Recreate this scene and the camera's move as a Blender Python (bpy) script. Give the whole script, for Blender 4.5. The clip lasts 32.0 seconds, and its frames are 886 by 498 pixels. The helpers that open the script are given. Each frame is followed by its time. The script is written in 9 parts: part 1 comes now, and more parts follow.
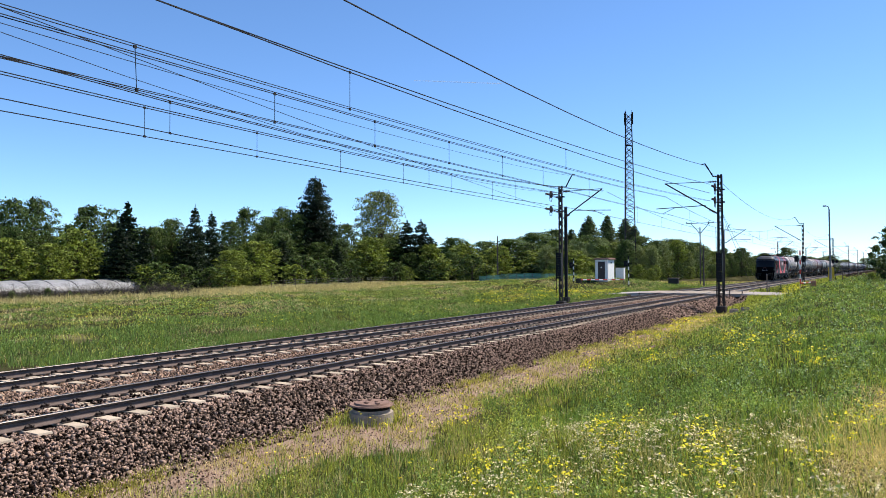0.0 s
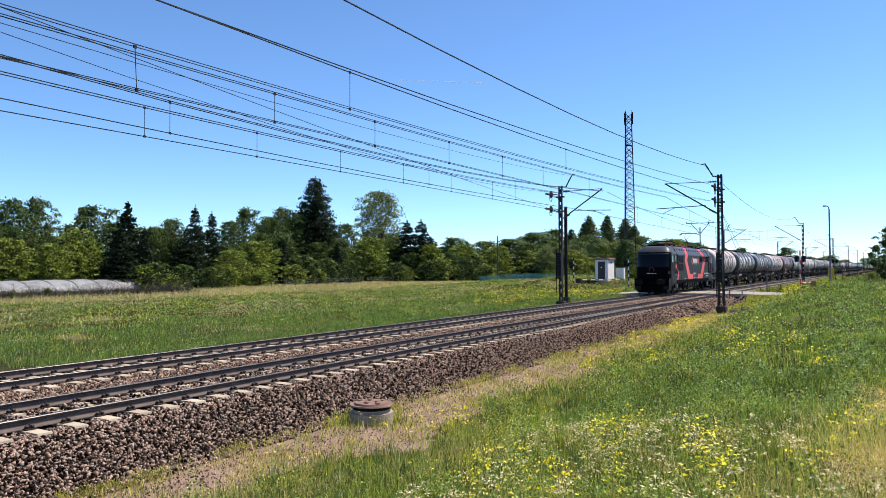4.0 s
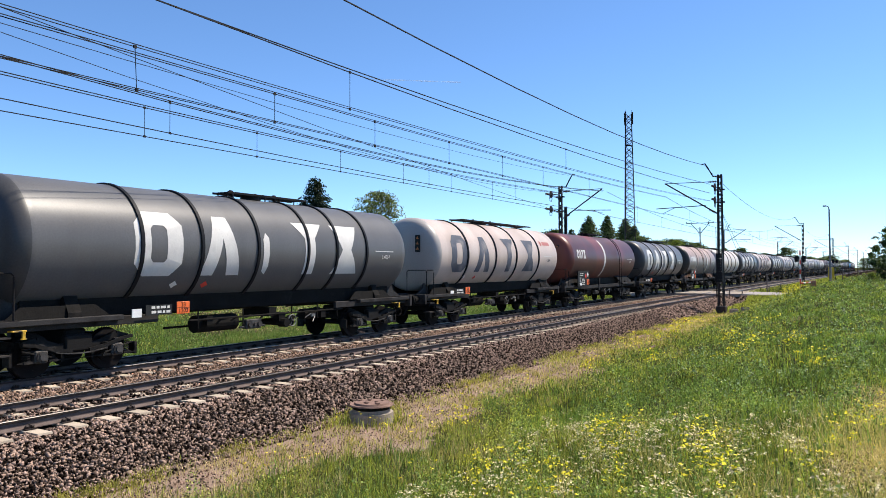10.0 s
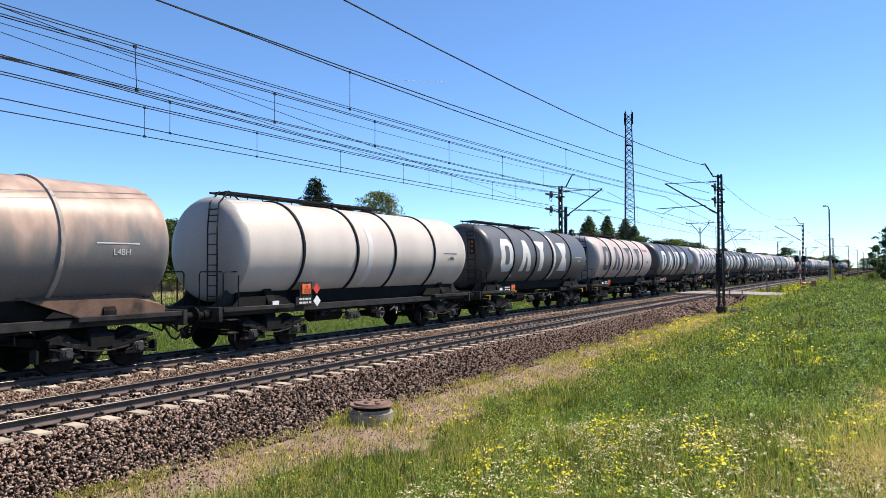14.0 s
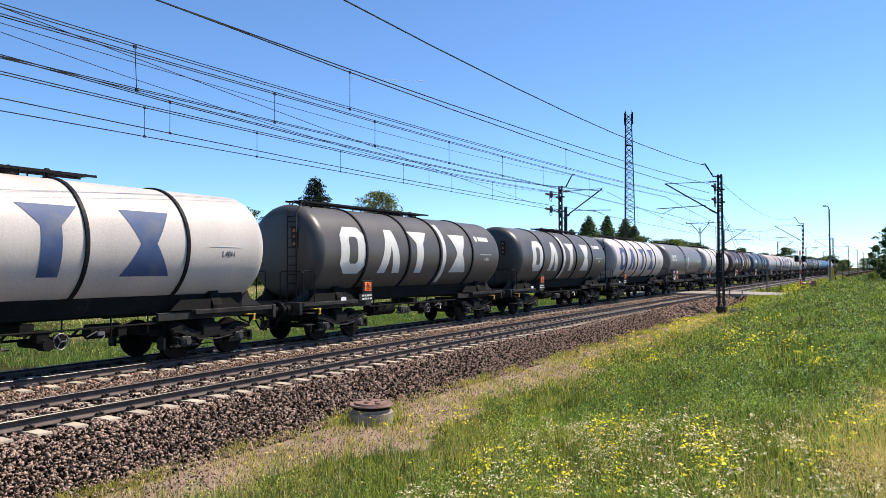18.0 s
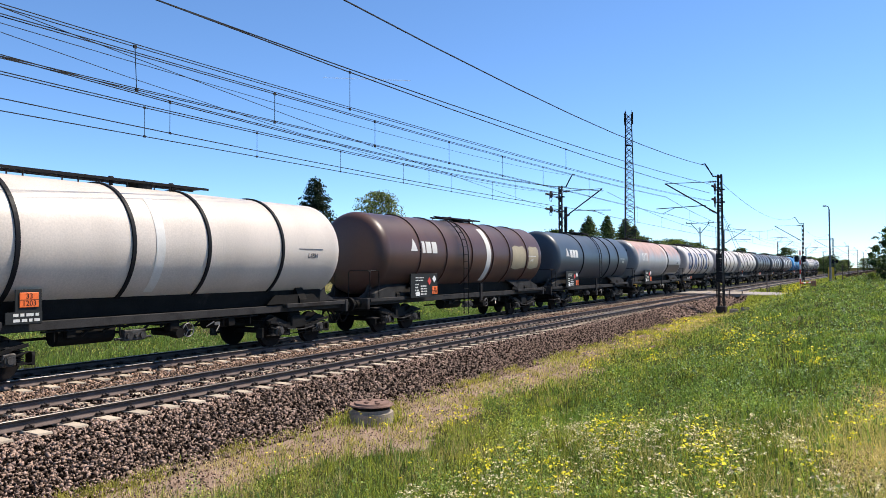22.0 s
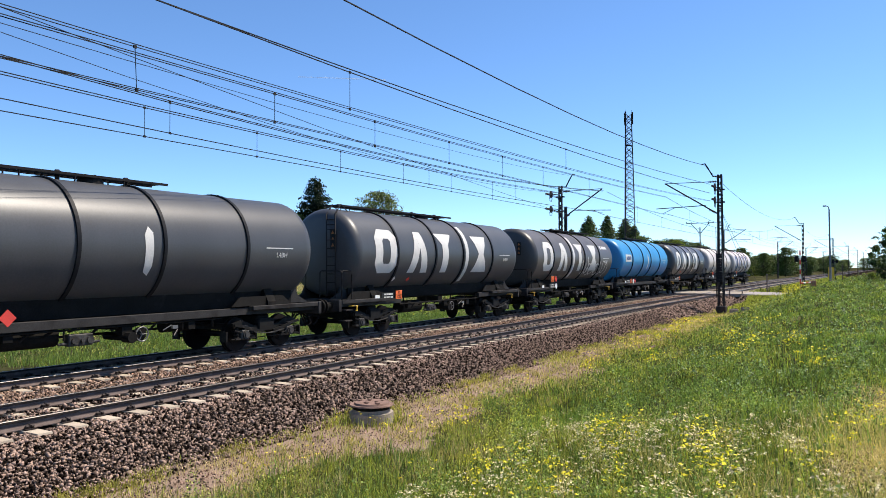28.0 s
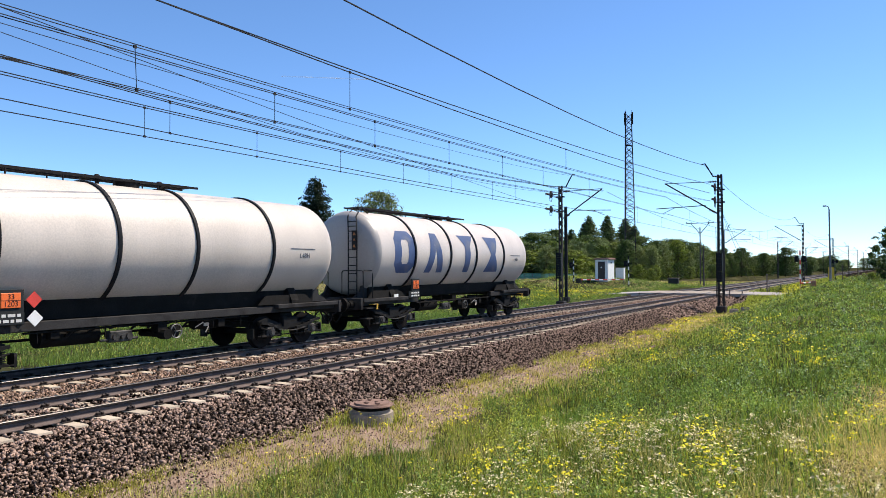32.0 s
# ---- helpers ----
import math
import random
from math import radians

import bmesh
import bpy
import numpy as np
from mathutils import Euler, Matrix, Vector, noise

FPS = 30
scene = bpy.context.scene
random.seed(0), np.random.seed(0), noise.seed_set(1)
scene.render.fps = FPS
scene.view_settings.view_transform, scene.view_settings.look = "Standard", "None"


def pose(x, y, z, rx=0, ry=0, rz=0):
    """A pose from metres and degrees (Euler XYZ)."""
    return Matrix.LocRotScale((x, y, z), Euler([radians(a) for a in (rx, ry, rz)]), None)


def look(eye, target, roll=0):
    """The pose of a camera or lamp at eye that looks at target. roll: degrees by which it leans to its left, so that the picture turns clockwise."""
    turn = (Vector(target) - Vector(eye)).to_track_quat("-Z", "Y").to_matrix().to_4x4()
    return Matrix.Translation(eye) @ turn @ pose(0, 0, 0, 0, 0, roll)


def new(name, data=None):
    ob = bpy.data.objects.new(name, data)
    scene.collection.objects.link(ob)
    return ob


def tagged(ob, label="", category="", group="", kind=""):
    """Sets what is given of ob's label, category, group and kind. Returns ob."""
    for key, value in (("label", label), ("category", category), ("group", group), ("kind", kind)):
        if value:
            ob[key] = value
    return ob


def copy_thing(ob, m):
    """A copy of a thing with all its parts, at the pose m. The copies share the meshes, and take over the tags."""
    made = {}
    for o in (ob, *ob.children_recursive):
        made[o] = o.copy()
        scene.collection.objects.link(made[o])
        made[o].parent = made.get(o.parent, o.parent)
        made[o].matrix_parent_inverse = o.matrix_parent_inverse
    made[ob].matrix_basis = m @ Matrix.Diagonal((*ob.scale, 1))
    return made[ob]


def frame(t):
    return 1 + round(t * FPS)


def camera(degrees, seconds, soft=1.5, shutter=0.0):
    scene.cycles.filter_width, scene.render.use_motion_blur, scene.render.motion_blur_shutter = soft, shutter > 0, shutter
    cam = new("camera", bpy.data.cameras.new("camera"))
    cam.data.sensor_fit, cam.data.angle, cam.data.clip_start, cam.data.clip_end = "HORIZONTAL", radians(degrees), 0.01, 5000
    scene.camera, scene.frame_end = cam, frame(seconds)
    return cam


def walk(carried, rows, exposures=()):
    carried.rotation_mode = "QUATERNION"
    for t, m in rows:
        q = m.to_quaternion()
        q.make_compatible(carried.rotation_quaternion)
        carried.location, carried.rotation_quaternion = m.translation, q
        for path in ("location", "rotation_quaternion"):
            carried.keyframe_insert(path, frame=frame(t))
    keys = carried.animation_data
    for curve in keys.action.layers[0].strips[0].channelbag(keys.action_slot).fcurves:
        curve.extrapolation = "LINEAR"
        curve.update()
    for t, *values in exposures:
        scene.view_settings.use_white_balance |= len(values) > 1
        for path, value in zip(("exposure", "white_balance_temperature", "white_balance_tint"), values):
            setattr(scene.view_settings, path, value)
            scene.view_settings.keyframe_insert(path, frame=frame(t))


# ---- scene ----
# The camera stands still on the bank beside the line. x: across the track, y: along it, z = 0 at the sleeper tops.
cam = camera(61.336, 32.0, soft=0.7, shutter=0.0)
CAM_Z = 2.428
EYE = Vector((0.0, 0.0, CAM_Z))
YAW, PITCH, ROLL = 0.51573, 0.02590, 0.21
AIM = EYE + Vector((-math.sin(YAW) * math.cos(PITCH), math.cos(YAW) * math.cos(PITCH), math.sin(PITCH)))
walk(cam, [(0.0, look(EYE, AIM, -ROLL)), (32.0, look(EYE, AIM, -ROLL))], exposures=[(0.0, 0.54), (32.0, 0.54)])

TRACK_1, TRACK_2 = -12.0, -16.03          # centre lines of the near and the far track
RAIL_TOP = 0.16
SLEEPER_STEP = 0.602
FIRST_1, FIRST_2 = 6.85, 9.03             # one sleeper of either track


def bend(y):
    """How far the line, in a wide curve, has swung to the right at y."""
    return 0.0 if y < 15 else (0.0001 * (y - 15) ** 2 if y < 150 else 1.8225 + 0.027 * (y - 150))


def bends(y):
    return np.where(y < 15, 0.0, np.where(y < 150, 0.0001 * (y - 15) ** 2, 1.8225 + 0.027 * (y - 150)))


# ---- light ----
SUN_WAY = Vector((0.42, 0.52, 1.00)).normalized()      # towards the sun
world = bpy.data.worlds.new("sky")
scene.world = world
world.use_nodes = True
wn, wl = world.node_tree.nodes, world.node_tree.links
sky = wn.new("ShaderNodeTexSky")
sky.sky_type = "NISHITA"
sky.sun_disc = False
sky.sun_elevation = math.asin(SUN_WAY.z)
sky.sun_rotation = math.atan2(SUN_WAY.x, SUN_WAY.y)
sky.air_density, sky.dust_density, sky.ozone_density, sky.altitude = 0.85, 0.0, 6.0, 1500
wn["Background"].inputs["Strength"].default_value = 0.134
tint = wn.new("ShaderNodeVectorMath")
tint.operation = "MULTIPLY"
tint.inputs[1].default_value = (0.90, 1.02, 1.08)          # a clear early-summer blue
wl.new(sky.outputs["Color"], tint.inputs[0])
wl.new(tint.outputs[0], wn["Background"].inputs["Color"])
sun = new("sun", bpy.data.lights.new("sun", "SUN"))
sun.data.energy, sun.data.angle, sun.data.color = 5.0, radians(0.53), (1.0, 0.90, 0.77)
sun.matrix_world = look(SUN_WAY * 100, (0, 0, 0))


# ---- materials ----
def mat(name, base, rough=0.7, metal=0.0, spread=0.25, scale=3.0, fine=40.0, bump=0.2, bump_scale=None, stain=None, stain_at=0.55,
        per_object=0.0, island=0.0, streak=False, coat=0.0, spec=None):
    """A surface with a base colour, blotches at one scale, grain at another, and relief. stain: a second colour in patches."""
    m = bpy.data.materials.new(name)
    m.use_nodes = True
    n, l = m.node_tree.nodes, m.node_tree.links
    b = n["Principled BSDF"]
    b.inputs["Roughness"].default_value, b.inputs["Metallic"].default_value = rough, metal
    b.inputs["Coat Weight"].default_value = coat
    b.inputs["Specular IOR Level"].default_value = spec if spec is not None else (0.0 if rough >= 0.85 else 0.10 if rough > 0.6 else 0.4)
    co = n.new("ShaderNodeTexCoord")
    mp = n.new("ShaderNodeMapping")
    l.new(co.outputs["Object"], mp.inputs["Vector"])
    if streak:
        mp.inputs["Scale"].default_value = (1.0, 1.0, 0.18)
    big = n.new("ShaderNodeTexNoise")
    big.inputs["Scale"].default_value, big.inputs["Detail"].default_value = scale, 5
    l.new(mp.outputs["Vector"], big.inputs["Vector"])
    small = n.new("ShaderNodeTexNoise")
    small.inputs["Scale"].default_value, small.inputs["Detail"].default_value = fine, 3
    l.new(co.outputs["Object"], small.inputs["Vector"])
    add = n.new("ShaderNodeMath")
    add.operation = "ADD"
    l.new(big.outputs["Fac"], add.inputs[0])
    l.new(small.outputs["Fac"], add.inputs[1])
    value = add.outputs[0]
    if per_object or island:
        if per_object:
            rnd = n.new("ShaderNodeObjectInfo").outputs["Random"]
        else:
            rnd = n.new("ShaderNodeNewGeometry").outputs["Random Per Island"]
        k = n.new("ShaderNodeMath")
        k.operation = "MULTIPLY_ADD"
        k.inputs[1].default_value = 2.0 * (per_object or island)
        l.new(rnd, k.inputs[0])
        l.new(value, k.inputs[2])
        off = n.new("ShaderNodeMath")
        off.operation = "SUBTRACT"
        off.inputs[1].default_value = per_object or island
        l.new(k.outputs[0], off.inputs[0])
        value = off.outputs[0]
    rng = n.new("ShaderNodeMapRange")
    rng.inputs["From Min"].default_value, rng.inputs["From Max"].default_value = 0.6, 1.4
    rng.inputs["To Min"].default_value, rng.inputs["To Max"].default_value = 1 - spread, 1 + spread
    l.new(value, rng.inputs["Value"])
    mul = n.new("ShaderNodeVectorMath")
    mul.operation = "SCALE"
    mul.inputs[0].default_value = base
    l.new(rng.outputs[0], mul.inputs["Scale"])
    colour = mul.outputs["Vector"]
    if stain:
        spot = n.new("ShaderNodeTexNoise")
        spot.inputs["Scale"].default_value, spot.inputs["Detail"].default_value = scale * 0.6, 7
        l.new(mp.outputs["Vector"], spot.inputs["Vector"])
        ramp = n.new("ShaderNodeValToRGB")
        ramp.color_ramp.elements[0].position, ramp.color_ramp.elements[1].position = stain_at, stain_at + 0.16
        l.new(spot.outputs["Fac"], ramp.inputs["Fac"])
        mix = n.new("ShaderNodeMix")
        mix.data_type = "RGBA"
        l.new(ramp.outputs["Color"], mix.inputs["Factor"])
        l.new(colour, mix.inputs["A"])
        mix.inputs["B"].default_value = (*stain, 1)
        colour = mix.outputs["Result"]
    l.new(colour, b.inputs["Base Color"])
    if bump:
        bp = n.new("ShaderNodeBump")
        bp.inputs["Strength"].default_value, bp.inputs["Distance"].default_value = bump, 0.02
        src = small
        if bump_scale:
            src = n.new("ShaderNodeTexNoise")
            src.inputs["Scale"].default_value, src.inputs["Detail"].default_value = bump_scale, 4
            l.new(co.outputs["Object"], src.inputs["Vector"])
        l.new(src.outputs["Fac"], bp.inputs["Height"])
        l.new(bp.outputs["Normal"], b.inputs["Normal"])
    return m


def leafy(name, base, spread=0.45, thin=0.32):
    """Leaves: matt, varied from leaf to leaf, with light passing through."""
    m = mat(name, base, rough=0.55, spread=spread, scale=0.6, fine=6.0, bump=0, island=0.5)
    n, l = m.node_tree.nodes, m.node_tree.links
    b = n["Principled BSDF"]
    b.inputs["Specular IOR Level"].default_value = 0.16
    tr = n.new("ShaderNodeBsdfTranslucent")
    src = b.inputs["Base Color"].links[0].from_socket
    gain = n.new("ShaderNodeVectorMath")
    gain.operation = "MULTIPLY"
    gain.inputs[1].default_value = (1.3, 1.35, 0.55)
    l.new(src, gain.inputs[0])
    l.new(gain.outputs[0], tr.inputs["Color"])
    mx = n.new("ShaderNodeMixShader")
    mx.inputs[0].default_value = thin
    l.new(b.outputs[0], mx.inputs[1])
    l.new(tr.outputs[0], mx.inputs[2])
    l.new(mx.outputs[0], n["Material Output"].inputs["Surface"])
    return m


M = {}
# sides of the rail head, darker than the web and foot below
M["rail_head"] = mat("dark_rail_head", (0.030, 0.025, 0.023), 0.6, 0.2, 0.3, 4, 60, 0.1, spec=0.1)
M["rail_side"] = mat("rusty_rail", (0.135, 0.105, 0.094), 0.75, 0.2, 0.35, 4, 60)
M["rail_top"] = mat("worn_rail_head", (0.12, 0.105, 0.095), 0.42, 0.7, 0.3, 8, 90, 0.05)
M["sleeper"] = mat("concrete_sleeper", (0.44, 0.37, 0.29), 0.9, 0, 0.22, 5, 60, 0.3, per_object=0.25, stain=(0.30, 0.22, 0.16), stain_at=0.58)
M["clip"] = mat("rusty_clip", (0.045, 0.035, 0.03), 0.6, 0.5, 0.3, 10, 80)
M["stone"] = mat("ballast_stone", (0.205, 0.145, 0.115), 0.85, 0, 0.95, 6, 60, 0.3, island=0.8)
M["stone_warm"] = mat("ballast_stone_brown", (0.29, 0.195, 0.140), 0.85, 0, 0.65, 6, 60, 0.3, island=0.5)
M["stone_dark"] = mat("dark_grit", (0.05, 0.042, 0.036), 0.9, 0, 0.6, 6, 60, 0.2, island=0.5)
# bed far darker than the stones: shade of the gaps put into its colour
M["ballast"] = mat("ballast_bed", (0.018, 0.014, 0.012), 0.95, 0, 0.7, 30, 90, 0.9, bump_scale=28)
# soil base darkened so that gaps between the plants read as shaded
M["ground"] = mat("meadow_soil", (0.040, 0.040, 0.019), 0.95, 0, 0.5, 0.35, 9, 0.7, bump_scale=6, stain=(0.20, 0.175, 0.085), stain_at=0.56)
M["gravel"] = mat("dusty_gravel", (0.27, 0.195, 0.145), 0.95, 0, 0.35, 2.5, 45, 0.7, bump_scale=35, stain=(0.21, 0.17, 0.10), stain_at=0.56)
M["road"] = mat("pale_asphalt", (0.34, 0.31, 0.29), 0.85, 0, 0.2, 1.5, 60, 0.2)
M["grass"] = leafy("grass_blades", (0.345, 0.365, 0.084), 0.75)
M["grass_dark"] = leafy("lush_grass", (0.165, 0.240, 0.066), 0.6)
M["grass_blue"] = leafy("blue_green_leaves", (0.26, 0.33, 0.17), 0.6)
M["grass_mid"] = leafy("herb_leaves", (0.25, 0.32, 0.085), 0.6)
M["weed_yellow"] = leafy("yellow_green_weeds", (0.36, 0.33, 0.085), 0.5)
M["straw"] = leafy("dry_grass", (0.56, 0.46, 0.24))
M["yellow"] = leafy("yellow_flower", (0.85, 0.72, 0.05), 0.25)
M["cream"] = leafy("cream_seed_heads", (0.66, 0.58, 0.39), 0.35)
M["leaf"] = leafy("broad_leaves", (0.070, 0.104, 0.026), 0.8, 0.20)
M["leaf_cone"] = leafy("far_cone_leaves", (0.125, 0.160, 0.062), 0.8, 0.22)
M["leaf_light"] = leafy("light_leaves", (0.165, 0.205, 0.036), 0.8, 0.24)
M["leaf_mid"] = leafy("wood_edge_leaves", (0.175, 0.210, 0.080), 0.7, 0.22)
M["leaf_pale"] = leafy("pale_leaves", (0.165, 0.190, 0.062), 0.8, 0.26)
M["needle"] = leafy("spruce_needles", (0.012, 0.023, 0.010))
M["bark"] = mat("bark", (0.09, 0.07, 0.055), 0.95, 0, 0.4, 6, 40, 0.6)
M["mast_steel"] = mat("weathered_steel", (0.050, 0.044, 0.040), 0.7, 0.2, 0.4, 3, 40, 0.15, stain=(0.085, 0.05, 0.038), stain_at=0.56)
M["dark_steel"] = mat("dark_steel", (0.020, 0.018, 0.018), 0.65, 0.2, 0.4, 4, 50, 0.15)
M["wire"] = mat("copper_wire", (0.012, 0.012, 0.013), 0.6, 0.2, 0.2, 3, 30, 0)
M["insulator"] = mat("brown_porcelain", (0.06, 0.035, 0.028), 0.2, 0, 0.2, 6, 60, 0)
M["concrete"] = mat("old_concrete", (0.33, 0.285, 0.24), 0.9, 0, 0.3, 4, 50, 0.4, stain=(0.25, 0.20, 0.15), stain_at=0.56)
M["rust_lid"] = mat("rusty_lid", (0.24, 0.16, 0.13), 0.85, 0.2, 0.4, 5, 50, 0.4)
M["white"] = mat("white_paint", (0.78, 0.77, 0.74), 0.5, 0, 0.1, 3, 40, 0.05)
M["red"] = mat("red_paint", (0.62, 0.055, 0.04), 0.5, 0, 0.15, 3, 40, 0.05)
M["black"] = mat("black_paint", (0.014, 0.014, 0.016), 0.5, 0, 0.3, 3, 40, 0.05, spec=0.1)
M["orange"] = mat("orange_plate", (0.80, 0.15, 0.03), 0.5, 0, 0.15, 3, 40, 0.05)
# grimy undergear, its colour taken darker for the shade beneath the tanks
M["grime"] = mat("brake_dust_steel", (0.011, 0.010, 0.009), 0.8, 0.0, 0.45, 3, 30, 0.25, stain=(0.034, 0.028, 0.024), stain_at=0.62)
M["wheel"] = mat("wheel_steel", (0.012, 0.010, 0.010), 0.7, 0.1, 0.4, 3, 30, 0.15)
M["foil"] = mat("weathered_plastic_foil", (0.27, 0.27, 0.27), 0.4, 0, 0.22, 1.2, 20, 0.2, stain=(0.17, 0.17, 0.165), stain_at=0.50)
M["lamp_steel"] = mat("grey_lamp_pole", (0.16, 0.16, 0.165), 0.55, 0.4, 0.2, 3, 30, 0.05)
M["bogie"] = mat("dusty_bogie", (0.013, 0.012, 0.011), 0.7, 0.0, 0.5, 4, 30, 0.25, stain=(0.060, 0.052, 0.046), stain_at=0.60, spec=0.12)
M["axle_box"] = mat("dusty_axle_box", (0.060, 0.055, 0.050), 0.6, 0.2, 0.5, 6, 40, 0.3, stain=(0.015, 0.013, 0.012), stain_at=0.50, spec=0.3)
M["yellow_paint"] = mat("chipped_yellow_paint", (0.70, 0.42, 0.03), 0.5, 0, 0.25, 8, 40, 0.05, stain=(0.05, 0.04, 0.03), stain_at=0.50)
M["bright_steel"] = mat("worn_bright_steel", (0.20, 0.19, 0.18), 0.45, 0.5, 0.3, 6, 40, 0.1)


# ---- mesh helpers ----
def link_mesh(name, bm, material, smooth=False):
    me = bpy.data.meshes.new(name)
    bm.to_mesh(me)
    bm.free()
    for m in material if isinstance(material, (list, tuple)) else [material]:
        me.materials.append(m)
    if smooth:
        me.polygons.foreach_set("use_smooth", [True] * len(me.polygons))
    return me


def part(name, bm, material, parent, label="", at=None, smooth=False):
    """One bmesh, or one mesh that is shared, as one mesh object under a thing or a part."""
    me = bm if isinstance(bm, bpy.types.Mesh) else link_mesh(name, bm, material, smooth)
    ob = new(name, me)
    ob.parent = parent
    if at is not None:
        ob.matrix_basis = at
    if label:
        ob["label"] = label
    return ob


def thing(name, label, category, at=None, group="", kind=""):
    e = new(name)
    if at is not None:
        e.matrix_basis = at
    return tagged(e, label, category, group, kind)


def box(bm, x0, x1, y0, y1, z0, z1, m=None, bevel=0.0, mi=0):
    r = bmesh.ops.create_cube(bm, size=1)
    vs = r["verts"]
    for v in vs:
        v.co = Vector((x0 + (v.co.x + 0.5) * (x1 - x0), y0 + (v.co.y + 0.5) * (y1 - y0), z0 + (v.co.z + 0.5) * (z1 - z0)))
    if bevel:
        es = list({e for v in vs for e in v.link_edges})
        r = bmesh.ops.bevel(bm, geom=es, offset=bevel, segments=1, affect="EDGES")
        vs = list({v for f in r["faces"] for v in f.verts} | {v for v in vs if v.is_valid})
    fs = {f for v in vs for f in v.link_faces}
    for f in fs:
        f.material_index = mi
    if m is not None:
        bmesh.ops.transform(bm, matrix=m, verts=vs)
    return bm


def tube(bm, a, b, r, seg=8, r2=None, mi=0):
    """A round bar from a to b."""
    a, b = Vector(a), Vector(b)
    d = b - a
    m = Matrix.Translation((a + b) / 2) @ d.to_track_quat("Z", "Y").to_matrix().to_4x4()
    res = bmesh.ops.create_cone(bm, cap_ends=True, segments=seg, radius1=r, radius2=r if r2 is None else r2, depth=d.length, matrix=m)
    if mi:
        for f in {f for v in res["verts"] for f in v.link_faces}:
            f.material_index = mi
    return bm


def bar(bm, a, b, w, h=None):
    """A square bar from a to b."""
    a, b = Vector(a), Vector(b)
    d = b - a
    q = d.to_track_quat("Y", "Z").to_matrix().to_4x4()
    h = h or w
    return box(bm, -w / 2, w / 2, -d.length / 2, d.length / 2, -h / 2, h / 2, Matrix.Translation((a + b) / 2) @ q)


def sweep(points, r, seg=6, closed=False):
    """A bmesh tube through points."""
    bm = bmesh.new()
    pts = [Vector(p) for p in points]
    rings = []
    for i, p in enumerate(pts):
        d = (pts[min(i + 1, len(pts) - 1)] - pts[max(i - 1, 0)]).normalized()
        q = d.to_track_quat("Z", "Y").to_matrix()
        rings.append([bm.verts.new(p + q @ Vector((r * math.cos(k * math.tau / seg), r * math.sin(k * math.tau / seg), 0))) for k in range(seg)])
    for a, b in zip(rings, rings[1:]):
        for k in range(seg):
            bm.faces.new((a[k], a[(k + 1) % seg], b[(k + 1) % seg], b[k]))
    bm.faces.new(rings[0][::-1])
    bm.faces.new(rings[-1])
    return bm


def lathe_y(profile, seg=48, mi=0):
    """Turns (y, r) pairs about the y axis."""
    bm = bmesh.new()
    rings = []
    for y, r in profile:
        if r < 1e-5:
            rings.append([bm.verts.new((0, y, 0))])
        else:
            rings.append([bm.verts.new((r * math.cos(k * math.tau / seg), y, r * math.sin(k * math.tau / seg))) for k in range(seg)])
    for a, b in zip(rings, rings[1:]):
        for k in range(seg):
            k2 = (k + 1) % seg
            if len(a) == 1 and len(b) == 1:
                continue
            if len(a) == 1:
                bm.faces.new((a[0], b[k], b[k2]))
            elif len(b) == 1:
                bm.faces.new((a[k], b[0], a[k2]))
            else:
                bm.faces.new((a[k], b[k], b[k2], a[k2]))
    bmesh.ops.recalc_face_normals(bm, faces=bm.faces)
    return bm


def array_mesh(name, verts, faces, material):
    """A mesh out of numpy arrays: verts (n, 3), faces (m, k)."""
    me = bpy.data.meshes.new(name)
    n, m, k = len(verts), len(faces), faces.shape[1]
    me.vertices.add(n)
    me.vertices.foreach_set("co", np.ascontiguousarray(verts, dtype=np.float32).ravel())
    me.loops.add(m * k)
    me.loops.foreach_set("vertex_index", np.ascontiguousarray(faces, dtype=np.int32).ravel())
    me.polygons.add(m)
    me.polygons.foreach_set("loop_start", np.arange(0, m * k, k, dtype=np.int32))
    for q in material if isinstance(material, (list, tuple)) else [material]:
        me.materials.append(q)
    me.update(calc_edges=True)
    return me


rng = np.random.default_rng(7)


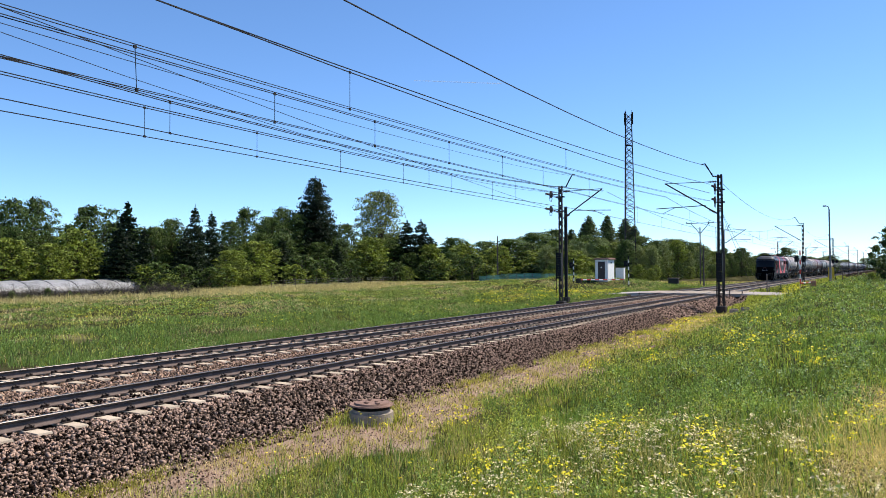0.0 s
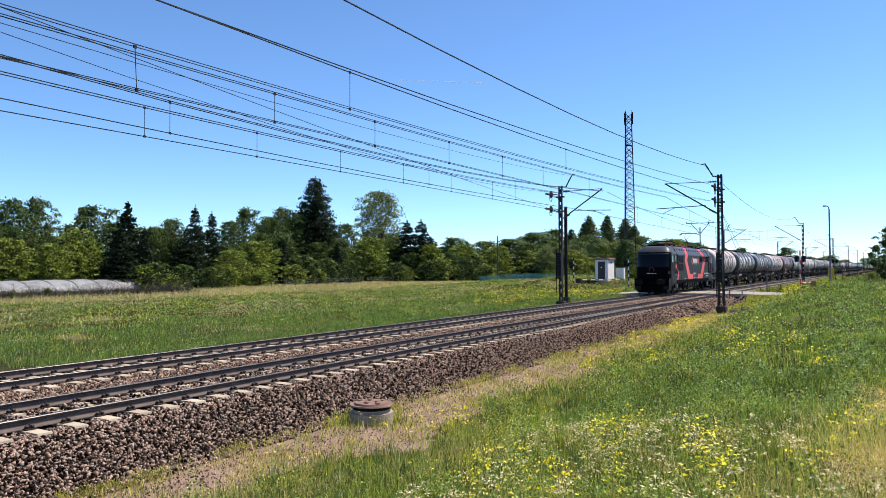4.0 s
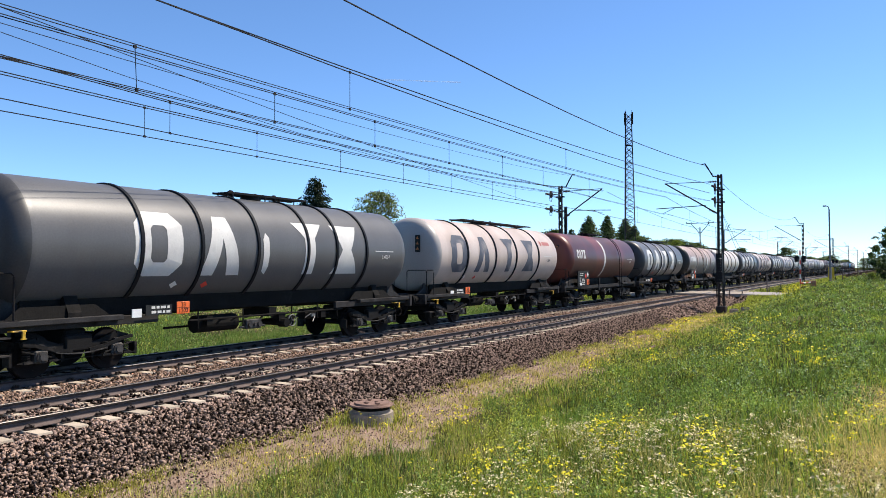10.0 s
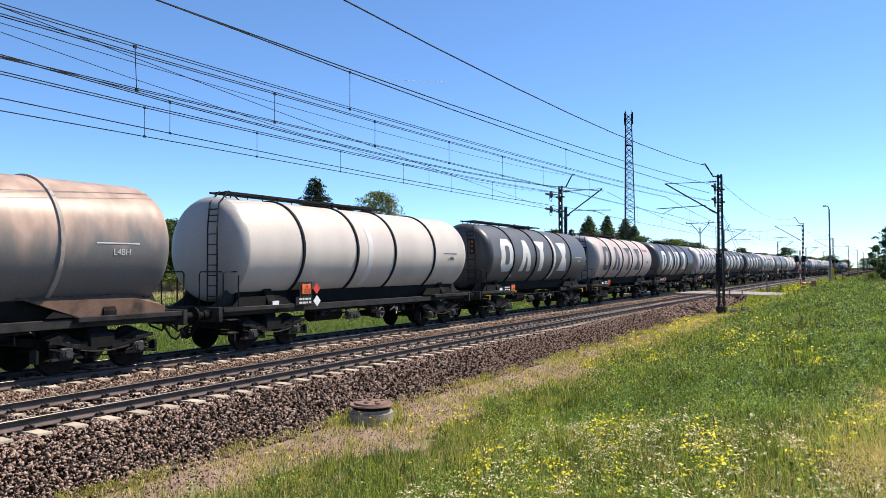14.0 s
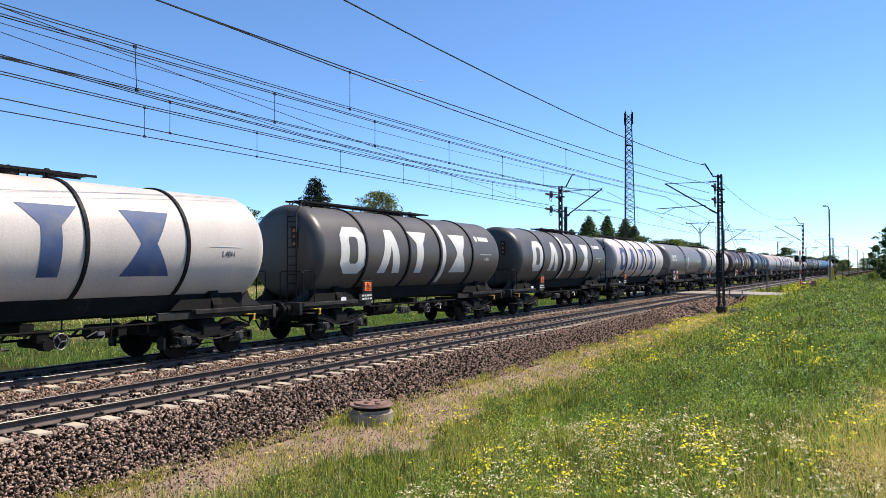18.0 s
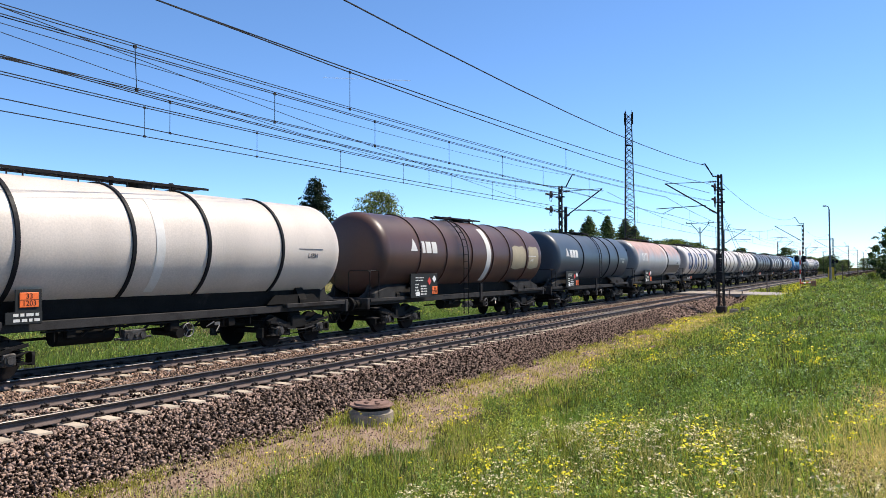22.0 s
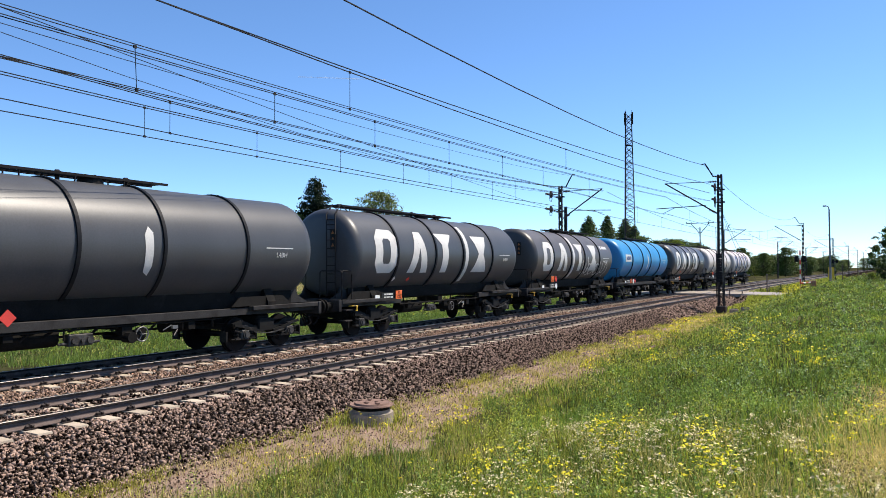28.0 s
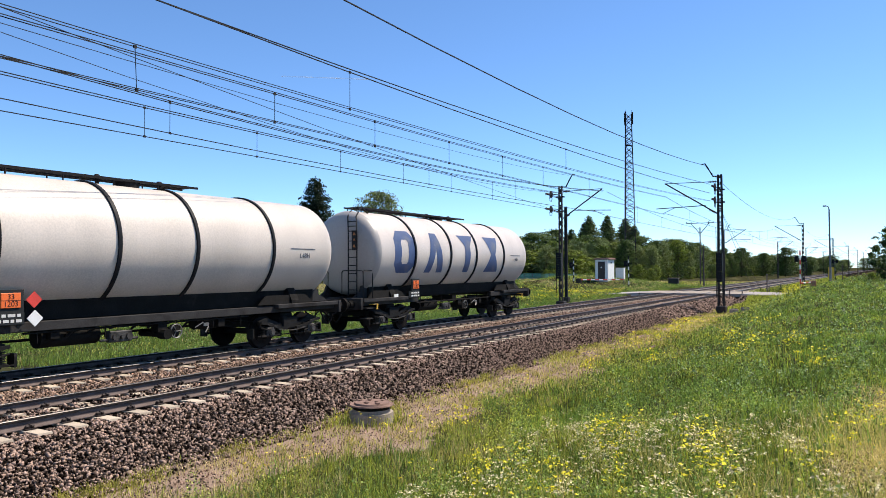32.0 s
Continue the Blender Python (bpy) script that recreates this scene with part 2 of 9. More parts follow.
# ---- ground ----
def ground_z(x, y):
    """Height of the ground: the far meadow, the bed of the line, the strip beside it and the bank on which the camera stands."""
    x, y = np.asarray(x, float), np.asarray(y, float)
    x = x - bends(y) * np.clip(1 - (np.abs(x + 14) - 12) / 40, 0, 1)
    xs = [-400, -60, -24, -20.4, -18.6, -9.3, -7.6, -6.0, -4.0, -2.0, 0.0, 3.0, 8.0, 25.0, 400.0]
    zs = [-0.2, -0.55, -0.62, -0.55, -0.62, -0.62, -0.58, -0.40, -0.02, 0.38, 0.68, 0.86, 1.0, 1.3, 1.6]
    z = np.interp(x, xs, zs)
    lumps = 0.05 * np.sin(x * 0.9 + 1.3 * np.sin(y * 0.23)) * np.sin(y * 0.55 + x * 0.3) + 0.03 * np.sin(x * 2.1 + y * 1.7)
    z = z + lumps * np.where((x > -9.0) | (x < -20.5), 1.0, 0.2)
    hump = 0.75 * np.exp(-((x + 27) / 5) ** 2 - ((y - 63) / 5) ** 2) + 1.9 * np.exp(-((x + 31) / 11) ** 2 - ((y - 90) / 11) ** 2) + 1.2 * np.exp(-((x + 46) / 14) ** 2 - ((y - 106) / 12) ** 2)
    z = z + np.where(x < -19.5, hump, 0)
    # the bed of the road on either side of the crossing
    near = np.clip(1 - (np.abs(y - 71.5) - 3.4) / 5.0, 0, 1)
    z = np.where((x < -19.0), z + near * (0.04 - z) * np.clip(1 + (x + 19) / 12, 0, 1), z)
    z = z + 0.75 * np.clip((y - 25) / 60, 0, 1) * np.clip((x + 7.5) / 3.0, 0, 1)
    z = np.where((x > -9.6) & (x < -5.5), z + near * (0.04 - z), z)
    return z


def build_ground():
    xs = np.unique(np.concatenate([np.linspace(-12, 8, 81), np.linspace(-30, -12, 46), np.linspace(-140, -30, 56), np.linspace(8, 60, 27),
                                   np.geomspace(60, 2500, 14), -np.geomspace(140, 2500, 14)]))
    ys = np.unique(np.concatenate([np.linspace(-8, 40, 161), np.linspace(40, 110, 120), np.linspace(110, 300, 60), np.geomspace(300, 3000, 16), -np.geomspace(8, 2500, 12)]))
    X, Y = np.meshgrid(xs, ys)
    Z = ground_z(X, Y)
    v = np.stack([X.ravel(), Y.ravel(), Z.ravel()], 1)
    nx, ny = len(xs), len(ys)
    i = (np.arange(ny - 1)[:, None] * nx + np.arange(nx - 1)[None]).ravel()
    f = np.stack([i, i + 1, i + nx + 1, i + nx], 1)
    me = array_mesh("ground", v, f, [M["ground"], M["gravel"]])
    me.polygons.foreach_set("use_smooth", [True] * len(me.polygons))
    cx = v[f].mean(1)
    edge = -7.0 + 0.5 * np.sin(cx[:, 1] * 0.7) + 0.35 * np.sin(cx[:, 1] * 1.9 + 1)
    strip = (cx[:, 0] > -10.5) & (cx[:, 0] < edge) & (cx[:, 1] < 60)
    me.polygons.foreach_set("material_index", strip.astype(np.int32))
    return tagged(new("ground", me), "green and straw-coloured meadow ground with low banks", "ground", kind="structure")


ground = build_ground()


# ---- the line ----
def along(x, y0, y1, step_far=12.0):
    """Stations along the line, with the bend."""
    ys = list(np.arange(y0, 160, 5.0)) + list(np.arange(160, y1, step_far)) + [y1]
    return [(x + bend(y), y) for y in ys]


def extrude_line(profile, x, y0, y1, closed=True):
    """A profile of (dx, z) drawn along the line."""
    bm = bmesh.new()
    rings = [[bm.verts.new((px + dx, py, z)) for dx, z in profile] for px, py in along(x, y0, y1)]
    n = len(profile)
    for a, b in zip(rings, rings[1:]):
        for k in range(n if closed else n - 1):
            bm.faces.new((a[k], a[(k + 1) % n], b[(k + 1) % n], b[k]))
    if closed:
        bm.faces.new(rings[0])
        bm.faces.new(rings[-1][::-1])
    bmesh.ops.recalc_face_normals(bm, faces=bm.faces)
    return bm


RAIL_PROFILE = [(-0.075, 0.0), (0.075, 0.0), (0.075, 0.012), (0.020, 0.030), (0.009, 0.045), (0.009, 0.112), (0.036, 0.122), (0.036, 0.152), (0.030, 0.160),
                (-0.030, 0.160), (-0.036, 0.152), (-0.036, 0.122), (-0.009, 0.112), (-0.009, 0.045), (-0.020, 0.030), (-0.075, 0.012)]


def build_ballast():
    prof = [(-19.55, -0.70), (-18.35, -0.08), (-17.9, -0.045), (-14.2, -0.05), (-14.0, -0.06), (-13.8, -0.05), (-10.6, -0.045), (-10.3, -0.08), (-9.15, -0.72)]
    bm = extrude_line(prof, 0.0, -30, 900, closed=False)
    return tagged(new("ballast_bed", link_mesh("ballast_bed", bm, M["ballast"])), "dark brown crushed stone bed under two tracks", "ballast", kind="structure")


def ballast_top(x):
    return np.interp(x, [-19.55, -18.35, -17.9, -14.2, -14.0, -13.8, -10.6, -10.3, -9.15], [-0.70, -0.08, -0.045, -0.05, -0.06, -0.05, -0.045, -0.08, -0.72])


def stones(name, count, x0, x1, y0, y1, size, material, label, power=1.0, cover=False):
    """Loose angular stones on the ballast, denser where the camera is near."""
    x = rng.uniform(x0, x1, count)
    y = y0 + (y1 - y0) * rng.random(count) ** power
    x = x + bends(y)
    z = np.maximum(ballast_top(x - bends(y)), ground_z(x, y) - 0.0) + rng.uniform(-0.035, 0.035, count)
    for centre, first in ((TRACK_1, FIRST_1), (TRACK_2, FIRST_2)):
        gap = np.abs((y - first) / SLEEPER_STEP - np.round((y - first) / SLEEPER_STEP)) * SLEEPER_STEP
        off = np.abs(x - bends(y) - centre)
        ok = ~((off < 1.40) & (gap < (0.165 if not cover else 0.0))) & ~(np.abs(off - 0.7535) < 0.11)
        x, y, z = x[ok], y[ok], z[ok]
    count = len(x)
    s = size * rng.uniform(0.5, 1.5, count)
    if cover:
        z = rng.uniform(-0.035, 0.012, count)
    base = np.array([(i, j, k) for i in (-1, 1) for j in (-1, 1) for k in (-1, 1)], float)
    f0 = np.array([(0, 1, 3), (0, 3, 2), (4, 6, 7), (4, 7, 5), (0, 4, 5), (0, 5, 1), (2, 3, 7), (2, 7, 6), (0, 2, 6), (0, 6, 4), (1, 5, 7), (1, 7, 3)])
    v = base[None] * rng.uniform(0.55, 1.1, (count, 8, 1)) * rng.uniform(0.45, 1.2, (count, 1, 3)) + rng.normal(0, 0.14, (count, 8, 3))
    a = rng.uniform(0, math.tau, count)
    b = rng.normal(0, 0.9, count)
    ca, sa, cb, sb = np.cos(a)[:, None], np.sin(a)[:, None], np.cos(b)[:, None], np.sin(b)[:, None]
    X, Y, Z = v[..., 0], v[..., 1], v[..., 2]
    Y, Z = Y * cb - Z * sb, Y * sb + Z * cb
    X, Y = X * ca - Y * sa, X * sa + Y * ca
    v = np.stack([X, Y, Z], -1) * s[:, None, None] + np.stack([x, y, z], -1)[:, None]
    f = (f0[None] + 8 * np.arange(count)[:, None, None]).reshape(-1, 3)
    return tagged(new(name, array_mesh(name, v.reshape(-1, 3), f, material)), label, "ballast", kind="stuff")


def sleeper_mesh():
    bm = bmesh.new()
    for x0, x1, zt in ((-1.3, -0.42, 0.0), (-0.42, 0.42, -0.03), (0.42, 1.3, 0.0)):
        box(bm, x0, x1, -0.14, 0.14, -0.19, zt - 0.004)
    for v in bm.verts:
        if v.co.z > -0.1:
            v.co.y *= 0.82
        if abs(v.co.x) > 1.29 and v.co.z > -0.1:
            v.co.x *= 0.965
            v.co.z -= 0.01
    return link_mesh("sleeper", bm, M["sleeper"])


def clip_mesh():
    """The spring clips and plates that hold both rails on one sleeper."""
    bm = bmesh.new()
    for rx in (-0.7535, 0.7535):
        box(bm, rx - 0.16, rx + 0.16, -0.085, 0.085, -0.004, 0.012)
        for s in (-1, 1):
            for dy in (-0.045, 0.045):
                res = bmesh.ops.create_cone(bm, cap_ends=True, segments=8, radius1=0.034, radius2=0.028, depth=0.06,
                                            matrix=Matrix.Translation((rx + s * 0.105, dy, 0.036)) @ Euler((0, s * 0.5, 0)).to_matrix().to_4x4())
            tube(bm, (rx + s * 0.105, 0, 0.0), (rx + s * 0.105, 0, 0.085), 0.014, 6)
            box(bm, rx + s * 0.085 - 0.03, rx + s * 0.085 + 0.03, -0.03, 0.03, 0.05, 0.064)
    return link_mesh("rail_clip", bm, M["clip"])


def build_track(name, centre, first, label):
    track = thing(name, label, "railway track", kind="structure")
    for s in (-1, 1):
        bm = extrude_line(RAIL_PROFILE, centre + s * 0.7535, -25, 900)
        for f in bm.faces:
            if all(v.co.z > 0.15 for v in f.verts):
                f.material_index = 1
            elif all(v.co.z > 0.108 for v in f.verts):
                f.material_index = 2
        part("rail", bm, [M["rail_side"], M["rail_top"], M["rail_head"]], track, "rusty steel rail with a worn shiny head")
    sm, cm = sleeper_mesh(), clip_mesh()
    k0 = math.ceil((1.0 - first) / SLEEPER_STEP)
    far = []
    for k in range(k0, 340):
        y = first + k * SLEEPER_STEP
        if 67.6 < y < 75.4:
            continue
        m = pose(centre + bend(y), y, 0, 0, 0, rng.uniform(-0.5, 0.5))
        if k < k0 + 130:
            part("sleeper", sm, None, track, at=m)
            part("rail_clip", cm, None, track, at=m)
        else:
            far.append(m)
    bm = bmesh.new()
    for m in far:
        box(bm, -1.3, 1.3, -0.12, 0.12, -0.16, -0.004, m)
    tagged(part("far_sleepers", bm, M["sleeper"], track), kind="stuff")
    return track


build_ballast()
build_track("track_near", TRACK_1, FIRST_1, "empty railway track with rusty rails on pale concrete sleepers")
build_track("track_far", TRACK_2, FIRST_2, "railway track with worn rails that carries the tank train")


def build_crossing():
    """The road over both tracks: slabs between and beside the rails, and asphalt beyond."""
    road = thing("road", "pale dusty asphalt road over a level crossing", "road", kind="structure")
    y0, y1 = 68.0, 75.0
    sh = bend(71.5)
    for x0, x1 in ((-18.35, TRACK_2 - 0.80), (TRACK_2 - 0.69, TRACK_2 + 0.69), (TRACK_2 + 0.80, TRACK_1 - 0.80), (TRACK_1 - 0.69, TRACK_1 + 0.69), (TRACK_1 + 0.80, -9.6)):
        n = 4
        for i in range(n):
            bm = box(bmesh.new(), x0 + 0.01 + sh, x1 - 0.01 + sh, y0 + (y1 - y0) * i / n + 0.01, y0 + (y1 - y0) * (i + 1) / n - 0.01, -0.1, 0.155, bevel=0.012)
            part("slab", bm, M["concrete"], road)
    for sgn, xa, xb in ((-1, -18.05, -21.8), (1, -9.27, -5.0)):
        bm = bmesh.new()
        n = 14
        prev = None
        for i in range(n + 1):
            x = xa + (xb - xa) * i / n
            zc = 0.15 - 0.02 * i if sgn < 0 else 0.15 - 0.008 * i
            zc = max(zc, float(ground_z(x, 71.5)) + 0.05) if sgn < 0 else zc
            shift = -0.045 * (x - xa) ** 2 * (1 if sgn < 0 else 0)
            row = [bm.verts.new((x, y0 - 0.2 - shift, zc)), bm.verts.new((x, y1 + 0.2 - shift, zc)), bm.verts.new((x, y1 + 0.3 - shift, zc - 0.4)), bm.verts.new((x, y0 - 0.3 - shift, zc - 0.4))]
            if prev:
                for k in range(4):
                    bm.faces.new((prev[k], prev[(k + 1) % 4], row[(k + 1) % 4], row[k]))
            prev = row
        bmesh.ops.recalc_face_normals(bm, faces=bm.faces)
        part("carriageway", bm, M["road"], road)


build_crossing()


# ---- overhead line ----
def lattice(name, height, w0, w1, material, legs=0.05, panels=14, brace=0.022):
    """A square lattice mast, its foot at the origin."""
    bm = bmesh.new()

    def corner(i, z):
        w = (w0 + (w1 - w0) * z / height) / 2
        return Vector(((-w, w, w, -w)[i % 4], (-w, -w, w, w)[i % 4], z))

    for i in range(4):
        bar(bm, corner(i, 0), corner(i, height), legs)
    for k in range(panels):
        za, zb = height * k / panels, height * (k + 1) / panels
        for i in range(4):
            a, b = (za, zb) if (k + i) % 2 else (zb, za)
            bar(bm, corner(i, a), corner(i + 1, b), brace)
            if k % 3 == 0:
                bar(bm, corner(i, za), corner(i + 1, za), brace)
    return bm


def insulator(a, b, parent, discs=6, r=0.09):
    """A string of porcelain discs from a to b."""
    bm = bmesh.new()
    a, b = Vector(a), Vector(b)
    tube(bm, a, b, 0.018, 6)
    for i in range(discs):
        c = a.lerp(b, (i + 0.7) / (discs + 0.4))
        d = (b - a).normalized() * 0.03
        tube(bm, c - d, c + d, r, 10, r * 0.55)
    return part("insulator", bm, M["insulator"], parent, "brown porcelain insulator")


def catenary_mast(x, y, z, height, side, reach, horn=True, anchor=(), label="", arm_z=7.8, boxes=False, lattice_mast=True):
    """A mast with its bracket towards the track (side: +1 when the track lies at greater x)."""
    t = thing("catenary_mast", label, "catenary mast", at=pose(x, y, z), group="masts of the overhead line")
    if lattice_mast:
        part("mast", lattice("mast", height, 0.34, 0.21, M["mast_steel"], 0.075, 24, 0.04), M["mast_steel"], t)
    else:
        bm = bmesh.new()
        for dx in (-0.10, 0.10):
            box(bm, dx - 0.035, dx + 0.035, -0.09, 0.09, 0, height)
        for k in range(15):
            for yy in (-0.082, 0.072):
                box(bm, -0.065, 0.065, yy, yy + 0.01, height * k / 15, height * k / 15 + 0.34)
        part("mast", bm, M["mast_steel"], t)
    part("foundation", box(bmesh.new(), -0.3, 0.3, -0.3, 0.3, -0.6, 0.30, bevel=0.04), M["mast_steel"], t, "dark footing of the mast")
    if horn:
        pts = [(0, 0, height - 0.08), (side * 0.42, 0, height - 0.10), (side * 0.75, 0, height + 0.50), (side * 0.92, 0, height + 0.78), (side * 1.12, 0, height + 0.74)]
        part("earth_wire_horn", sweep(pts, 0.045, 6), M["dark_steel"], t)
    zb, za = arm_z - z, 6.0 - z
    bm = bmesh.new()
    tube(bm, (side * 0.2, 0, za), (side * reach, 0, zb), 0.045, 8)
    part("bracket_tube", bm, M["dark_steel"], t)
    bm = bmesh.new()
    tube(bm, (side * 0.2, 0, zb - 0.05), (side * reach, 0, zb), 0.022, 6)
    part("top_tie", bm, M["dark_steel"], t)
    bm = bmesh.new()
    tube(bm, (side * 0.9, 0, 6.55 - z), (side * (reach + 0.6), 0, 6.45 - z), 0.028, 6)
    tube(bm, (side * (reach - 0.7), 0, 6.5 - z), (side * (reach + 0.2), 0, 6.1 - z), 0.016, 6)
    part("steady_arm", bm, M["dark_steel"], t)
    insulator((side * 0.22, 0, zb - 0.05), (side * 0.75, 0, zb - 0.04), t, 5)
    insulator((side * 0.25, 0, za + 0.03), (side * 0.7, 0, za + 0.27), t, 5)
    if anchor:
        for za_ in anchor:
            h = za_ - z
            bm = box(bmesh.new(), -0.30, 0.30, -0.06, 0.06, h - 0.05, h + 0.05)
            for dx in (-0.1, 0.1):
                tube(bm, (dx, -0.1, h + 0.12), (dx, -1.75, h + 0.05), 0.018, 6)
                tube(bm, (dx, -0.1, h - 0.12), (dx, -1.75, h - 0.05), 0.018, 6)
            part("tension_bracket", bm, M["dark_steel"], t)
            bm = tube(bmesh.new(), (-0.04, -1.85, h), (0.04, -1.85, h), 0.24, 18)
            tube(bm, (-0.06, -1.85, h), (0.06, -1.85, h), 0.07, 10)
            part("tension_wheel", bm, M["dark_steel"], t, "dark grooved tension wheel")
            part("wheel_guard", sweep([(0, -1.65, h - 0.20), (0, -1.75, h - 0.46), (0, -2.05, h - 0.46), (0, -2.15, h - 0.20)], 0.02, 5), M["dark_steel"], t)
            insulator((0, -2.12, h), (0, -2.9, h - 0.01), t, 6, 0.075)
        bm = bmesh.new()
        for k in range(11):
            box(bm, -0.20 + (k % 2) * 0.012, 0.18, -0.52, -0.20, 1.9 + k * 0.17, 1.9 + k * 0.17 + 0.158)
        part("counterweight", bm, M["black"], t, "stack of dark counterweights")
        bm = tube(bmesh.new(), (0, -0.36, 3.7), (0, -0.30, 7.2 - z), 0.014, 5)
        tube(bm, (-0.22, -0.36, 0.9), (-0.22, -0.36, 5.5), 0.022, 5)
        part("weight_rope", bm, M["dark_steel"], t)
    return t


def wire(name, a, b, sag, r=0.0075, pairs=0.0, label="dark copper wire strung along the railway line", group=""):
    """A hanging wire from a to b; pairs: the gap of a second wire beside it."""
    a, b = Vector(a), Vector(b)
    w = thing(name, label, "overhead wire", group=group or "wires of the overhead line")
    for off in ((0.0, pairs) if pairs else (0.0,)):
        pts = []
        n = max(2, int((b - a).length / 5))
        for i in range(n + 1):
            k = i / n
            p = a.lerp(b, k)
            pts.append((p.x + off, p.y, p.z - 4 * sag * k * (1 - k) + off * 0.35))
        part("strand", sweep(pts, r, 5), M["wire"], w)
    return w


def wire_at(a, b, sag, y):
    k = (y - a[1]) / (b[1] - a[1])
    return Vector((a[0] + (b[0] - a[0]) * k, y, a[2] + (b[2] - a[2]) * k - 4 * sag * k * (1 - k)))


def dropper(top, bottom):
    d = thing("dropper", "thin dropper wire hanging between two overhead wires", "overhead wire", group="droppers")
    bm = sweep([top, bottom], 0.008, 5)
    part("rod", bm, M["wire"], d)
    for p in (top, bottom):
        part("clamp", box(bmesh.new(), p[0] - 0.015, p[0] + 0.015, p[1] - 0.03, p[1] + 0.03, p[2] - 0.03, p[2] + 0.03), M["wire"], d)


MAST_R = (-8.35, 51.8, -0.42)
MAST_L = (-19.15, 51.0, -0.25)
catenary_mast(*MAST_R, 8.97, -1, 3.55, label="dark lattice catenary mast with bracket, insulators and counterweights", arm_z=8.15, anchor=(7.55, 6.72))
catenary_mast(*MAST_L, 8.6, 1, 3.1, label="grey steel catenary mast with bracket and counterweights beside the far track", arm_z=7.98, lattice_mast=False, anchor=(7.55, 6.52))


def guy_wires():
    """Two stays that hold the lattice mast against the pull of the wires."""
    x, y, z = MAST_R
    for ex, ey in ((-8.9, 74.0), (-8.2, 74.6)):
        g = thing("guy_wire", "thin steel stay from the mast down to the ground", "stay wire", group="stays of the mast")
        part("stay_rope", tube(bmesh.new(), (x, y + 0.15, 6.25), (ex, ey, -0.45), 0.014, 5), M["wire"], g)
        part("anchor_rod", tube(bmesh.new(), (ex, ey - 0.5, -0.25), (ex, ey + 0.1, -0.75), 0.03, 6), M["dark_steel"], g)


guy_wires()
slim = thing("catenary_mast", "slim dark steel mast behind the far track", "catenary mast", at=pose(-20.97, 57.0, -0.4), group="masts of the overhead line")
part("mast", box(bmesh.new(), -0.11, 0.11, -0.09, 0.09, 0, 7.75, bevel=0.01), M["dark_steel"], slim)
part("foundation", box(bmesh.new(), -0.25, 0.25, -0.25, 0.25, -0.5, 0.5, bevel=0.03), M["mast_steel"], slim)
for y in (112.0, 173.0, 234.0, 295.0, 356.0):
    catenary_mast(-8.4 + bend(y), y, -0.5, 8.9, -1, 3.5, label="grey steel catenary mast far along the line", arm_z=8.1, lattice_mast=False)
    catenary_mast(-19.2 + bend(y), y + 4.0, -0.5, 8.5, 1, 3.1, label="grey steel catenary mast far along the line", arm_z=7.95, lattice_mast=False)


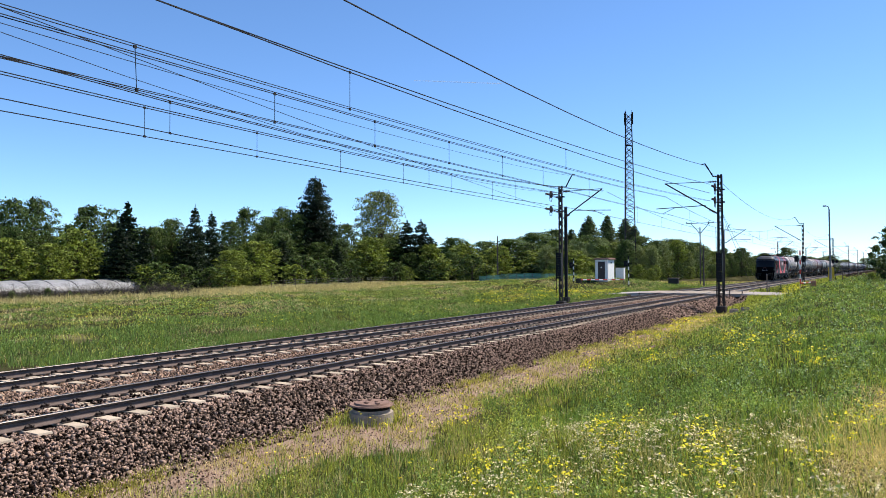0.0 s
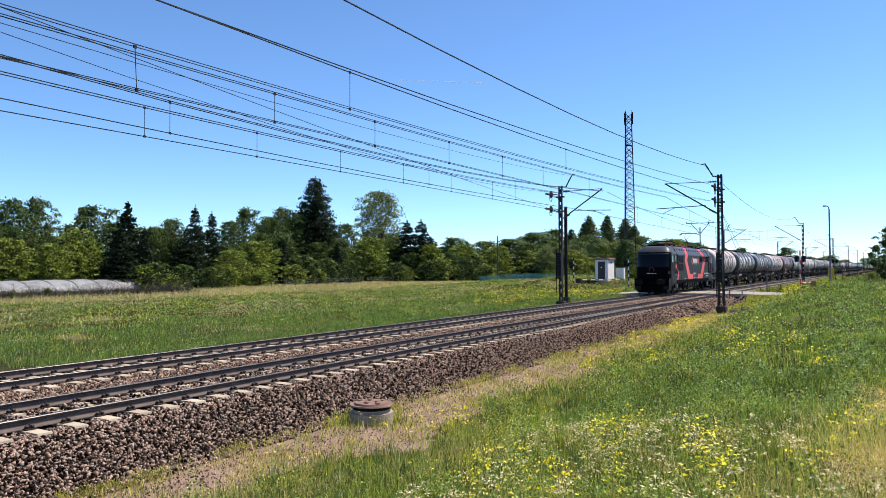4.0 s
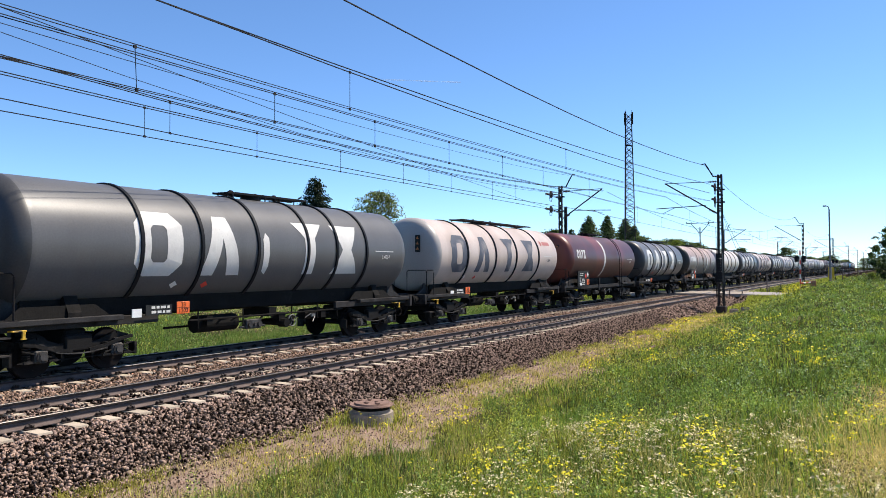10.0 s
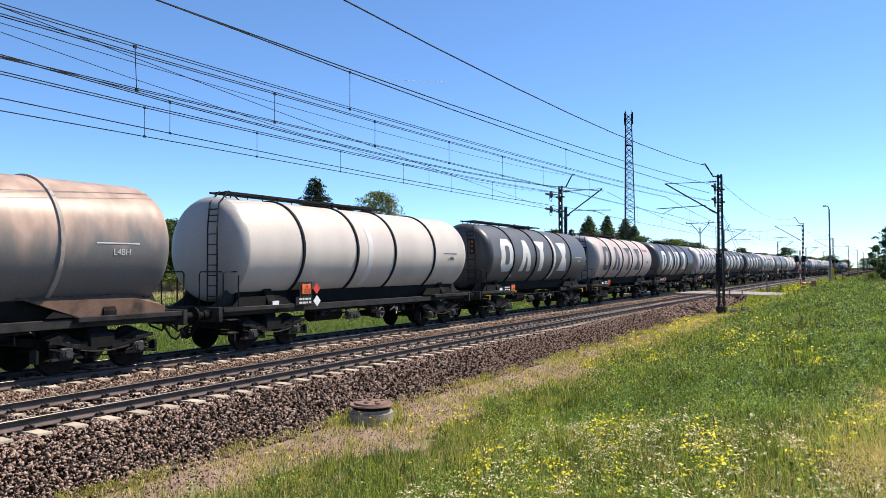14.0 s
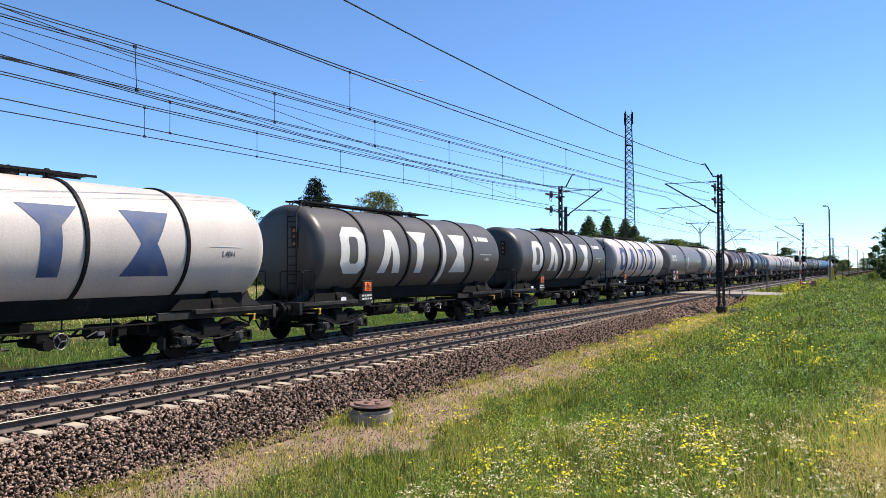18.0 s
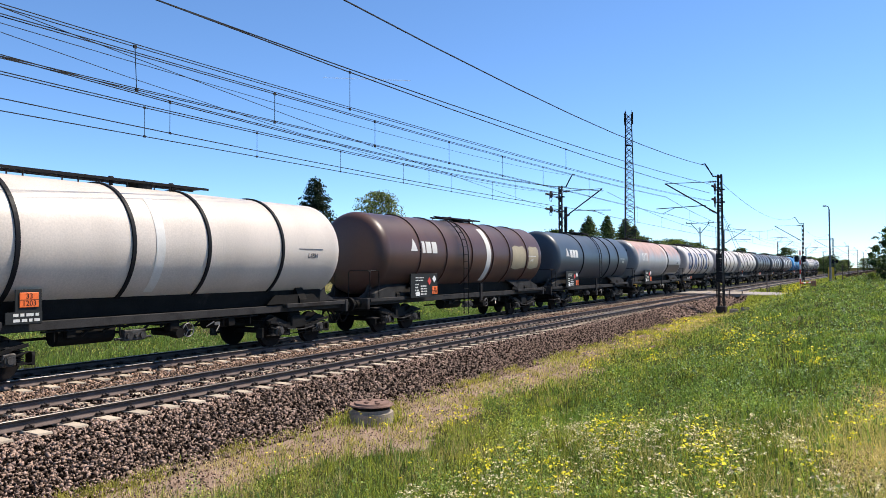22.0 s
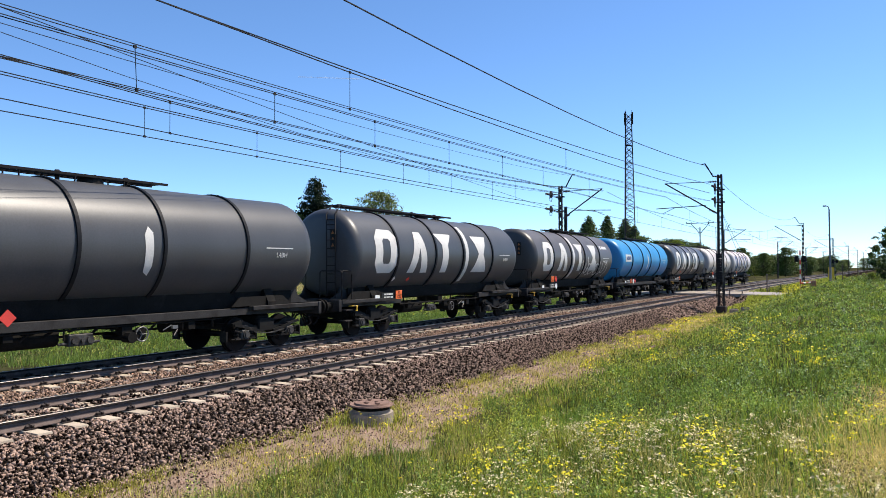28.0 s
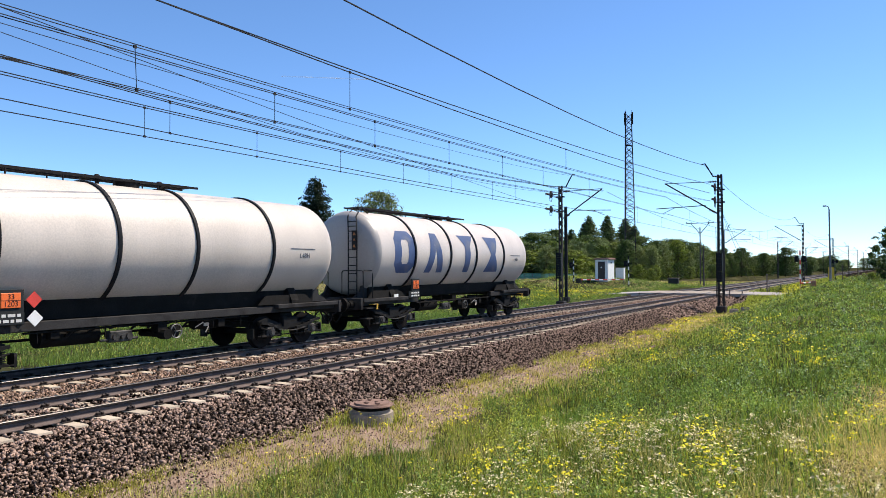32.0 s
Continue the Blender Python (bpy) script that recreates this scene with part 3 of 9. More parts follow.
def build_wires():
    earth_r = ((-9.42, -30, 10.31), (-9.42, 51.8, 9.27), 1.73)
    mess_r = ((-12.85, -12, 8.13), (-8.75, 50.6, 7.82), 0.63)
    mess_r2 = ((-12.85, -12, 8.40), (-8.75, 50.6, 7.24), 0.61)
    cont_r = ((-12.85, -12, 7.08), (-8.75, 50.6, 6.71), 0.55)
    mess_1 = ((-12.00, -40, 7.03), (-12.00, 52, 7.27), 0.66)
    cont_1 = ((-12.00, -18, 5.62), (-12.00, 52, 6.05), -0.05)
    mess_l = ((-14.95, -18, 7.05), (-19.04, 50, 7.74), 0.59)
    cont_l = ((-14.95, -18, 5.55), (-19.04, 50, 6.49), -0.02)
    mess_2 = ((-16.03, -18, 8.86), (-16.03, 51, 7.80), 1.53)
    cont_2 = ((-16.03, -18, 6.80), (-16.03, 51, 6.29), 0.53)
    earth_l = ((-10.15, -20.0, 8.32), (-18.5, 51.0, 6.24), 0.40)
    feeder = ((-10.15, -20.0, 8.98), (-18.5, 51.0, 7.81), 1.95)
    feeder_2 = ((-10.15, -20.0, 6.61), (-18.5, 51.0, 9.06), 0.76)
    wire("earth_wire", *earth_r, r=0.0181)
    wire("messenger_wire", *mess_r, r=0.0150)
    wire("messenger_wire", *mess_r2, r=0.0150)
    wire("contact_wire", *cont_r, r=0.0091, pairs=0.07)
    wire("messenger_wire", *mess_1, r=0.0101, pairs=0.06)
    wire("contact_wire", *cont_1, r=0.0091, pairs=0.05)
    wire("messenger_wire", *mess_l, r=0.0135, pairs=0.10)
    wire("contact_wire", *cont_l, r=0.0135)
    wire("messenger_wire", *mess_2, r=0.0135, pairs=0.07)
    wire("contact_wire", *cont_2, r=0.0135)
    wire("earth_wire", *earth_l, r=0.0091)
    wire("feeder_wire", *feeder, r=0.0075)
    wire("feeder_wire", *feeder_2, r=0.0080)
    for ys, top, low in (((13.2, 17.3, 21.6, 25.8, 29.9, 36.0), mess_1, cont_1), ((14.9, 27.9), mess_r2, cont_r),
                         ((13.45, 18.0, 22.8, 27.7, 32.6, 38.0), mess_l, cont_l), ((13.6, 27.1, 36.0), mess_2, cont_2)):
        for y in ys:
            dropper(wire_at(*top, y), wire_at(*low, y))
    dropper(wire_at(*cont_r, 8.95), wire_at(*cont_1, 9.4))
    ends = [51.5, 113.0, 174.0, 235.0, 296.0, 357.0]
    for x, zm in ((-12.0, 7.75), (-16.03, 7.7)):
        for a, b in zip(ends, ends[1:]):
            m = ((x + bend(a), a, zm if a > 60 else (7.27 if x > -14 else 7.80)), (x + bend(b), b, zm), 1.2)
            c = ((x + bend(a), a, 6.1), (x + bend(b), b, 6.0), 0.1)
            wire("messenger_wire", *m, r=0.0151)
            wire("contact_wire", *c, r=0.0151)
            for k in range(1, 8):
                y = a + (b - a) * k / 8
                dropper(wire_at(*m, y), wire_at(*c, y))
    for a, b in zip(ends, ends[1:]):
        wire("earth_wire", (-9.42 + bend(a), a, 9.2), (-9.42 + bend(b), b, 9.2), 1.5, r=0.0135)
    return cont_l, cont_2


build_wires()


# ---- vegetation ----
def leaf_cards(centres, normals, size, flat=0.35):
    """Small four-sided leaves at the centres, tilted at random about their normals."""
    n = len(centres)
    t = rng.normal(size=(n, 3))
    w = normals + flat * rng.normal(size=(n, 3))
    w /= np.linalg.norm(w, axis=1)[:, None]
    u = np.cross(w, t)
    u /= np.linalg.norm(u, axis=1)[:, None] + 1e-9
    v = np.cross(w, u)
    s = (size * rng.uniform(0.55, 1.35, n))[:, None]
    k = rng.uniform(0.5, 0.9, n)[:, None]
    P = np.stack([centres - u * s, centres - v * s * k, centres + u * s, centres + v * s * k], 1).reshape(-1, 3)
    F = np.arange(4 * n).reshape(-1, 4)
    return P, F


def unit(n):
    d = rng.normal(size=(n, 3))
    return d / np.linalg.norm(d, axis=1)[:, None]


def broad_crown(name, h, w, material, clumps=130, leaves=66, base=0.10, leaf=0.115):
    """A broad crown h high: many clumps of leaves of uneven size at the ends of the limbs, with gaps."""
    c, nn, cc = [], [], []
    lobes = [(rng.uniform(0, math.tau), rng.uniform(0.2, 0.9), rng.uniform(0.75, 1.2)) for _ in range(6)]
    for i in range(clumps):
        k = (i + 0.5) / clumps
        a = i * 2.39996 + rng.uniform(-0.6, 0.6)
        swell = 0.82 + 0.22 * sum(m * math.cos(a - q) * math.exp(-((k - z) / 0.25) ** 2) for q, z, m in lobes)
        env = w * 0.5 * (math.sin(math.pi * min(1, 0.14 + 0.82 * k)) ** 0.6) * swell * rng.uniform(0.45, 1.1)
        r = h * 0.046 * rng.uniform(0.5, 1.6)
        z = h * (base + (0.985 - base) * k ** 0.9) - r * 0.5
        p = np.array([env * math.cos(a), env * math.sin(a), z])
        n = int(leaves * rng.uniform(0.6, 1.4))
        d = unit(n)
        d[:, 2] = np.where(d[:, 2] < -0.25, -0.6 * d[:, 2], d[:, 2])
        pos = p + d * r * np.array([1.15, 1.15, 0.85]) * rng.uniform(0.80, 1.25, (n, 1)) ** np.where(rng.random((n, 1)) < 0.15, 3, 1)
        c.append(pos)
        nn.append(d * 1.0 + np.array([0, 0, 0.25]))
        cc.append(p)
    m = int(clumps * leaves * 0.3)
    k = rng.random(m)
    a = rng.uniform(0, math.tau, m)
    rr = w * 0.42 * np.sin(np.pi * (0.1 + 0.85 * k)) * rng.random(m) ** 0.5
    c.append(np.stack([rr * np.cos(a), rr * np.sin(a), h * (base * 0.6 + (0.95 - base * 0.6) * k)], 1))
    nn.append(unit(m))
    P, F = leaf_cards(np.concatenate(c), np.concatenate(nn), leaf, 0.6)
    return array_mesh(name, P, F, material), cc


def broad_trunk(h, tips, r=0.16):
    """A tapered trunk with limbs to some of the clumps."""
    bm = sweep([(0, 0, -0.3), (0.03, 0.02, h * 0.25), (-0.04, 0.05, h * 0.5), (0.02, 0, h * 0.8)], r, 7)
    for v in bm.verts:
        k = 1 - 0.8 * max(0, v.co.z) / (h * 0.8)
        v.co.x *= k
        v.co.y *= k
    for p in tips[::3]:
        z0 = max(h * 0.15, p[2] * 0.55)
        tube(bm, (0, 0, z0), tuple(p), r * 0.35, 5, r * 0.08)
    return bm


def spruce_crown(name, h, w, material, boughs=460, sparse=1.0, rounded=0.0, needle=0.16, ragged=1.0):
    """Drooping boughs of needles all the way up, shorter towards the pointed top."""
    c, nn = [], []
    for t in range(boughs):
        k = 1 - (1 - rng.random()) ** 0.62 if t % 3 else rng.random()
        z = h * (0.04 + 0.94 * k)
        rad = w * 0.5 * min(1.0, (1.03 - k) * 1.45) ** 0.9 * (0.75 + 0.25 * (1 - k)) + 0.006 * h
        if rounded:
            rad = w * 0.5 * (1 - 0.97 * k) ** rounded
        a = rng.uniform(0, math.tau)
        ln = rad * (1 + ragged * rng.uniform(-0.45, 0.15)) * (1.25 if rng.random() < 0.08 * ragged else 1.0)
        n = max(6, int(30 * sparse * ln / (w * 0.5) + 5))
        s = np.sort(rng.random(n)) ** 0.6
        x = s * ln
        zz = z - 0.28 * x + 0.16 * (x / (ln + 1e-6)) ** 2 * ln + rng.normal(0, 0.10, n)
        side = rng.normal(0, 0.10 + 0.13 * x, n)
        c.append(np.stack([x * math.cos(a) - side * math.sin(a), x * math.sin(a) + side * math.cos(a), zz], 1))
        nn.append(np.tile([0.4 * math.cos(a), 0.4 * math.sin(a), 0.8], (n, 1)))
    n = 14
    c.append(np.stack([rng.normal(0, 0.03, n), rng.normal(0, 0.03, n), np.linspace(h * 0.92, h, n)], 1))
    nn.append(unit(n))
    P, F = leaf_cards(np.concatenate(c), np.concatenate(nn), needle * h / 12, 0.7)
    return array_mesh(name, P, F, material)


def tree_kind(name, h, w, material, label, category, conifer=False, **kw):
    t = thing(name, label, category)
    if conifer:
        part("crown", spruce_crown("crown", h, w, material, **kw), None, t)
        bm = sweep([(0, 0, -0.3), (0, 0, h * 0.5), (0, 0, h * 0.98)], 0.14, 6)
        for v in bm.verts:
            q = 1 - 0.95 * max(0, v.co.z) / h
            v.co.x *= q
            v.co.y *= q
        part("trunk", bm, M["bark"], t)
    else:
        me, tips = broad_crown("crown", h, w, material, **kw)
        part("crown", me, None, t)
        part("trunk", broad_trunk(h, tips), M["bark"], t)
    return t


placed = set()


def stand(proto, x, y, h, base_h, widen=1.0, sink=0.1):
    """A tree of height h on the ground at x, y."""
    s = h / base_h
    m = Matrix.LocRotScale((x, y, float(ground_z(x, y)) - sink), Euler((0, 0, (x * 7.3 + y * 3.1) % math.tau)), (s * widen, s * widen, s))
    if proto.name not in placed:
        placed.add(proto.name)
        proto.matrix_basis = m
        return proto
    ob = copy_thing(proto, Matrix.Identity(4))
    ob.matrix_basis = m
    return ob


BROAD = tree_kind("broadleaf_tree", 10, 7.5, M["leaf"], "dark green broadleaf tree in full leaf at the meadow edge", "tree")
BROAD_2 = tree_kind("broadleaf_tree", 10, 6.0, M["leaf"], "green broadleaf tree in full leaf at the meadow edge", "tree")
LIGHT = tree_kind("broadleaf_tree", 8, 6.0, M["leaf_light"], "light green young broadleaf tree", "tree", base=0.06)
PALE = tree_kind("acacia_tree", 14, 8.0, M["leaf_pale"], "tall pale green tree with an open crown", "tree", clumps=170, leaves=64, base=0.33)
SPRUCE = tree_kind("spruce", 16, 7.6, M["needle"], "tall dark green spruce", "tree", conifer=True)
SPIRE = tree_kind("spruce", 12, 5.4, M["needle"], "dark spruce with a bare pointed tip", "tree", conifer=True, boughs=330)
ROUND = tree_kind("yew_tree", 16, 10.0, M["needle"], "dense dark green tree with a rounded top", "tree", conifer=True, boughs=1500, sparse=1.6, rounded=0.54, needle=0.10, ragged=0.8)
CONE = tree_kind("birch_tree", 14, 6.5, M["leaf_cone"], "green conical tree standing above the wood", "tree", conifer=True, boughs=1300, sparse=1.3, rounded=0.72, needle=0.10, ragged=0.7)
MID = tree_kind("broadleaf_tree", 10, 6.6, M["leaf_mid"], "mid-green broadleaf tree at the edge of the wood", "tree", base=0.05, clumps=140, leaves=50)
BUSH = tree_kind("bush", 4, 4.5, M["leaf"], "dense dark green bush", "bush", base=0.02, clumps=40, leaves=80, leaf=0.11)
BUSH_L = tree_kind("bush", 4, 4.5, M["leaf_light"], "light green leafy bush", "bush", base=0.02, clumps=40, leaves=80, leaf=0.11)
H = {BROAD: 10, BROAD_2: 10, LIGHT: 8, PALE: 14, SPRUCE: 16, SPIRE: 12, ROUND: 16, CONE: 14, MID: 10, BUSH: 4, BUSH_L: 4}
WIDE = {BROAD: 0.75, BROAD_2: 0.6, LIGHT: 0.75, PALE: 0.57, SPRUCE: 0.41, SPIRE: 0.38, ROUND: 0.62, CONE: 0.46, MID: 0.66, BUSH: 1.1, BUSH_L: 1.1}
for x, y, h, w in [(-98.5, 57.8, 12.6, 7.5),
                   (-103.2, 64.1, 13.5, 7.3),
                   (-101.0, 71.3, 12.7, 11.8),
                   (-92.2, 61.7, 9.2, 6.0),
                   (-108.5, 111.1, 15.5, 9.1),
                   (-106.3, 104.4, 12.4, 7.6),
                   (-109.3, 122.9, 16.4, 10.3),
                   (-106.1, 140.6, 13.7, 10.6),
                   (-101.0, 129.8, 10.1, 8.6),
                   (-111.3, 119.8, 12.8, 9.6),
                   (-95.2, 77.7, 9.6, 6.1),
                   (-86.7, 51.0, 8.3, 4.6),
                   (-106.6, 148.0, 9.7, 8.2)]:
    stand(BROAD, x, y, h, H[BROAD], w / h / WIDE[BROAD])
for x, y, h, w in [(-96.1, 82.2, 11.2, 5.8),
                   (-102.9, 112.3, 13.6, 6.7),
                   (-86.0, 188.5, 11.2, 14.8),
                   (-87.7, 210.7, 13.9, 16.3),
                   (-89.6, 232.1, 15.9, 14.9),
                   (-93.9, 190.4, 10.8, 12.8),
                   (-108.3, 196.7, 12.4, 11.9),
                   (-63.0, 284.6, 13.9, 19.0),
                   (-59.0, 306.4, 13.1, 15.6),
                   (-65.6, 269.8, 12.1, 12.1),
                   (-68.6, 190.1, 10.5, 12.0),
                   (-67.7, 258.4, 14.1, 11.7),
                   (-55.2, 327.7, 9.8, 14.2),
                   (-106.8, 124.5, 15.1, 8.5)]:
    stand(BROAD_2, x, y, h, H[BROAD_2], w / h / WIDE[BROAD_2])
for x, y, h, w in [(-85.5, 49.5, 6.8, 6.9),
                   (-88.0, 60.0, 8.4, 7.7),
                   (-85.0, 54.5, 6.2, 5.7),
                   (-89.6, 93.7, 7.8, 9.5),
                   (-86.2, 85.2, 6.1, 7.1),
                   (-97.1, 138.1, 10.2, 10.2),
                   (-88.7, 166.9, 9.4, 11.4),
                   (-79.5, 167.5, 8.7, 9.8),
                   (-60.7, 170.2, 7.4, 10.8),
                   (-58.2, 184.2, 8.8, 8.6),
                   (-49.9, 198.9, 7.0, 9.0),
                   (-50.0, 229.7, 8.7, 10.2),
                   (-107.4, 161.7, 12.3, 8.8),
                   (-71.1, 176.3, 7.9, 12.8)]:
    stand(LIGHT, x, y, h, H[LIGHT], w / h / WIDE[LIGHT])
for x, y, h, w in [(-109.1, 159.4, 23.3, 13.8)]:
    stand(PALE, x, y, h, H[PALE], w / h / WIDE[PALE])
for x, y, h, w in [(-86.0, 66.1, 12.1, 6.4),
                   (-80.0, 60.5, 8.3, 4.9)]:
    stand(SPRUCE, x, y, h, H[SPRUCE], w / h / WIDE[SPRUCE])
for x, y, h, w in [(-89.7, 81.0, 13.1, 5.2),
                   (-95.6, 89.9, 12.9, 5.7),
                   (-98.3, 155.5, 14.8, 9.7),
                   (-94.5, 155.9, 15.0, 10.3),
                   (-91.4, 155.2, 10.7, 10.9),
                   (-82.7, 238.8, 14.9, 7.5),
                   (-84.7, 75.0, 9.2, 4.9),
                   (-82.5, 66.0, 8.7, 3.7),
                   (-95.1, 106.8, 9.0, 6.3)]:
    stand(SPIRE, x, y, h, H[SPIRE], w / h / WIDE[SPIRE])
for x, y, h, w in [(-105.3, 128.9, 23.5, 14.5)]:
    stand(ROUND, x, y, h, H[ROUND], w / h / WIDE[ROUND])
for x, y, h, w in [(-81.7, 244.1, 20.9, 17.0), (-79.3, 257.3, 21.6, 15.0), (-75.0, 264.5, 21.0, 17.0), (-71.0, 262.0, 18.0, 15.0), (-84.9, 236.0, 16.0, 14.0)]:
    stand(CONE, x, y, h, H[CONE], w / h / WIDE[CONE])
for x, y, h, w in [(-78.6, 64.2, 4.0, 6.4),
                   (-80.0, 69.9, 3.7, 5.3),
                   (-82.3, 77.0, 3.4, 6.5),
                   (-90.7, 108.2, 5.6, 9.4),
                   (-89.3, 113.0, 5.1, 8.6),
                   (-89.8, 120.9, 4.7, 6.8),
                   (-93.0, 142.2, 4.4, 9.0),
                   (-86.9, 147.0, 5.0, 9.0),
                   (-78.7, 152.3, 6.2, 9.1),
                   (-85.8, 155.7, 3.8, 8.1),
                   (-72.0, 171.2, 3.7, 11.2),
                   (-39.2, 284.1, 5.4, 14.1),
                   (-33.0, 295.7, 6.3, 14.5),
                   (-24.9, 288.6, 6.6, 15.9)]:
    stand(BUSH, x, y, h, H[BUSH], w / h / WIDE[BUSH])
for x, y, h, w in [(-78.2, 62.2, 3.6, 4.9),
                   (-78.4, 66.6, 2.6, 3.7),
                   (-87.7, 101.4, 3.9, 6.0),
                   (-83.0, 80.9, 3.8, 5.9),
                   (-85.6, 90.9, 3.4, 5.5),
                   (-89.1, 109.4, 3.0, 6.3),
                   (-85.4, 149.7, 5.6, 7.8),
                   (-76.8, 155.8, 4.2, 7.9),
                   (-86.8, 137.2, 3.5, 3.7),
                   (-33.9, 271.7, 3.6, 9.6),
                   (-39.1, 258.4, 3.9, 9.2)]:
    stand(BUSH_L, x, y, h, H[BUSH_L], w / h / WIDE[BUSH_L])


# the second row, which closes the gaps
r_ = random.Random(9)
for k in range(46):
    a = math.radians(-66 + k * 1.42)
    d = np.interp(k, [0, 12, 24, 36, 46], [104, 128, 176, 215, 260]) * r_.uniform(0.98, 1.12)
    kind = (BROAD, BROAD_2, BROAD_2, BROAD, LIGHT, BROAD_2, SPIRE if k < 36 else BROAD)[k % 7]
    stand(kind, d * math.sin(a), d * math.cos(a), np.interp(k, [0, 12, 30, 46], [9.0, 9.5, 9.0, 8.0]) * r_.uniform(0.75, 1.15), H[kind], 1.2)


# ---- the train ----
def paint(name, base, dirt, at=0.6, rough=0.40, scale=0.8):
    """Tank paint: streaky grime, patches of wear, soft gloss."""
    return mat(name, base, rough, 0.0, 0.20, scale, 25, 0.06, bump_scale=3, stain=dirt, stain_at=at, streak=True, spec=0.36)


P = {
    "grey": paint("slate_grey_tank_paint", (0.108, 0.106, 0.105), (0.072, 0.069, 0.067), 0.56),
    "dark": paint("dark_grey_tank_paint", (0.066, 0.067, 0.070), (0.044, 0.044, 0.045), 0.57),
    "brown_grey": paint("brownish_grey_tank_paint", (0.095, 0.084, 0.075), (0.062, 0.050, 0.041), 0.53),
    "white": paint("dusty_white_tank_paint", (0.56, 0.495, 0.43), (0.44, 0.375, 0.31), 0.60),
    "dirty_white": paint("dirty_pinkish_white_tank_paint", (0.52, 0.43, 0.375), (0.38, 0.295, 0.24), 0.50),
    "cool_white": paint("bluish_white_tank_paint", (0.55, 0.49, 0.44), (0.41, 0.355, 0.31), 0.60),
    "red_brown": paint("red_brown_tank_paint", (0.085, 0.034, 0.028), (0.19, 0.042, 0.030), 0.50, scale=0.55),
    "brown": paint("dark_brown_tank_paint", (0.085, 0.044, 0.034), (0.045, 0.028, 0.025), 0.50, scale=0.6),
    "blue": paint("bright_blue_tank_paint", (0.027, 0.225, 0.47), (0.021, 0.155, 0.34), 0.62),
    "stone_grey": paint("warm_grey_tank_paint", (0.165, 0.153, 0.142), (0.105, 0.094, 0.085), 0.55),
    "blue_grey": paint("blue_grey_tank_paint", (0.050, 0.066, 0.086), (0.037, 0.046, 0.056), 0.58),
}
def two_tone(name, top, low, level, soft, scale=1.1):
    """Tank paint in two colours by height, top above low, with a ragged edge and runs."""
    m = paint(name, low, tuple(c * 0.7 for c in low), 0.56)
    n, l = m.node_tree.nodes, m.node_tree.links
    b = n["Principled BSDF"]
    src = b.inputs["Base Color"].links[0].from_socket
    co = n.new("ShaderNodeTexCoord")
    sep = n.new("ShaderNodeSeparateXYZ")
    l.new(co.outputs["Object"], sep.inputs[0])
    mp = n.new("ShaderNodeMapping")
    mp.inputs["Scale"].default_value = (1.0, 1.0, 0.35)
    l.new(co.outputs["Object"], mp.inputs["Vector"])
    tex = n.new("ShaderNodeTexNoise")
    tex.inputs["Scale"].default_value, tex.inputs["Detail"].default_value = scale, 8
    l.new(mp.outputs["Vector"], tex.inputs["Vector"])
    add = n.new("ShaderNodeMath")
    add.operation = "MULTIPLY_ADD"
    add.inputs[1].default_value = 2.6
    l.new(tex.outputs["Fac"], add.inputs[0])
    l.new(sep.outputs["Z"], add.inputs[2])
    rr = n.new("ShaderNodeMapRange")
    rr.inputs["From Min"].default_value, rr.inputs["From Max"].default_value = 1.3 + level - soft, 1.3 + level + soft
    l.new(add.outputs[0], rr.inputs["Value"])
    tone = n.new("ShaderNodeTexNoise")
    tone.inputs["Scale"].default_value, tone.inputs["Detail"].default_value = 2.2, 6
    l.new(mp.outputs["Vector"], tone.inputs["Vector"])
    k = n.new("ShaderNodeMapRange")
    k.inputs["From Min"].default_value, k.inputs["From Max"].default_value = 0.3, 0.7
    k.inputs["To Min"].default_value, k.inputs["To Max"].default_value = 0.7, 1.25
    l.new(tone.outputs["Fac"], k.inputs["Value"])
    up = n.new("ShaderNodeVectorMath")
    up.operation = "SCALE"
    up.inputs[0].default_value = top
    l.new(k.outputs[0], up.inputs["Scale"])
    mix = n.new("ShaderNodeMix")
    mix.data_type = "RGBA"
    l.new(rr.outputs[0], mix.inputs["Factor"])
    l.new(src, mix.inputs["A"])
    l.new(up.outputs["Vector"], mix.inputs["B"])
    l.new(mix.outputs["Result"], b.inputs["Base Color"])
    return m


# rusty: rust colour above, a darker grey towards the bottom
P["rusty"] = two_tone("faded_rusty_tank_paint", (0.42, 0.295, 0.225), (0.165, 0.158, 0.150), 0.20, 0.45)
P["faded"] = two_tone("faded_salmon_and_grey_tank_paint", (0.46, 0.29, 0.215), (0.34, 0.34, 0.34), 0.45, 0.30, 0.7)
P["letter_white"] = mat("white_lettering", (0.62, 0.60, 0.56), 0.55, 0, 0.12, 3, 30, 0.03, stain=(0.5, 0.48, 0.44), stain_at=0.62)
P["letter_dark"] = mat("faded_dark_lettering", (0.075, 0.082, 0.105), 0.6, 0, 0.2, 2, 30, 0.03, stain=(0.20, 0.19, 0.19), stain_at=0.55)
P["spray_grey"] = mat("dull_grey_spray_paint", (0.085, 0.088, 0.09), 0.6, 0, 0.25, 3, 30, 0.03)
P["spray_red"] = mat("deep_red_spray_paint", (0.13, 0.016, 0.024), 0.55, 0, 0.25, 3, 30, 0.03)
P["letter_blue"] = mat("faded_blue_lettering", (0.050, 0.082, 0.185), 0.6, 0, 0.2, 2, 30, 0.03, stain=(0.11, 0.125, 0.175), stain_at=0.56)
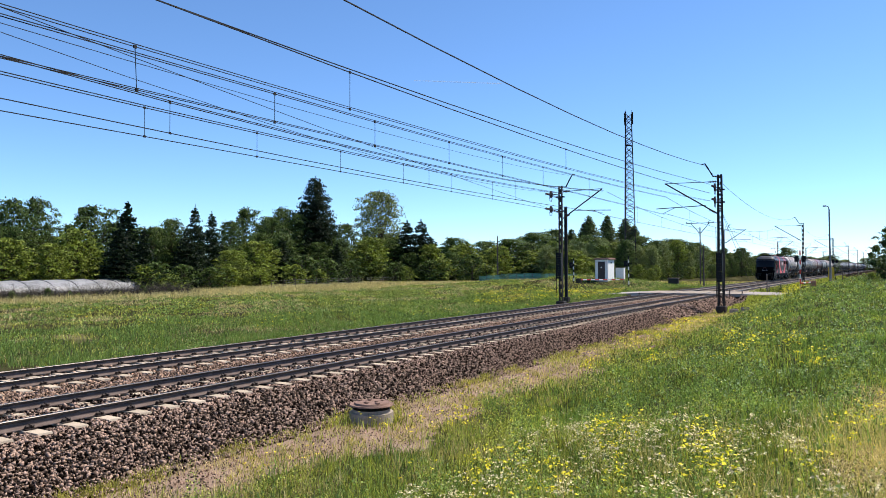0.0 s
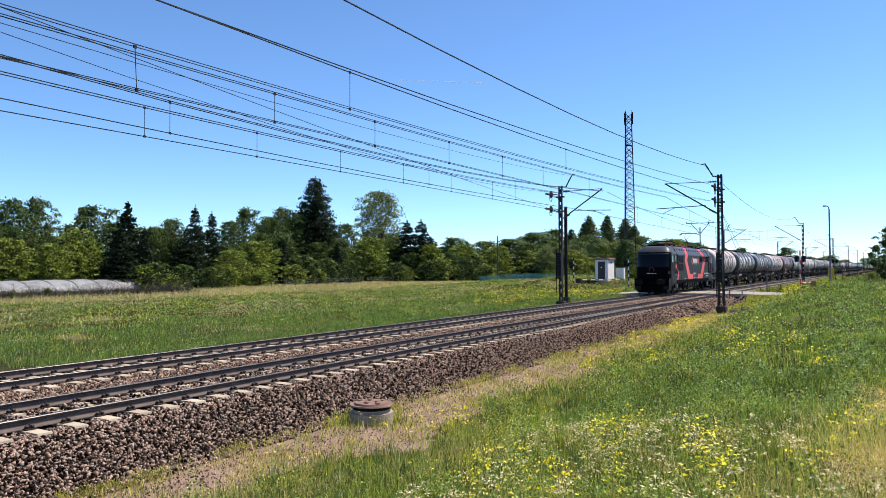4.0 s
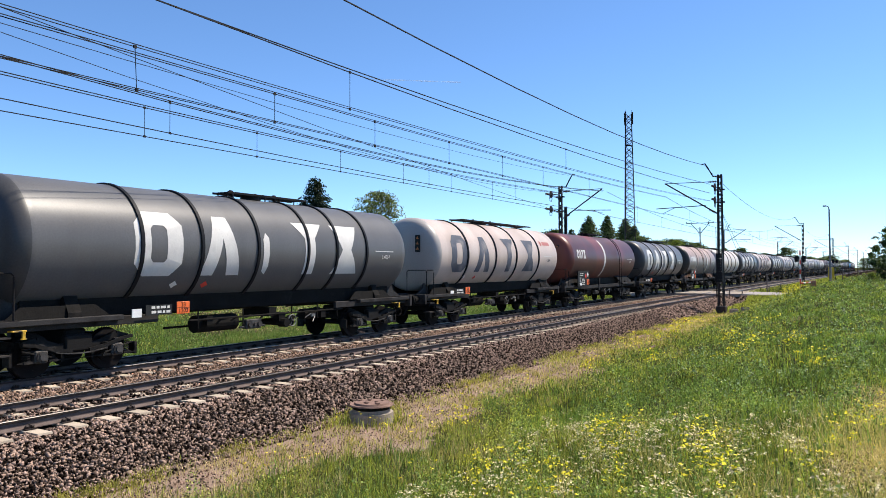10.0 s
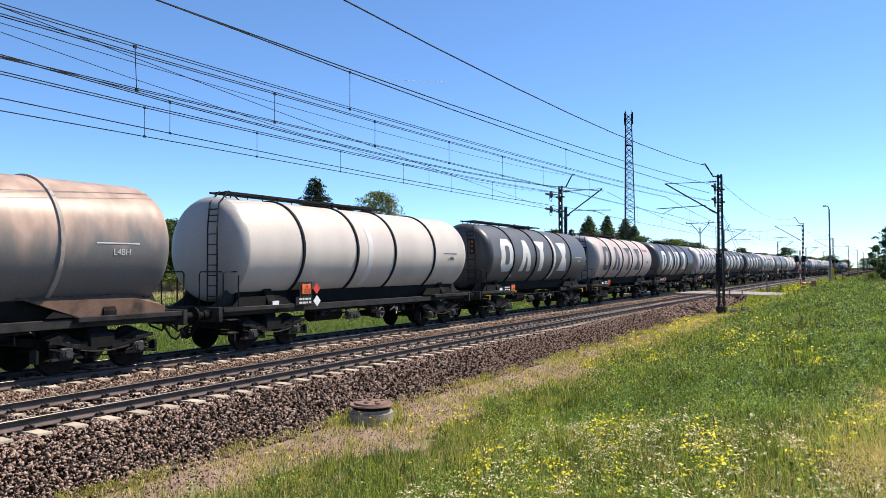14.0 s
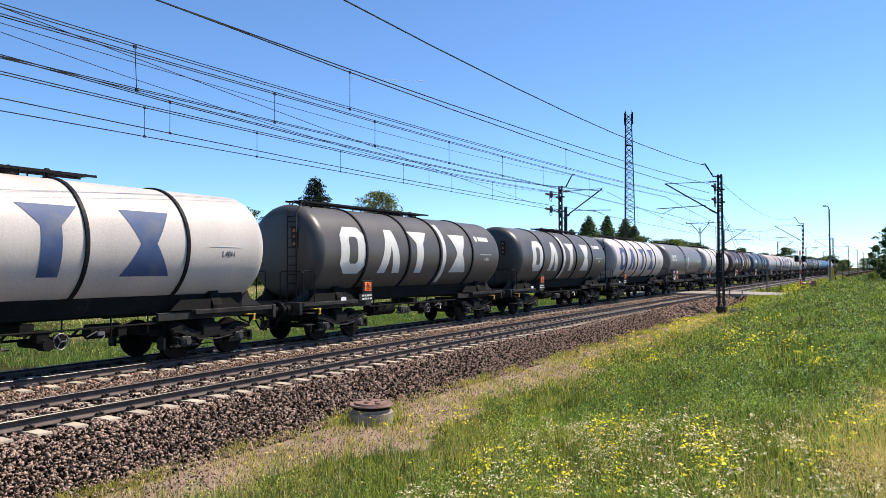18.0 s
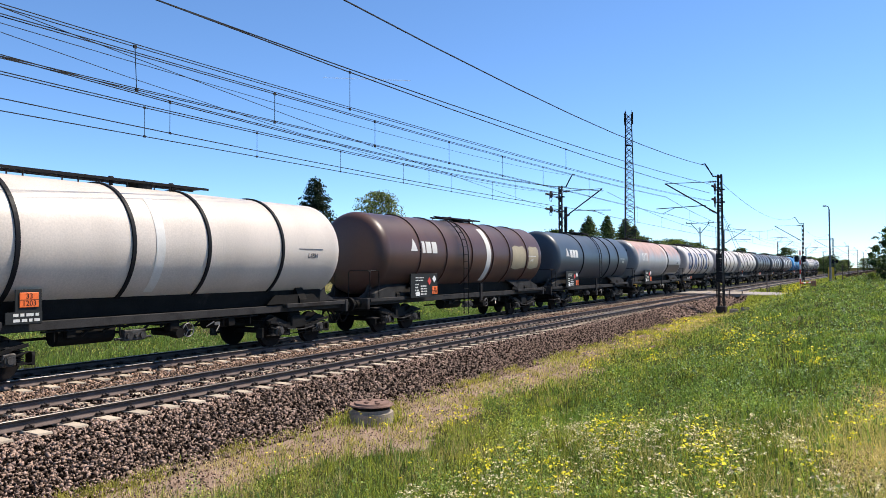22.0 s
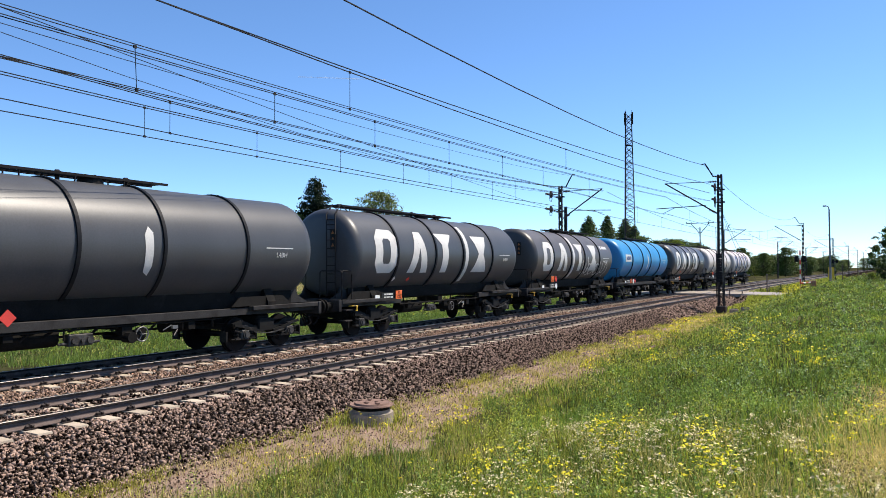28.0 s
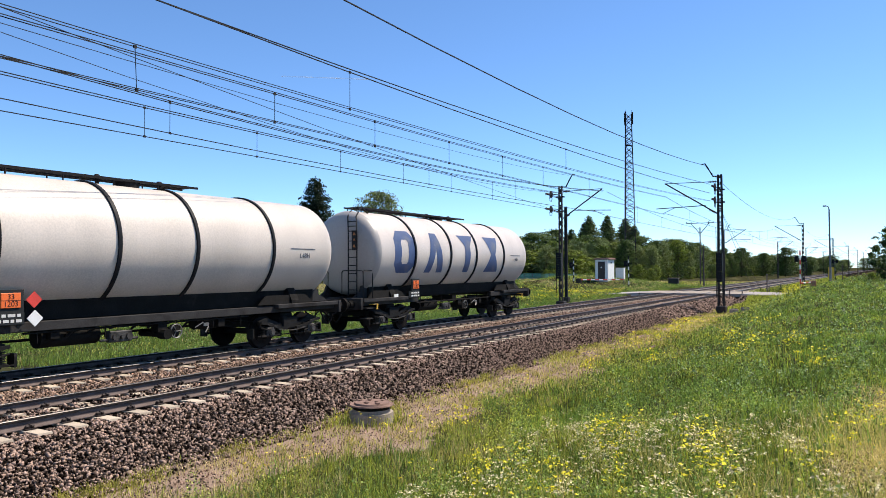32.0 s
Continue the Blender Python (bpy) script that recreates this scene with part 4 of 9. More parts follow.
P["ring_pale"] = mat("pale_grimy_ring_paint", (0.37, 0.315, 0.275), 0.6, 0, 0.25, 2, 30, 0.05, stain=(0.22, 0.18, 0.15), stain_at=0.56)
P["tan"] = mat("pale_tan_paint_patch", (0.34, 0.285, 0.185), 0.55, 0, 0.2, 2, 30, 0.03)
P["spray_black"] = mat("black_spray_paint", (0.012, 0.012, 0.013), 0.5, 0, 0.2, 3, 30, 0.02)
P["logo_red"] = mat("faded_red_logo", (0.42, 0.15, 0.13), 0.6, 0, 0.2, 2, 30, 0.03)

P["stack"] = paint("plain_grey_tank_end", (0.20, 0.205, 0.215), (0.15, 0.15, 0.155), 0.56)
# the next three put the shade of the front ends into their colour
P["grimy"] = paint("shaded_dark_tank_end", (0.056, 0.055, 0.055), (0.040, 0.038, 0.037), 0.56)
P["dusty"] = paint("shaded_grey_tank_end", (0.36, 0.335, 0.315), (0.26, 0.235, 0.215), 0.56)
P["end_shade"] = paint("shaded_black_tank_end", (0.022, 0.021, 0.021), (0.034, 0.030, 0.028), 0.56)
TANK_R, TANK_Z = 1.485, 2.835 + RAIL_TOP
HALF = 6.22                                # half length of the round part of a tank
WAGON = 15.34
CACHE = {}


def cached(key, make):
    if key not in CACHE:
        CACHE[key] = make()
    return CACHE[key]


def tank_mesh(colour, kind):
    d = 0.50 if kind == "plain" else 0.42
    prof = [(-HALF - d * q, TANK_R * r) for r, q in ((0, 1), (0.30, 0.97), (0.55, 0.90), (0.74, 0.79), (0.84, 0.70), (0.90, 0.58), (0.945, 0.44), (0.98, 0.22), (1.0, 0.0))]
    body = [(y, TANK_R) for y in np.linspace(-HALF + 0.1, HALF - 0.1, 13)]
    full = prof + body + [(-y, r) for y, r in prof[::-1]]
    bm = lathe_y(full, 64)
    # front ends, away from the sun: their shade is painted in darker coats
    ends = {"rusty": "end_shade", "faded": "stack", "grey": "grimy", "brown_grey": "grimy", "white": "dusty", "cool_white": "dusty", "dirty_white": "dusty"}
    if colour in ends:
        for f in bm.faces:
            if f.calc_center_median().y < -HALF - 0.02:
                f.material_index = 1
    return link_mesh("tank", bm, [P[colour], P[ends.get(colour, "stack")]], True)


def ring_mesh(colour):
    bm = lathe_y([(-0.045, TANK_R - 0.01), (-0.045, TANK_R + 0.045), (0.045, TANK_R + 0.045), (0.045, TANK_R - 0.01)], 64)
    return link_mesh("ring", bm, colour)


def on_tank(bm, outline, y0, z0, lift=0.006):
    """A flat outline of (u, v) laid onto the round side of the tank that faces the bank; u runs along the train, v up."""
    us = sorted({round(u, 3) for u, v in outline})
    face = bm.faces.new([bm.verts.new((0, y0 + u, z0 + v)) for u, v in outline])
    bmesh.ops.triangulate(bm, faces=[face])
    lo, hi = min(v for u, v in outline), max(v for u, v in outline)
    zs = np.linspace(lo, hi, max(3, int((hi - lo) / 0.12) + 1))[1:-1]
    for z in zs:
        geom = list(bm.verts) + list(bm.edges) + list(bm.faces)
        bmesh.ops.bisect_plane(bm, geom=geom, plane_co=(0, 0, z0 + z), plane_no=(0, 0, 1))
    return bm


def wrap(bm, r):
    """Rolls a sheet at x = 0 around the tank: heights become arc lengths."""
    for v in bm.verts:
        a = v.co.z / r
        v.co.x, v.co.z = r * math.cos(a), r * math.sin(a)
    bmesh.ops.recalc_face_normals(bm, faces=bm.faces)
    for f in bm.faces:
        if f.normal.x < 0:
            f.normal_flip()
    return bm


def sheet(bm, q, y0, z0, cols=3):
    """A flat four-cornered piece laid at x = 0, divided so that it can be rolled onto the tank."""
    h = max(v for u, v in q) - min(v for u, v in q)
    rows = max(2, int(h / 0.12))
    g = []
    for j in range(rows + 1):
        t = j / rows
        l = [q[0][k] + (q[3][k] - q[0][k]) * t for k in (0, 1)]
        r = [q[1][k] + (q[2][k] - q[1][k]) * t for k in (0, 1)]
        g.append([bm.verts.new((0, y0 + l[0] + (r[0] - l[0]) * i / cols, z0 + l[1] + (r[1] - l[1]) * i / cols)) for i in range(cols + 1)])
    for a, b in zip(g, g[1:]):
        for i in range(cols):
            bm.faces.new((a[i], a[i + 1], b[i + 1], b[i]))
    return bm


def stroke(bm, pts, width, y0, z0):
    """A painted line of even width through points (u, v)."""
    for (a, c), (b, d) in zip(pts, pts[1:]):
        l = math.hypot(b - a, d - c) or 1.0
        nu, nv = -(d - c) / l * width / 2, (b - a) / l * width / 2
        eu, ev = (b - a) / l * width * 0.3, (d - c) / l * width * 0.3
        sheet(bm, [(a - eu + nu, c - ev + nv), (a - eu - nu, c - ev - nv), (b + eu - nu, d + ev - nv), (b + eu + nu, d + ev + nv)], y0, z0, 1)


# plain shapes that stand for the four big marks on the tanks, in a box one wide and one high: an eight-sided ring, a gable, a peg, an hourglass
OUT = [(0.0, 0.2), (0.22, 0.0), (0.78, 0.0), (1.0, 0.2), (1.0, 0.8), (0.78, 1.0), (0.22, 1.0), (0.0, 0.8)]
INN = [(0.32, 0.28), (0.38, 0.22), (0.60, 0.22), (0.66, 0.28), (0.66, 0.72), (0.60, 0.78), (0.38, 0.78), (0.32, 0.72)]
MARKS = [
    [[OUT[k], OUT[(k + 1) % 8], INN[(k + 1) % 8], INN[k]] for k in range(8)],
    [[(0.0, 0.0), (0.33, 0.0), (0.5, 0.62), (0.33, 1.0)], [(0.67, 0.0), (1.0, 0.0), (0.67, 1.0), (0.5, 0.62)], [(0.5, 0.62), (0.5, 0.62), (0.67, 1.0), (0.33, 1.0)]],
    [[(0.33, 0.0), (0.67, 0.0), (0.67, 0.70), (0.33, 0.70)], [(0.33, 0.70), (0.67, 0.70), (1.0, 1.0), (0.0, 1.0)]],
    [[(0.0, 0.0), (1.0, 0.0), (0.66, 0.5), (0.34, 0.5)], [(0.34, 0.5), (0.66, 0.5), (1.0, 1.0), (0.0, 1.0)]],
]


def mark_mesh(i, w, h, colour, z=0.04):
    bm = bmesh.new()
    for piece in MARKS[i]:
        sheet(bm, [((u - 0.5) * w, (v - 0.5) * h) for u, v in piece], 0, z)
    bmesh.ops.remove_doubles(bm, verts=bm.verts, dist=0.002)
    return link_mesh("mark", wrap(bm, TANK_R + 0.009), P[colour], True)


def patch_mesh(name, w, h, material, z=0.0, r=None, outline=None):
    bm = bmesh.new()
    for piece in (outline if outline and isinstance(outline[0], list) else [outline or [(-w / 2, -h / 2), (w / 2, -h / 2), (w / 2, h / 2), (-w / 2, h / 2)]]):
        on_tank(bm, piece, 0, z)
    return link_mesh(name, wrap(bm, r or TANK_R + 0.009), material, True)


def wheelset_mesh():
    bm = bmesh.new()
    for s in (-1, 1):
        m = Matrix.Translation((s * 0.7535, 0, 0)) @ Euler((0, math.pi / 2, 0)).to_matrix().to_4x4()
        bmesh.ops.create_cone(bm, cap_ends=True, segments=32, radius1=0.46, radius2=0.46, depth=0.10, matrix=m)
        bmesh.ops.create_cone(bm, cap_ends=True, segments=32, radius1=0.49, radius2=0.48, depth=0.03, matrix=Matrix.Translation((-s * 0.06, 0, 0)) @ m)
        bmesh.ops.create_cone(bm, cap_ends=True, segments=24, radius1=0.33, radius2=0.30, depth=0.12, matrix=m)
        bmesh.ops.create_cone(bm, cap_ends=True, segments=16, radius1=0.15, radius2=0.14, depth=0.18, matrix=m)
        for k in range(4):
            a = k * math.pi / 2
            bmesh.ops.create_cone(bm, cap_ends=True, segments=8, radius1=0.03, radius2=0.03, depth=0.13,
                                  matrix=m @ Matrix.Translation((0.23 * math.cos(a), 0.23 * math.sin(a), 0)))
    tube(bm, (-1.0, 0, 0), (1.0, 0, 0), 0.085, 12)
    return link_mesh("wheelset", bm, M["wheel"])


def side_frame_mesh():
    """The side of a bogie: an arched beam with axle boxes, coil springs and brake gear."""
    bm = bmesh.new()
    for pts in ([(-1.25, 0.72), (-0.95, 0.80), (-0.45, 0.62), (0.45, 0.62), (0.95, 0.80), (1.25, 0.72)], ):
        for (a, za), (b, zb) in zip(pts, pts[1:]):
            bar(bm, (0, a, za), (0, b, zb), 0.10, 0.13)
    for y in (-0.9, 0.9):
        for dy in (-0.27, 0.27):
            for k in range(6):
                tube(bm, (0.06, y + dy, 0.395 + k * 0.046), (0.06, y + dy, 0.415 + k * 0.046), 0.085, 10)
            box(bm, -0.06, 0.16, y + dy - 0.1, y + dy + 0.1, 0.34, 0.39)
    box(bm, -0.10, 0.10, -0.32, 0.32, 0.50, 0.86, bevel=0.03)
    for s in (-1, 1):
        for a, b in (((0.14, s * 1.30, 0.74), (0.14, s * 1.02, 0.70)), ((0.14, s * 1.02, 0.70), (0.14, s * 0.62, 0.58)), ((0.14, s * 0.62, 0.58), (0.14, s * 0.2, 0.52))):
            bar(bm, a, b, 0.05, 0.07)
    tube(bm, (0.12, -1.4, 0.36), (0.12, 1.4, 0.36), 0.014, 6)
    tube(bm, (0.14, -1.3, 0.60), (0.14, -0.55, 0.40), 0.02, 6)
    tube(bm, (0.14, 1.3, 0.60), (0.14, 0.55, 0.40), 0.02, 6)
    for y in (-1.48, 1.48, -0.36, 0.36):
        box(bm, -0.2, 0.04, y - 0.03, y + 0.03, 0.30, 0.58)
    return link_mesh("side_frame", bm, M["bogie"])


def axle_box_mesh():
    """An axle box with its round cover, bolts and the link above it."""
    bm = box(bmesh.new(), -0.05, 0.17, -0.15, 0.15, 0.33, 0.60, bevel=0.03)
    tube(bm, (0.15, 0, 0.46), (0.21, 0, 0.46), 0.12, 14)
    tube(bm, (0.20, 0, 0.46), (0.24, 0, 0.46), 0.075, 12)
    for k in range(4):
        a = (k + 0.5) * math.pi / 2
        tube(bm, (0.20, 0.095 * math.cos(a), 0.46 + 0.095 * math.sin(a)), (0.225, 0.095 * math.cos(a), 0.46 + 0.095 * math.sin(a)), 0.016, 6)
    tube(bm, (0.10, 0, 0.58), (0.10, 0, 0.72), 0.035, 8)
    box(bm, 0.05, 0.15, -0.07, 0.07, 0.66, 0.71)
    return link_mesh("axle_box", bm, M["axle_box"])


def leaf_spring_mesh():
    """The long bowed spring leaf along the side of a bogie."""
    bm = bmesh.new()
    rows = []
    for y in np.linspace(-0.62, 0.62, 9):
        z = 0.56 - 0.10 * math.cos(y * 2.0)
        rows.append([bm.verts.new((0.17 + dx, y, z + dz)) for dx, dz in ((-0.035, -0.011), (0.035, -0.011), (0.035, 0.011), (-0.035, 0.011))])
    for a, b in zip(rows, rows[1:]):
        for k in range(4):
            bm.faces.new((a[k], a[(k + 1) % 4], b[(k + 1) % 4], b[k]))
    bm.faces.new(rows[0][::-1])
    bm.faces.new(rows[-1])
    bmesh.ops.recalc_face_normals(bm, faces=bm.faces)
    return link_mesh("leaf_spring", bm, M["axle_box"])


def bolster_mesh():
    bm = box(bmesh.new(), -0.95, 0.95, -0.26, 0.26, 0.55, 0.98, bevel=0.04)
    box(bm, -0.85, 0.85, -1.30, -1.18, 0.60, 0.78)
    box(bm, -0.85, 0.85, 1.18, 1.30, 0.60, 0.78)
    return link_mesh("bolster", bm, M["grime"])


WHEELSETS = []


def bogie(parent, y, wheel_y=(-0.9, 0.9)):
    b = part("bogie", cached("bolster", bolster_mesh), None, parent, "dusty two-axle bogie", at=pose(0, y, RAIL_TOP))
    for s in (-1, 1):
        part("side_frame", cached("side_frame", side_frame_mesh), None, b, at=pose(s * 1.0, 0, 0, 0, 0, 0 if s > 0 else 180))
    for s in (-1, 1):
        for wy in wheel_y:
            part("axle_box", cached("axle_box", axle_box_mesh), None, b, "dusty axle box with a round cover", at=pose(s * 1.0, wy, 0, 0, 0, 0 if s > 0 else 180))
    part("leaf_spring", cached("leaf_spring", leaf_spring_mesh), None, b, at=pose(1.0, 0, 0))
    for wy in wheel_y:
        w = part("wheelset", cached("wheelset", wheelset_mesh), None, b, "steel wheelset")
        w.matrix_parent_inverse = Matrix.Translation((0, wy, 0.46))
        WHEELSETS.append(w)


def buffer_mesh():
    bm = bmesh.new()
    tube(bm, (0, 0, 0), (0, 0.30, 0), 0.13, 14)
    tube(bm, (0, 0.28, 0), (0, 0.57, 0), 0.10, 14)
    tube(bm, (0, 0.56, 0), (0, 0.62, 0), 0.235, 20, 0.225)
    box(bm, -0.17, 0.17, -0.03, 0.02, -0.17, 0.17)
    return link_mesh("buffer", bm, M["grime"])


def coupler_mesh():
    bm = bmesh.new()
    box(bm, -0.06, 0.06, 0, 0.35, -0.05, 0.05)
    tube(bm, (0, 0.30, 0.02), (0, 0.62, -0.22), 0.03, 6)
    for p in ([(0.35, 0.0, 0.05), (0.38, 0.30, -0.18), (0.30, 0.55, -0.30), (0.22, 0.62, -0.15)], [(-0.35, 0.0, 0.05), (-0.38, 0.30, -0.22), (-0.30, 0.60, -0.36), (-0.22, 0.62, -0.2)]):
        me = bpy.data.meshes.new("tmp")
        h = sweep(p, 0.028, 6)
        h.to_mesh(me)
        h.free()
        bm.from_mesh(me)
        bpy.data.meshes.remove(me)
    return link_mesh("coupler", bm, M["grime"])


def frame_pieces(sills):
    """The beams of a wagon's frame besides its centre sill, as named boxes."""
    z, e = RAIL_TOP, WAGON / 2 - 0.62
    out = []
    for s in (-1, 1):
        if sills:
            out.append(("side_sill", (s * 1.02 - 0.05, s * 1.02 + 0.05, -e + 0.071, e - 0.071, z + 1.0, z + 1.20)))
        else:
            out.append(("tank_bearer", (s * 0.55 - 0.05, s * 0.55 + 0.05, -e + 0.071, e - 0.071, z + 1.16, z + 1.26)))
        for k in (-1, 1):
            a, b = sorted((k * (e - 0.071), k * (e - 3.9)))
            if not sills:
                out.append(("side_sill", (s * 1.02 - 0.05, s * 1.02 + 0.05, a, b, z + 1.0, z + 1.20)))
            a, b = sorted((k * (e - 0.1), k * (e - 2.9)))
            out.append(("foot_plate", (s * 1.165 - 0.09, s * 1.165 + 0.09, a, b, z + 1.122, z + 1.24)))
        out.append(("tank_bearer", (s * 0.84 - 0.03, s * 0.84 + 0.03, -e + 0.9, e - 0.9, z + 1.202, TANK_Z - 1.20)))
        out.append(("headstock", (-1.25, 1.25, s * e - 0.07, s * e + 0.07, z + 0.88, z + 1.26)))
        out.append(("cross_beam", (-0.96, 0.96, s * (e - 2.0) - 0.2, s * (e - 2.0) + 0.2, z + 1.0, z + 1.3)))
    return out


def add_underframe(w, sills, pale, extra):
    z, e = RAIL_TOP, WAGON / 2 - 0.62
    material = M["stay"]
    u = part("underframe", cached(("centre_sill", sills, pale), lambda: link_mesh("underframe", box(bmesh.new(), -0.2, 0.2, -e, e, z + (0.92 if sills else 1.12), z + (1.18 if sills else 1.28)), material)), None, w, at=stretched(extra, e, 0))
    for i, (name, q) in enumerate(frame_pieces(sills)):
        part(name, cached(("frame", sills, pale, i), lambda: link_mesh(name, box(bmesh.new(), *q, bevel=0.012), M["grime"] if name == "tank_bearer" else material)), None, u)


def gear_mesh():
    """Air tank, brake cylinder, rods and discharge pipes below the frame."""
    z = RAIL_TOP + 0.14
    bm = bmesh.new()
    tube(bm, (0.62, -2.7, z + 0.68), (0.62, -1.3, z + 0.68), 0.23, 16)
    tube(bm, (0.70, 1.5, z + 0.72), (0.70, 2.3, z + 0.72), 0.17, 14)
    tube(bm, (1.0, -3.2, z + 0.82), (1.0, 3.2, z + 0.82), 0.025, 6)
    tube(bm, (0.3, -3.4, z + 0.62), (0.3, 3.4, z + 0.62), 0.03, 6)
    box(bm, 0.75, 1.0, 0.15, 0.42, z + 0.6, z + 0.85)
    box(bm, 0.85, 1.0, -2.6, -2.4, z + 0.66, z + 0.9)
    box(bm, 0.85, 1.0, 2.1, 2.32, z + 0.6, z + 0.8)
    for k in range(9):
        y = -2.2 + 0.53 * k
        tube(bm, (0.9, y, z + 0.66 + 0.06 * (k % 3)), (0.98, y + 0.16, z + 0.84), 0.03, 6)
    for y in (-2.9, -1.3, 0.7, 1.9, 2.9):
        tube(bm, (1.0, y, z + 0.60), (1.0, y, z + 1.05), 0.022, 6)
    tube(bm, (0.98, 0.62, z + 0.60), (1.04, 0.62, z + 0.60), 0.17, 12)
    tube(bm, (0.2, 0.3, z + 0.55), (1.1, 0.3, z + 0.55), 0.09, 10)
    tube(bm, (0.9, 0.3, z + 0.55), (1.18, 0.3, z + 0.55), 0.13, 10)
    box(bm, -0.1, 0.9, -0.15, 0.15, z + 0.75, z + 1.0)
    return link_mesh("brake_gear", bm, M["grime"])


def saddle_mesh():
    """The cradle that carries one end of the tank, with its sloping shoulder plates."""
    bm = bmesh.new()
    z = RAIL_TOP
    pts = [(-1.15, z + 1.2), (1.15, z + 1.2), (1.15, z + 1.34), (0.95, TANK_Z - 1.12), (0.6, TANK_Z - 1.34), (0, TANK_Z - 1.46), (-0.6, TANK_Z - 1.34), (-0.95, TANK_Z - 1.12), (-1.15, z + 1.34)]
    a = [bm.verts.new((x, -0.16, zz)) for x, zz in pts]
    b = [bm.verts.new((x, 0.16, zz)) for x, zz in pts]
    bm.faces.new(a)
    bm.faces.new(b[::-1])
    n = len(pts)
    for k in range(n):
        bm.faces.new((a[k], b[k], b[(k + 1) % n], a[(k + 1) % n]))
    for y0, y1 in ((-1.5, 0.9), ):
        v = [bm.verts.new(q) for q in ((1.1, y0, z + 1.24), (1.1, y1, z + 1.24), (1.06, y1 - 0.35, z + 1.50), (1.06, y0 + 0.35, z + 1.50),
                                       (1.06, y0, z + 1.24), (1.06, y1, z + 1.24), (1.02, y1 - 0.35, z + 1.50), (1.02, y0 + 0.35, z + 1.50))]
        for f in ((0, 1, 2, 3), (7, 6, 5, 4), (0, 4, 5, 1), (1, 5, 6, 2), (2, 6, 7, 3), (3, 7, 4, 0)):
            bm.faces.new([v[i] for i in f])
    bmesh.ops.recalc_face_normals(bm, faces=bm.faces)
    return link_mesh("saddle", bm, M["grime"])


def gusset_mesh():
    """A triangular end stay between the frame and the head of the tank."""
    z = RAIL_TOP + 1.24
    bm = bmesh.new()
    for x in (-0.04, ):
        pts = [(-0.85, z), (0.55, z), (0.08, z + 0.22), (-0.12, z + 0.62), (-0.5, z + 0.22)]
        a = [bm.verts.new((x, y, zz)) for y, zz in pts]
        b = [bm.verts.new((x + 0.08, y, zz)) for y, zz in pts]
        bm.faces.new(a)
        bm.faces.new(b[::-1])
        for k in range(5):
            bm.faces.new((a[k], b[k], b[(k + 1) % 5], a[(k + 1) % 5]))
    bmesh.ops.recalc_face_normals(bm, faces=bm.faces)
    return link_mesh("end_stay", bm, M["stay"])


M["stay"] = mat("grey_frame_paint", (0.036, 0.034, 0.033), 0.7, 0, 0.4, 3, 30, 0.1, stain=(0.018, 0.015, 0.014), stain_at=0.54, spec=0.1)


def grille_mesh(y0, y1, rail=False):
    """The catwalk on top of a tank: grating on brackets, with a low rail."""
    z = TANK_Z + TANK_R
    bm = bmesh.new()
    box(bm, -0.32, -0.28, y0, y1, z + 0.10, z + 0.16)
    box(bm, 0.28, 0.32, y0, y1, z + 0.10, z + 0.16)
    for y in np.arange(y0, y1, 0.16):
        box(bm, -0.28, 0.28, y, y + 0.05, z + 0.12, z + 0.145)
    for y in np.arange(y0 + 0.2, y1, 1.3):
        for x in (-0.3, 0.3):
            tube(bm, (x, y, z - 0.06), (x, y, z + 0.12), 0.02, 5)
    if rail:
        tube(bm, (0.34, y0, z + 0.38), (0.34, y1, z + 0.38), 0.018, 6)
        for y in np.arange(y0, y1 + 0.1, 1.4):
            tube(bm, (0.34, y, z + 0.1), (0.34, y, z + 0.38), 0.016, 6)
    return link_mesh("catwalk", bm, M["dark_steel"])


def dome_mesh():
    """Manhole lid in the middle of the tank's top."""
    bm = bmesh.new()
    tube(bm, (0, 0, -0.05), (0, 0, 0.10), 0.30, 16)
    tube(bm, (0, 0, 0.10), (0, 0, 0.15), 0.33, 16)
    box(bm, -0.2, 0.2, -0.02, 0.02, 0.15, 0.19)
    return link_mesh("manhole_lid", bm, M["dark_steel"])


def valve_mesh():
    bm = tube(bmesh.new(), (0, 0, -0.05), (0, 0, 0.16), 0.05, 8)
    tube(bm, (0, 0, 0.16), (0, 0, 0.22), 0.09, 8, 0.05)
    return link_mesh("valve", bm, M["dark_steel"])


def end_ladder_mesh():
    """A ladder up the front dome, bowed over the top."""
    y = -HALF - 0.60
    bm = bmesh.new()
    for x in (0.50, 0.86):
        for a, b in (((x, y, RAIL_TOP + 1.3), (x, y, 3.55)), ((x, y, 3.55), (x - 0.25, y + 0.30, 4.25)), ((x - 0.25, y + 0.3, 4.25), (x - 0.35, y + 0.75, 4.62)), ((x - 0.35, y + 0.75, 4.62), (x - 0.4, y + 1.2, 4.40))):
            tube(bm, a, b, 0.022, 6)
    for z in np.arange(1.7, 3.6, 0.28):
        tube(bm, (0.50, y, z), (0.86, y, z), 0.015, 6)
    for k in range(3):
        q = (k + 1) / 4
        tube(bm, (0.50 - 0.25 * q, y + 0.3 * q, 3.55 + 0.7 * q), (0.86 - 0.25 * q, y + 0.3 * q, 3.55 + 0.7 * q), 0.015, 6)
    return link_mesh("ladder", bm, M["dark_steel"])


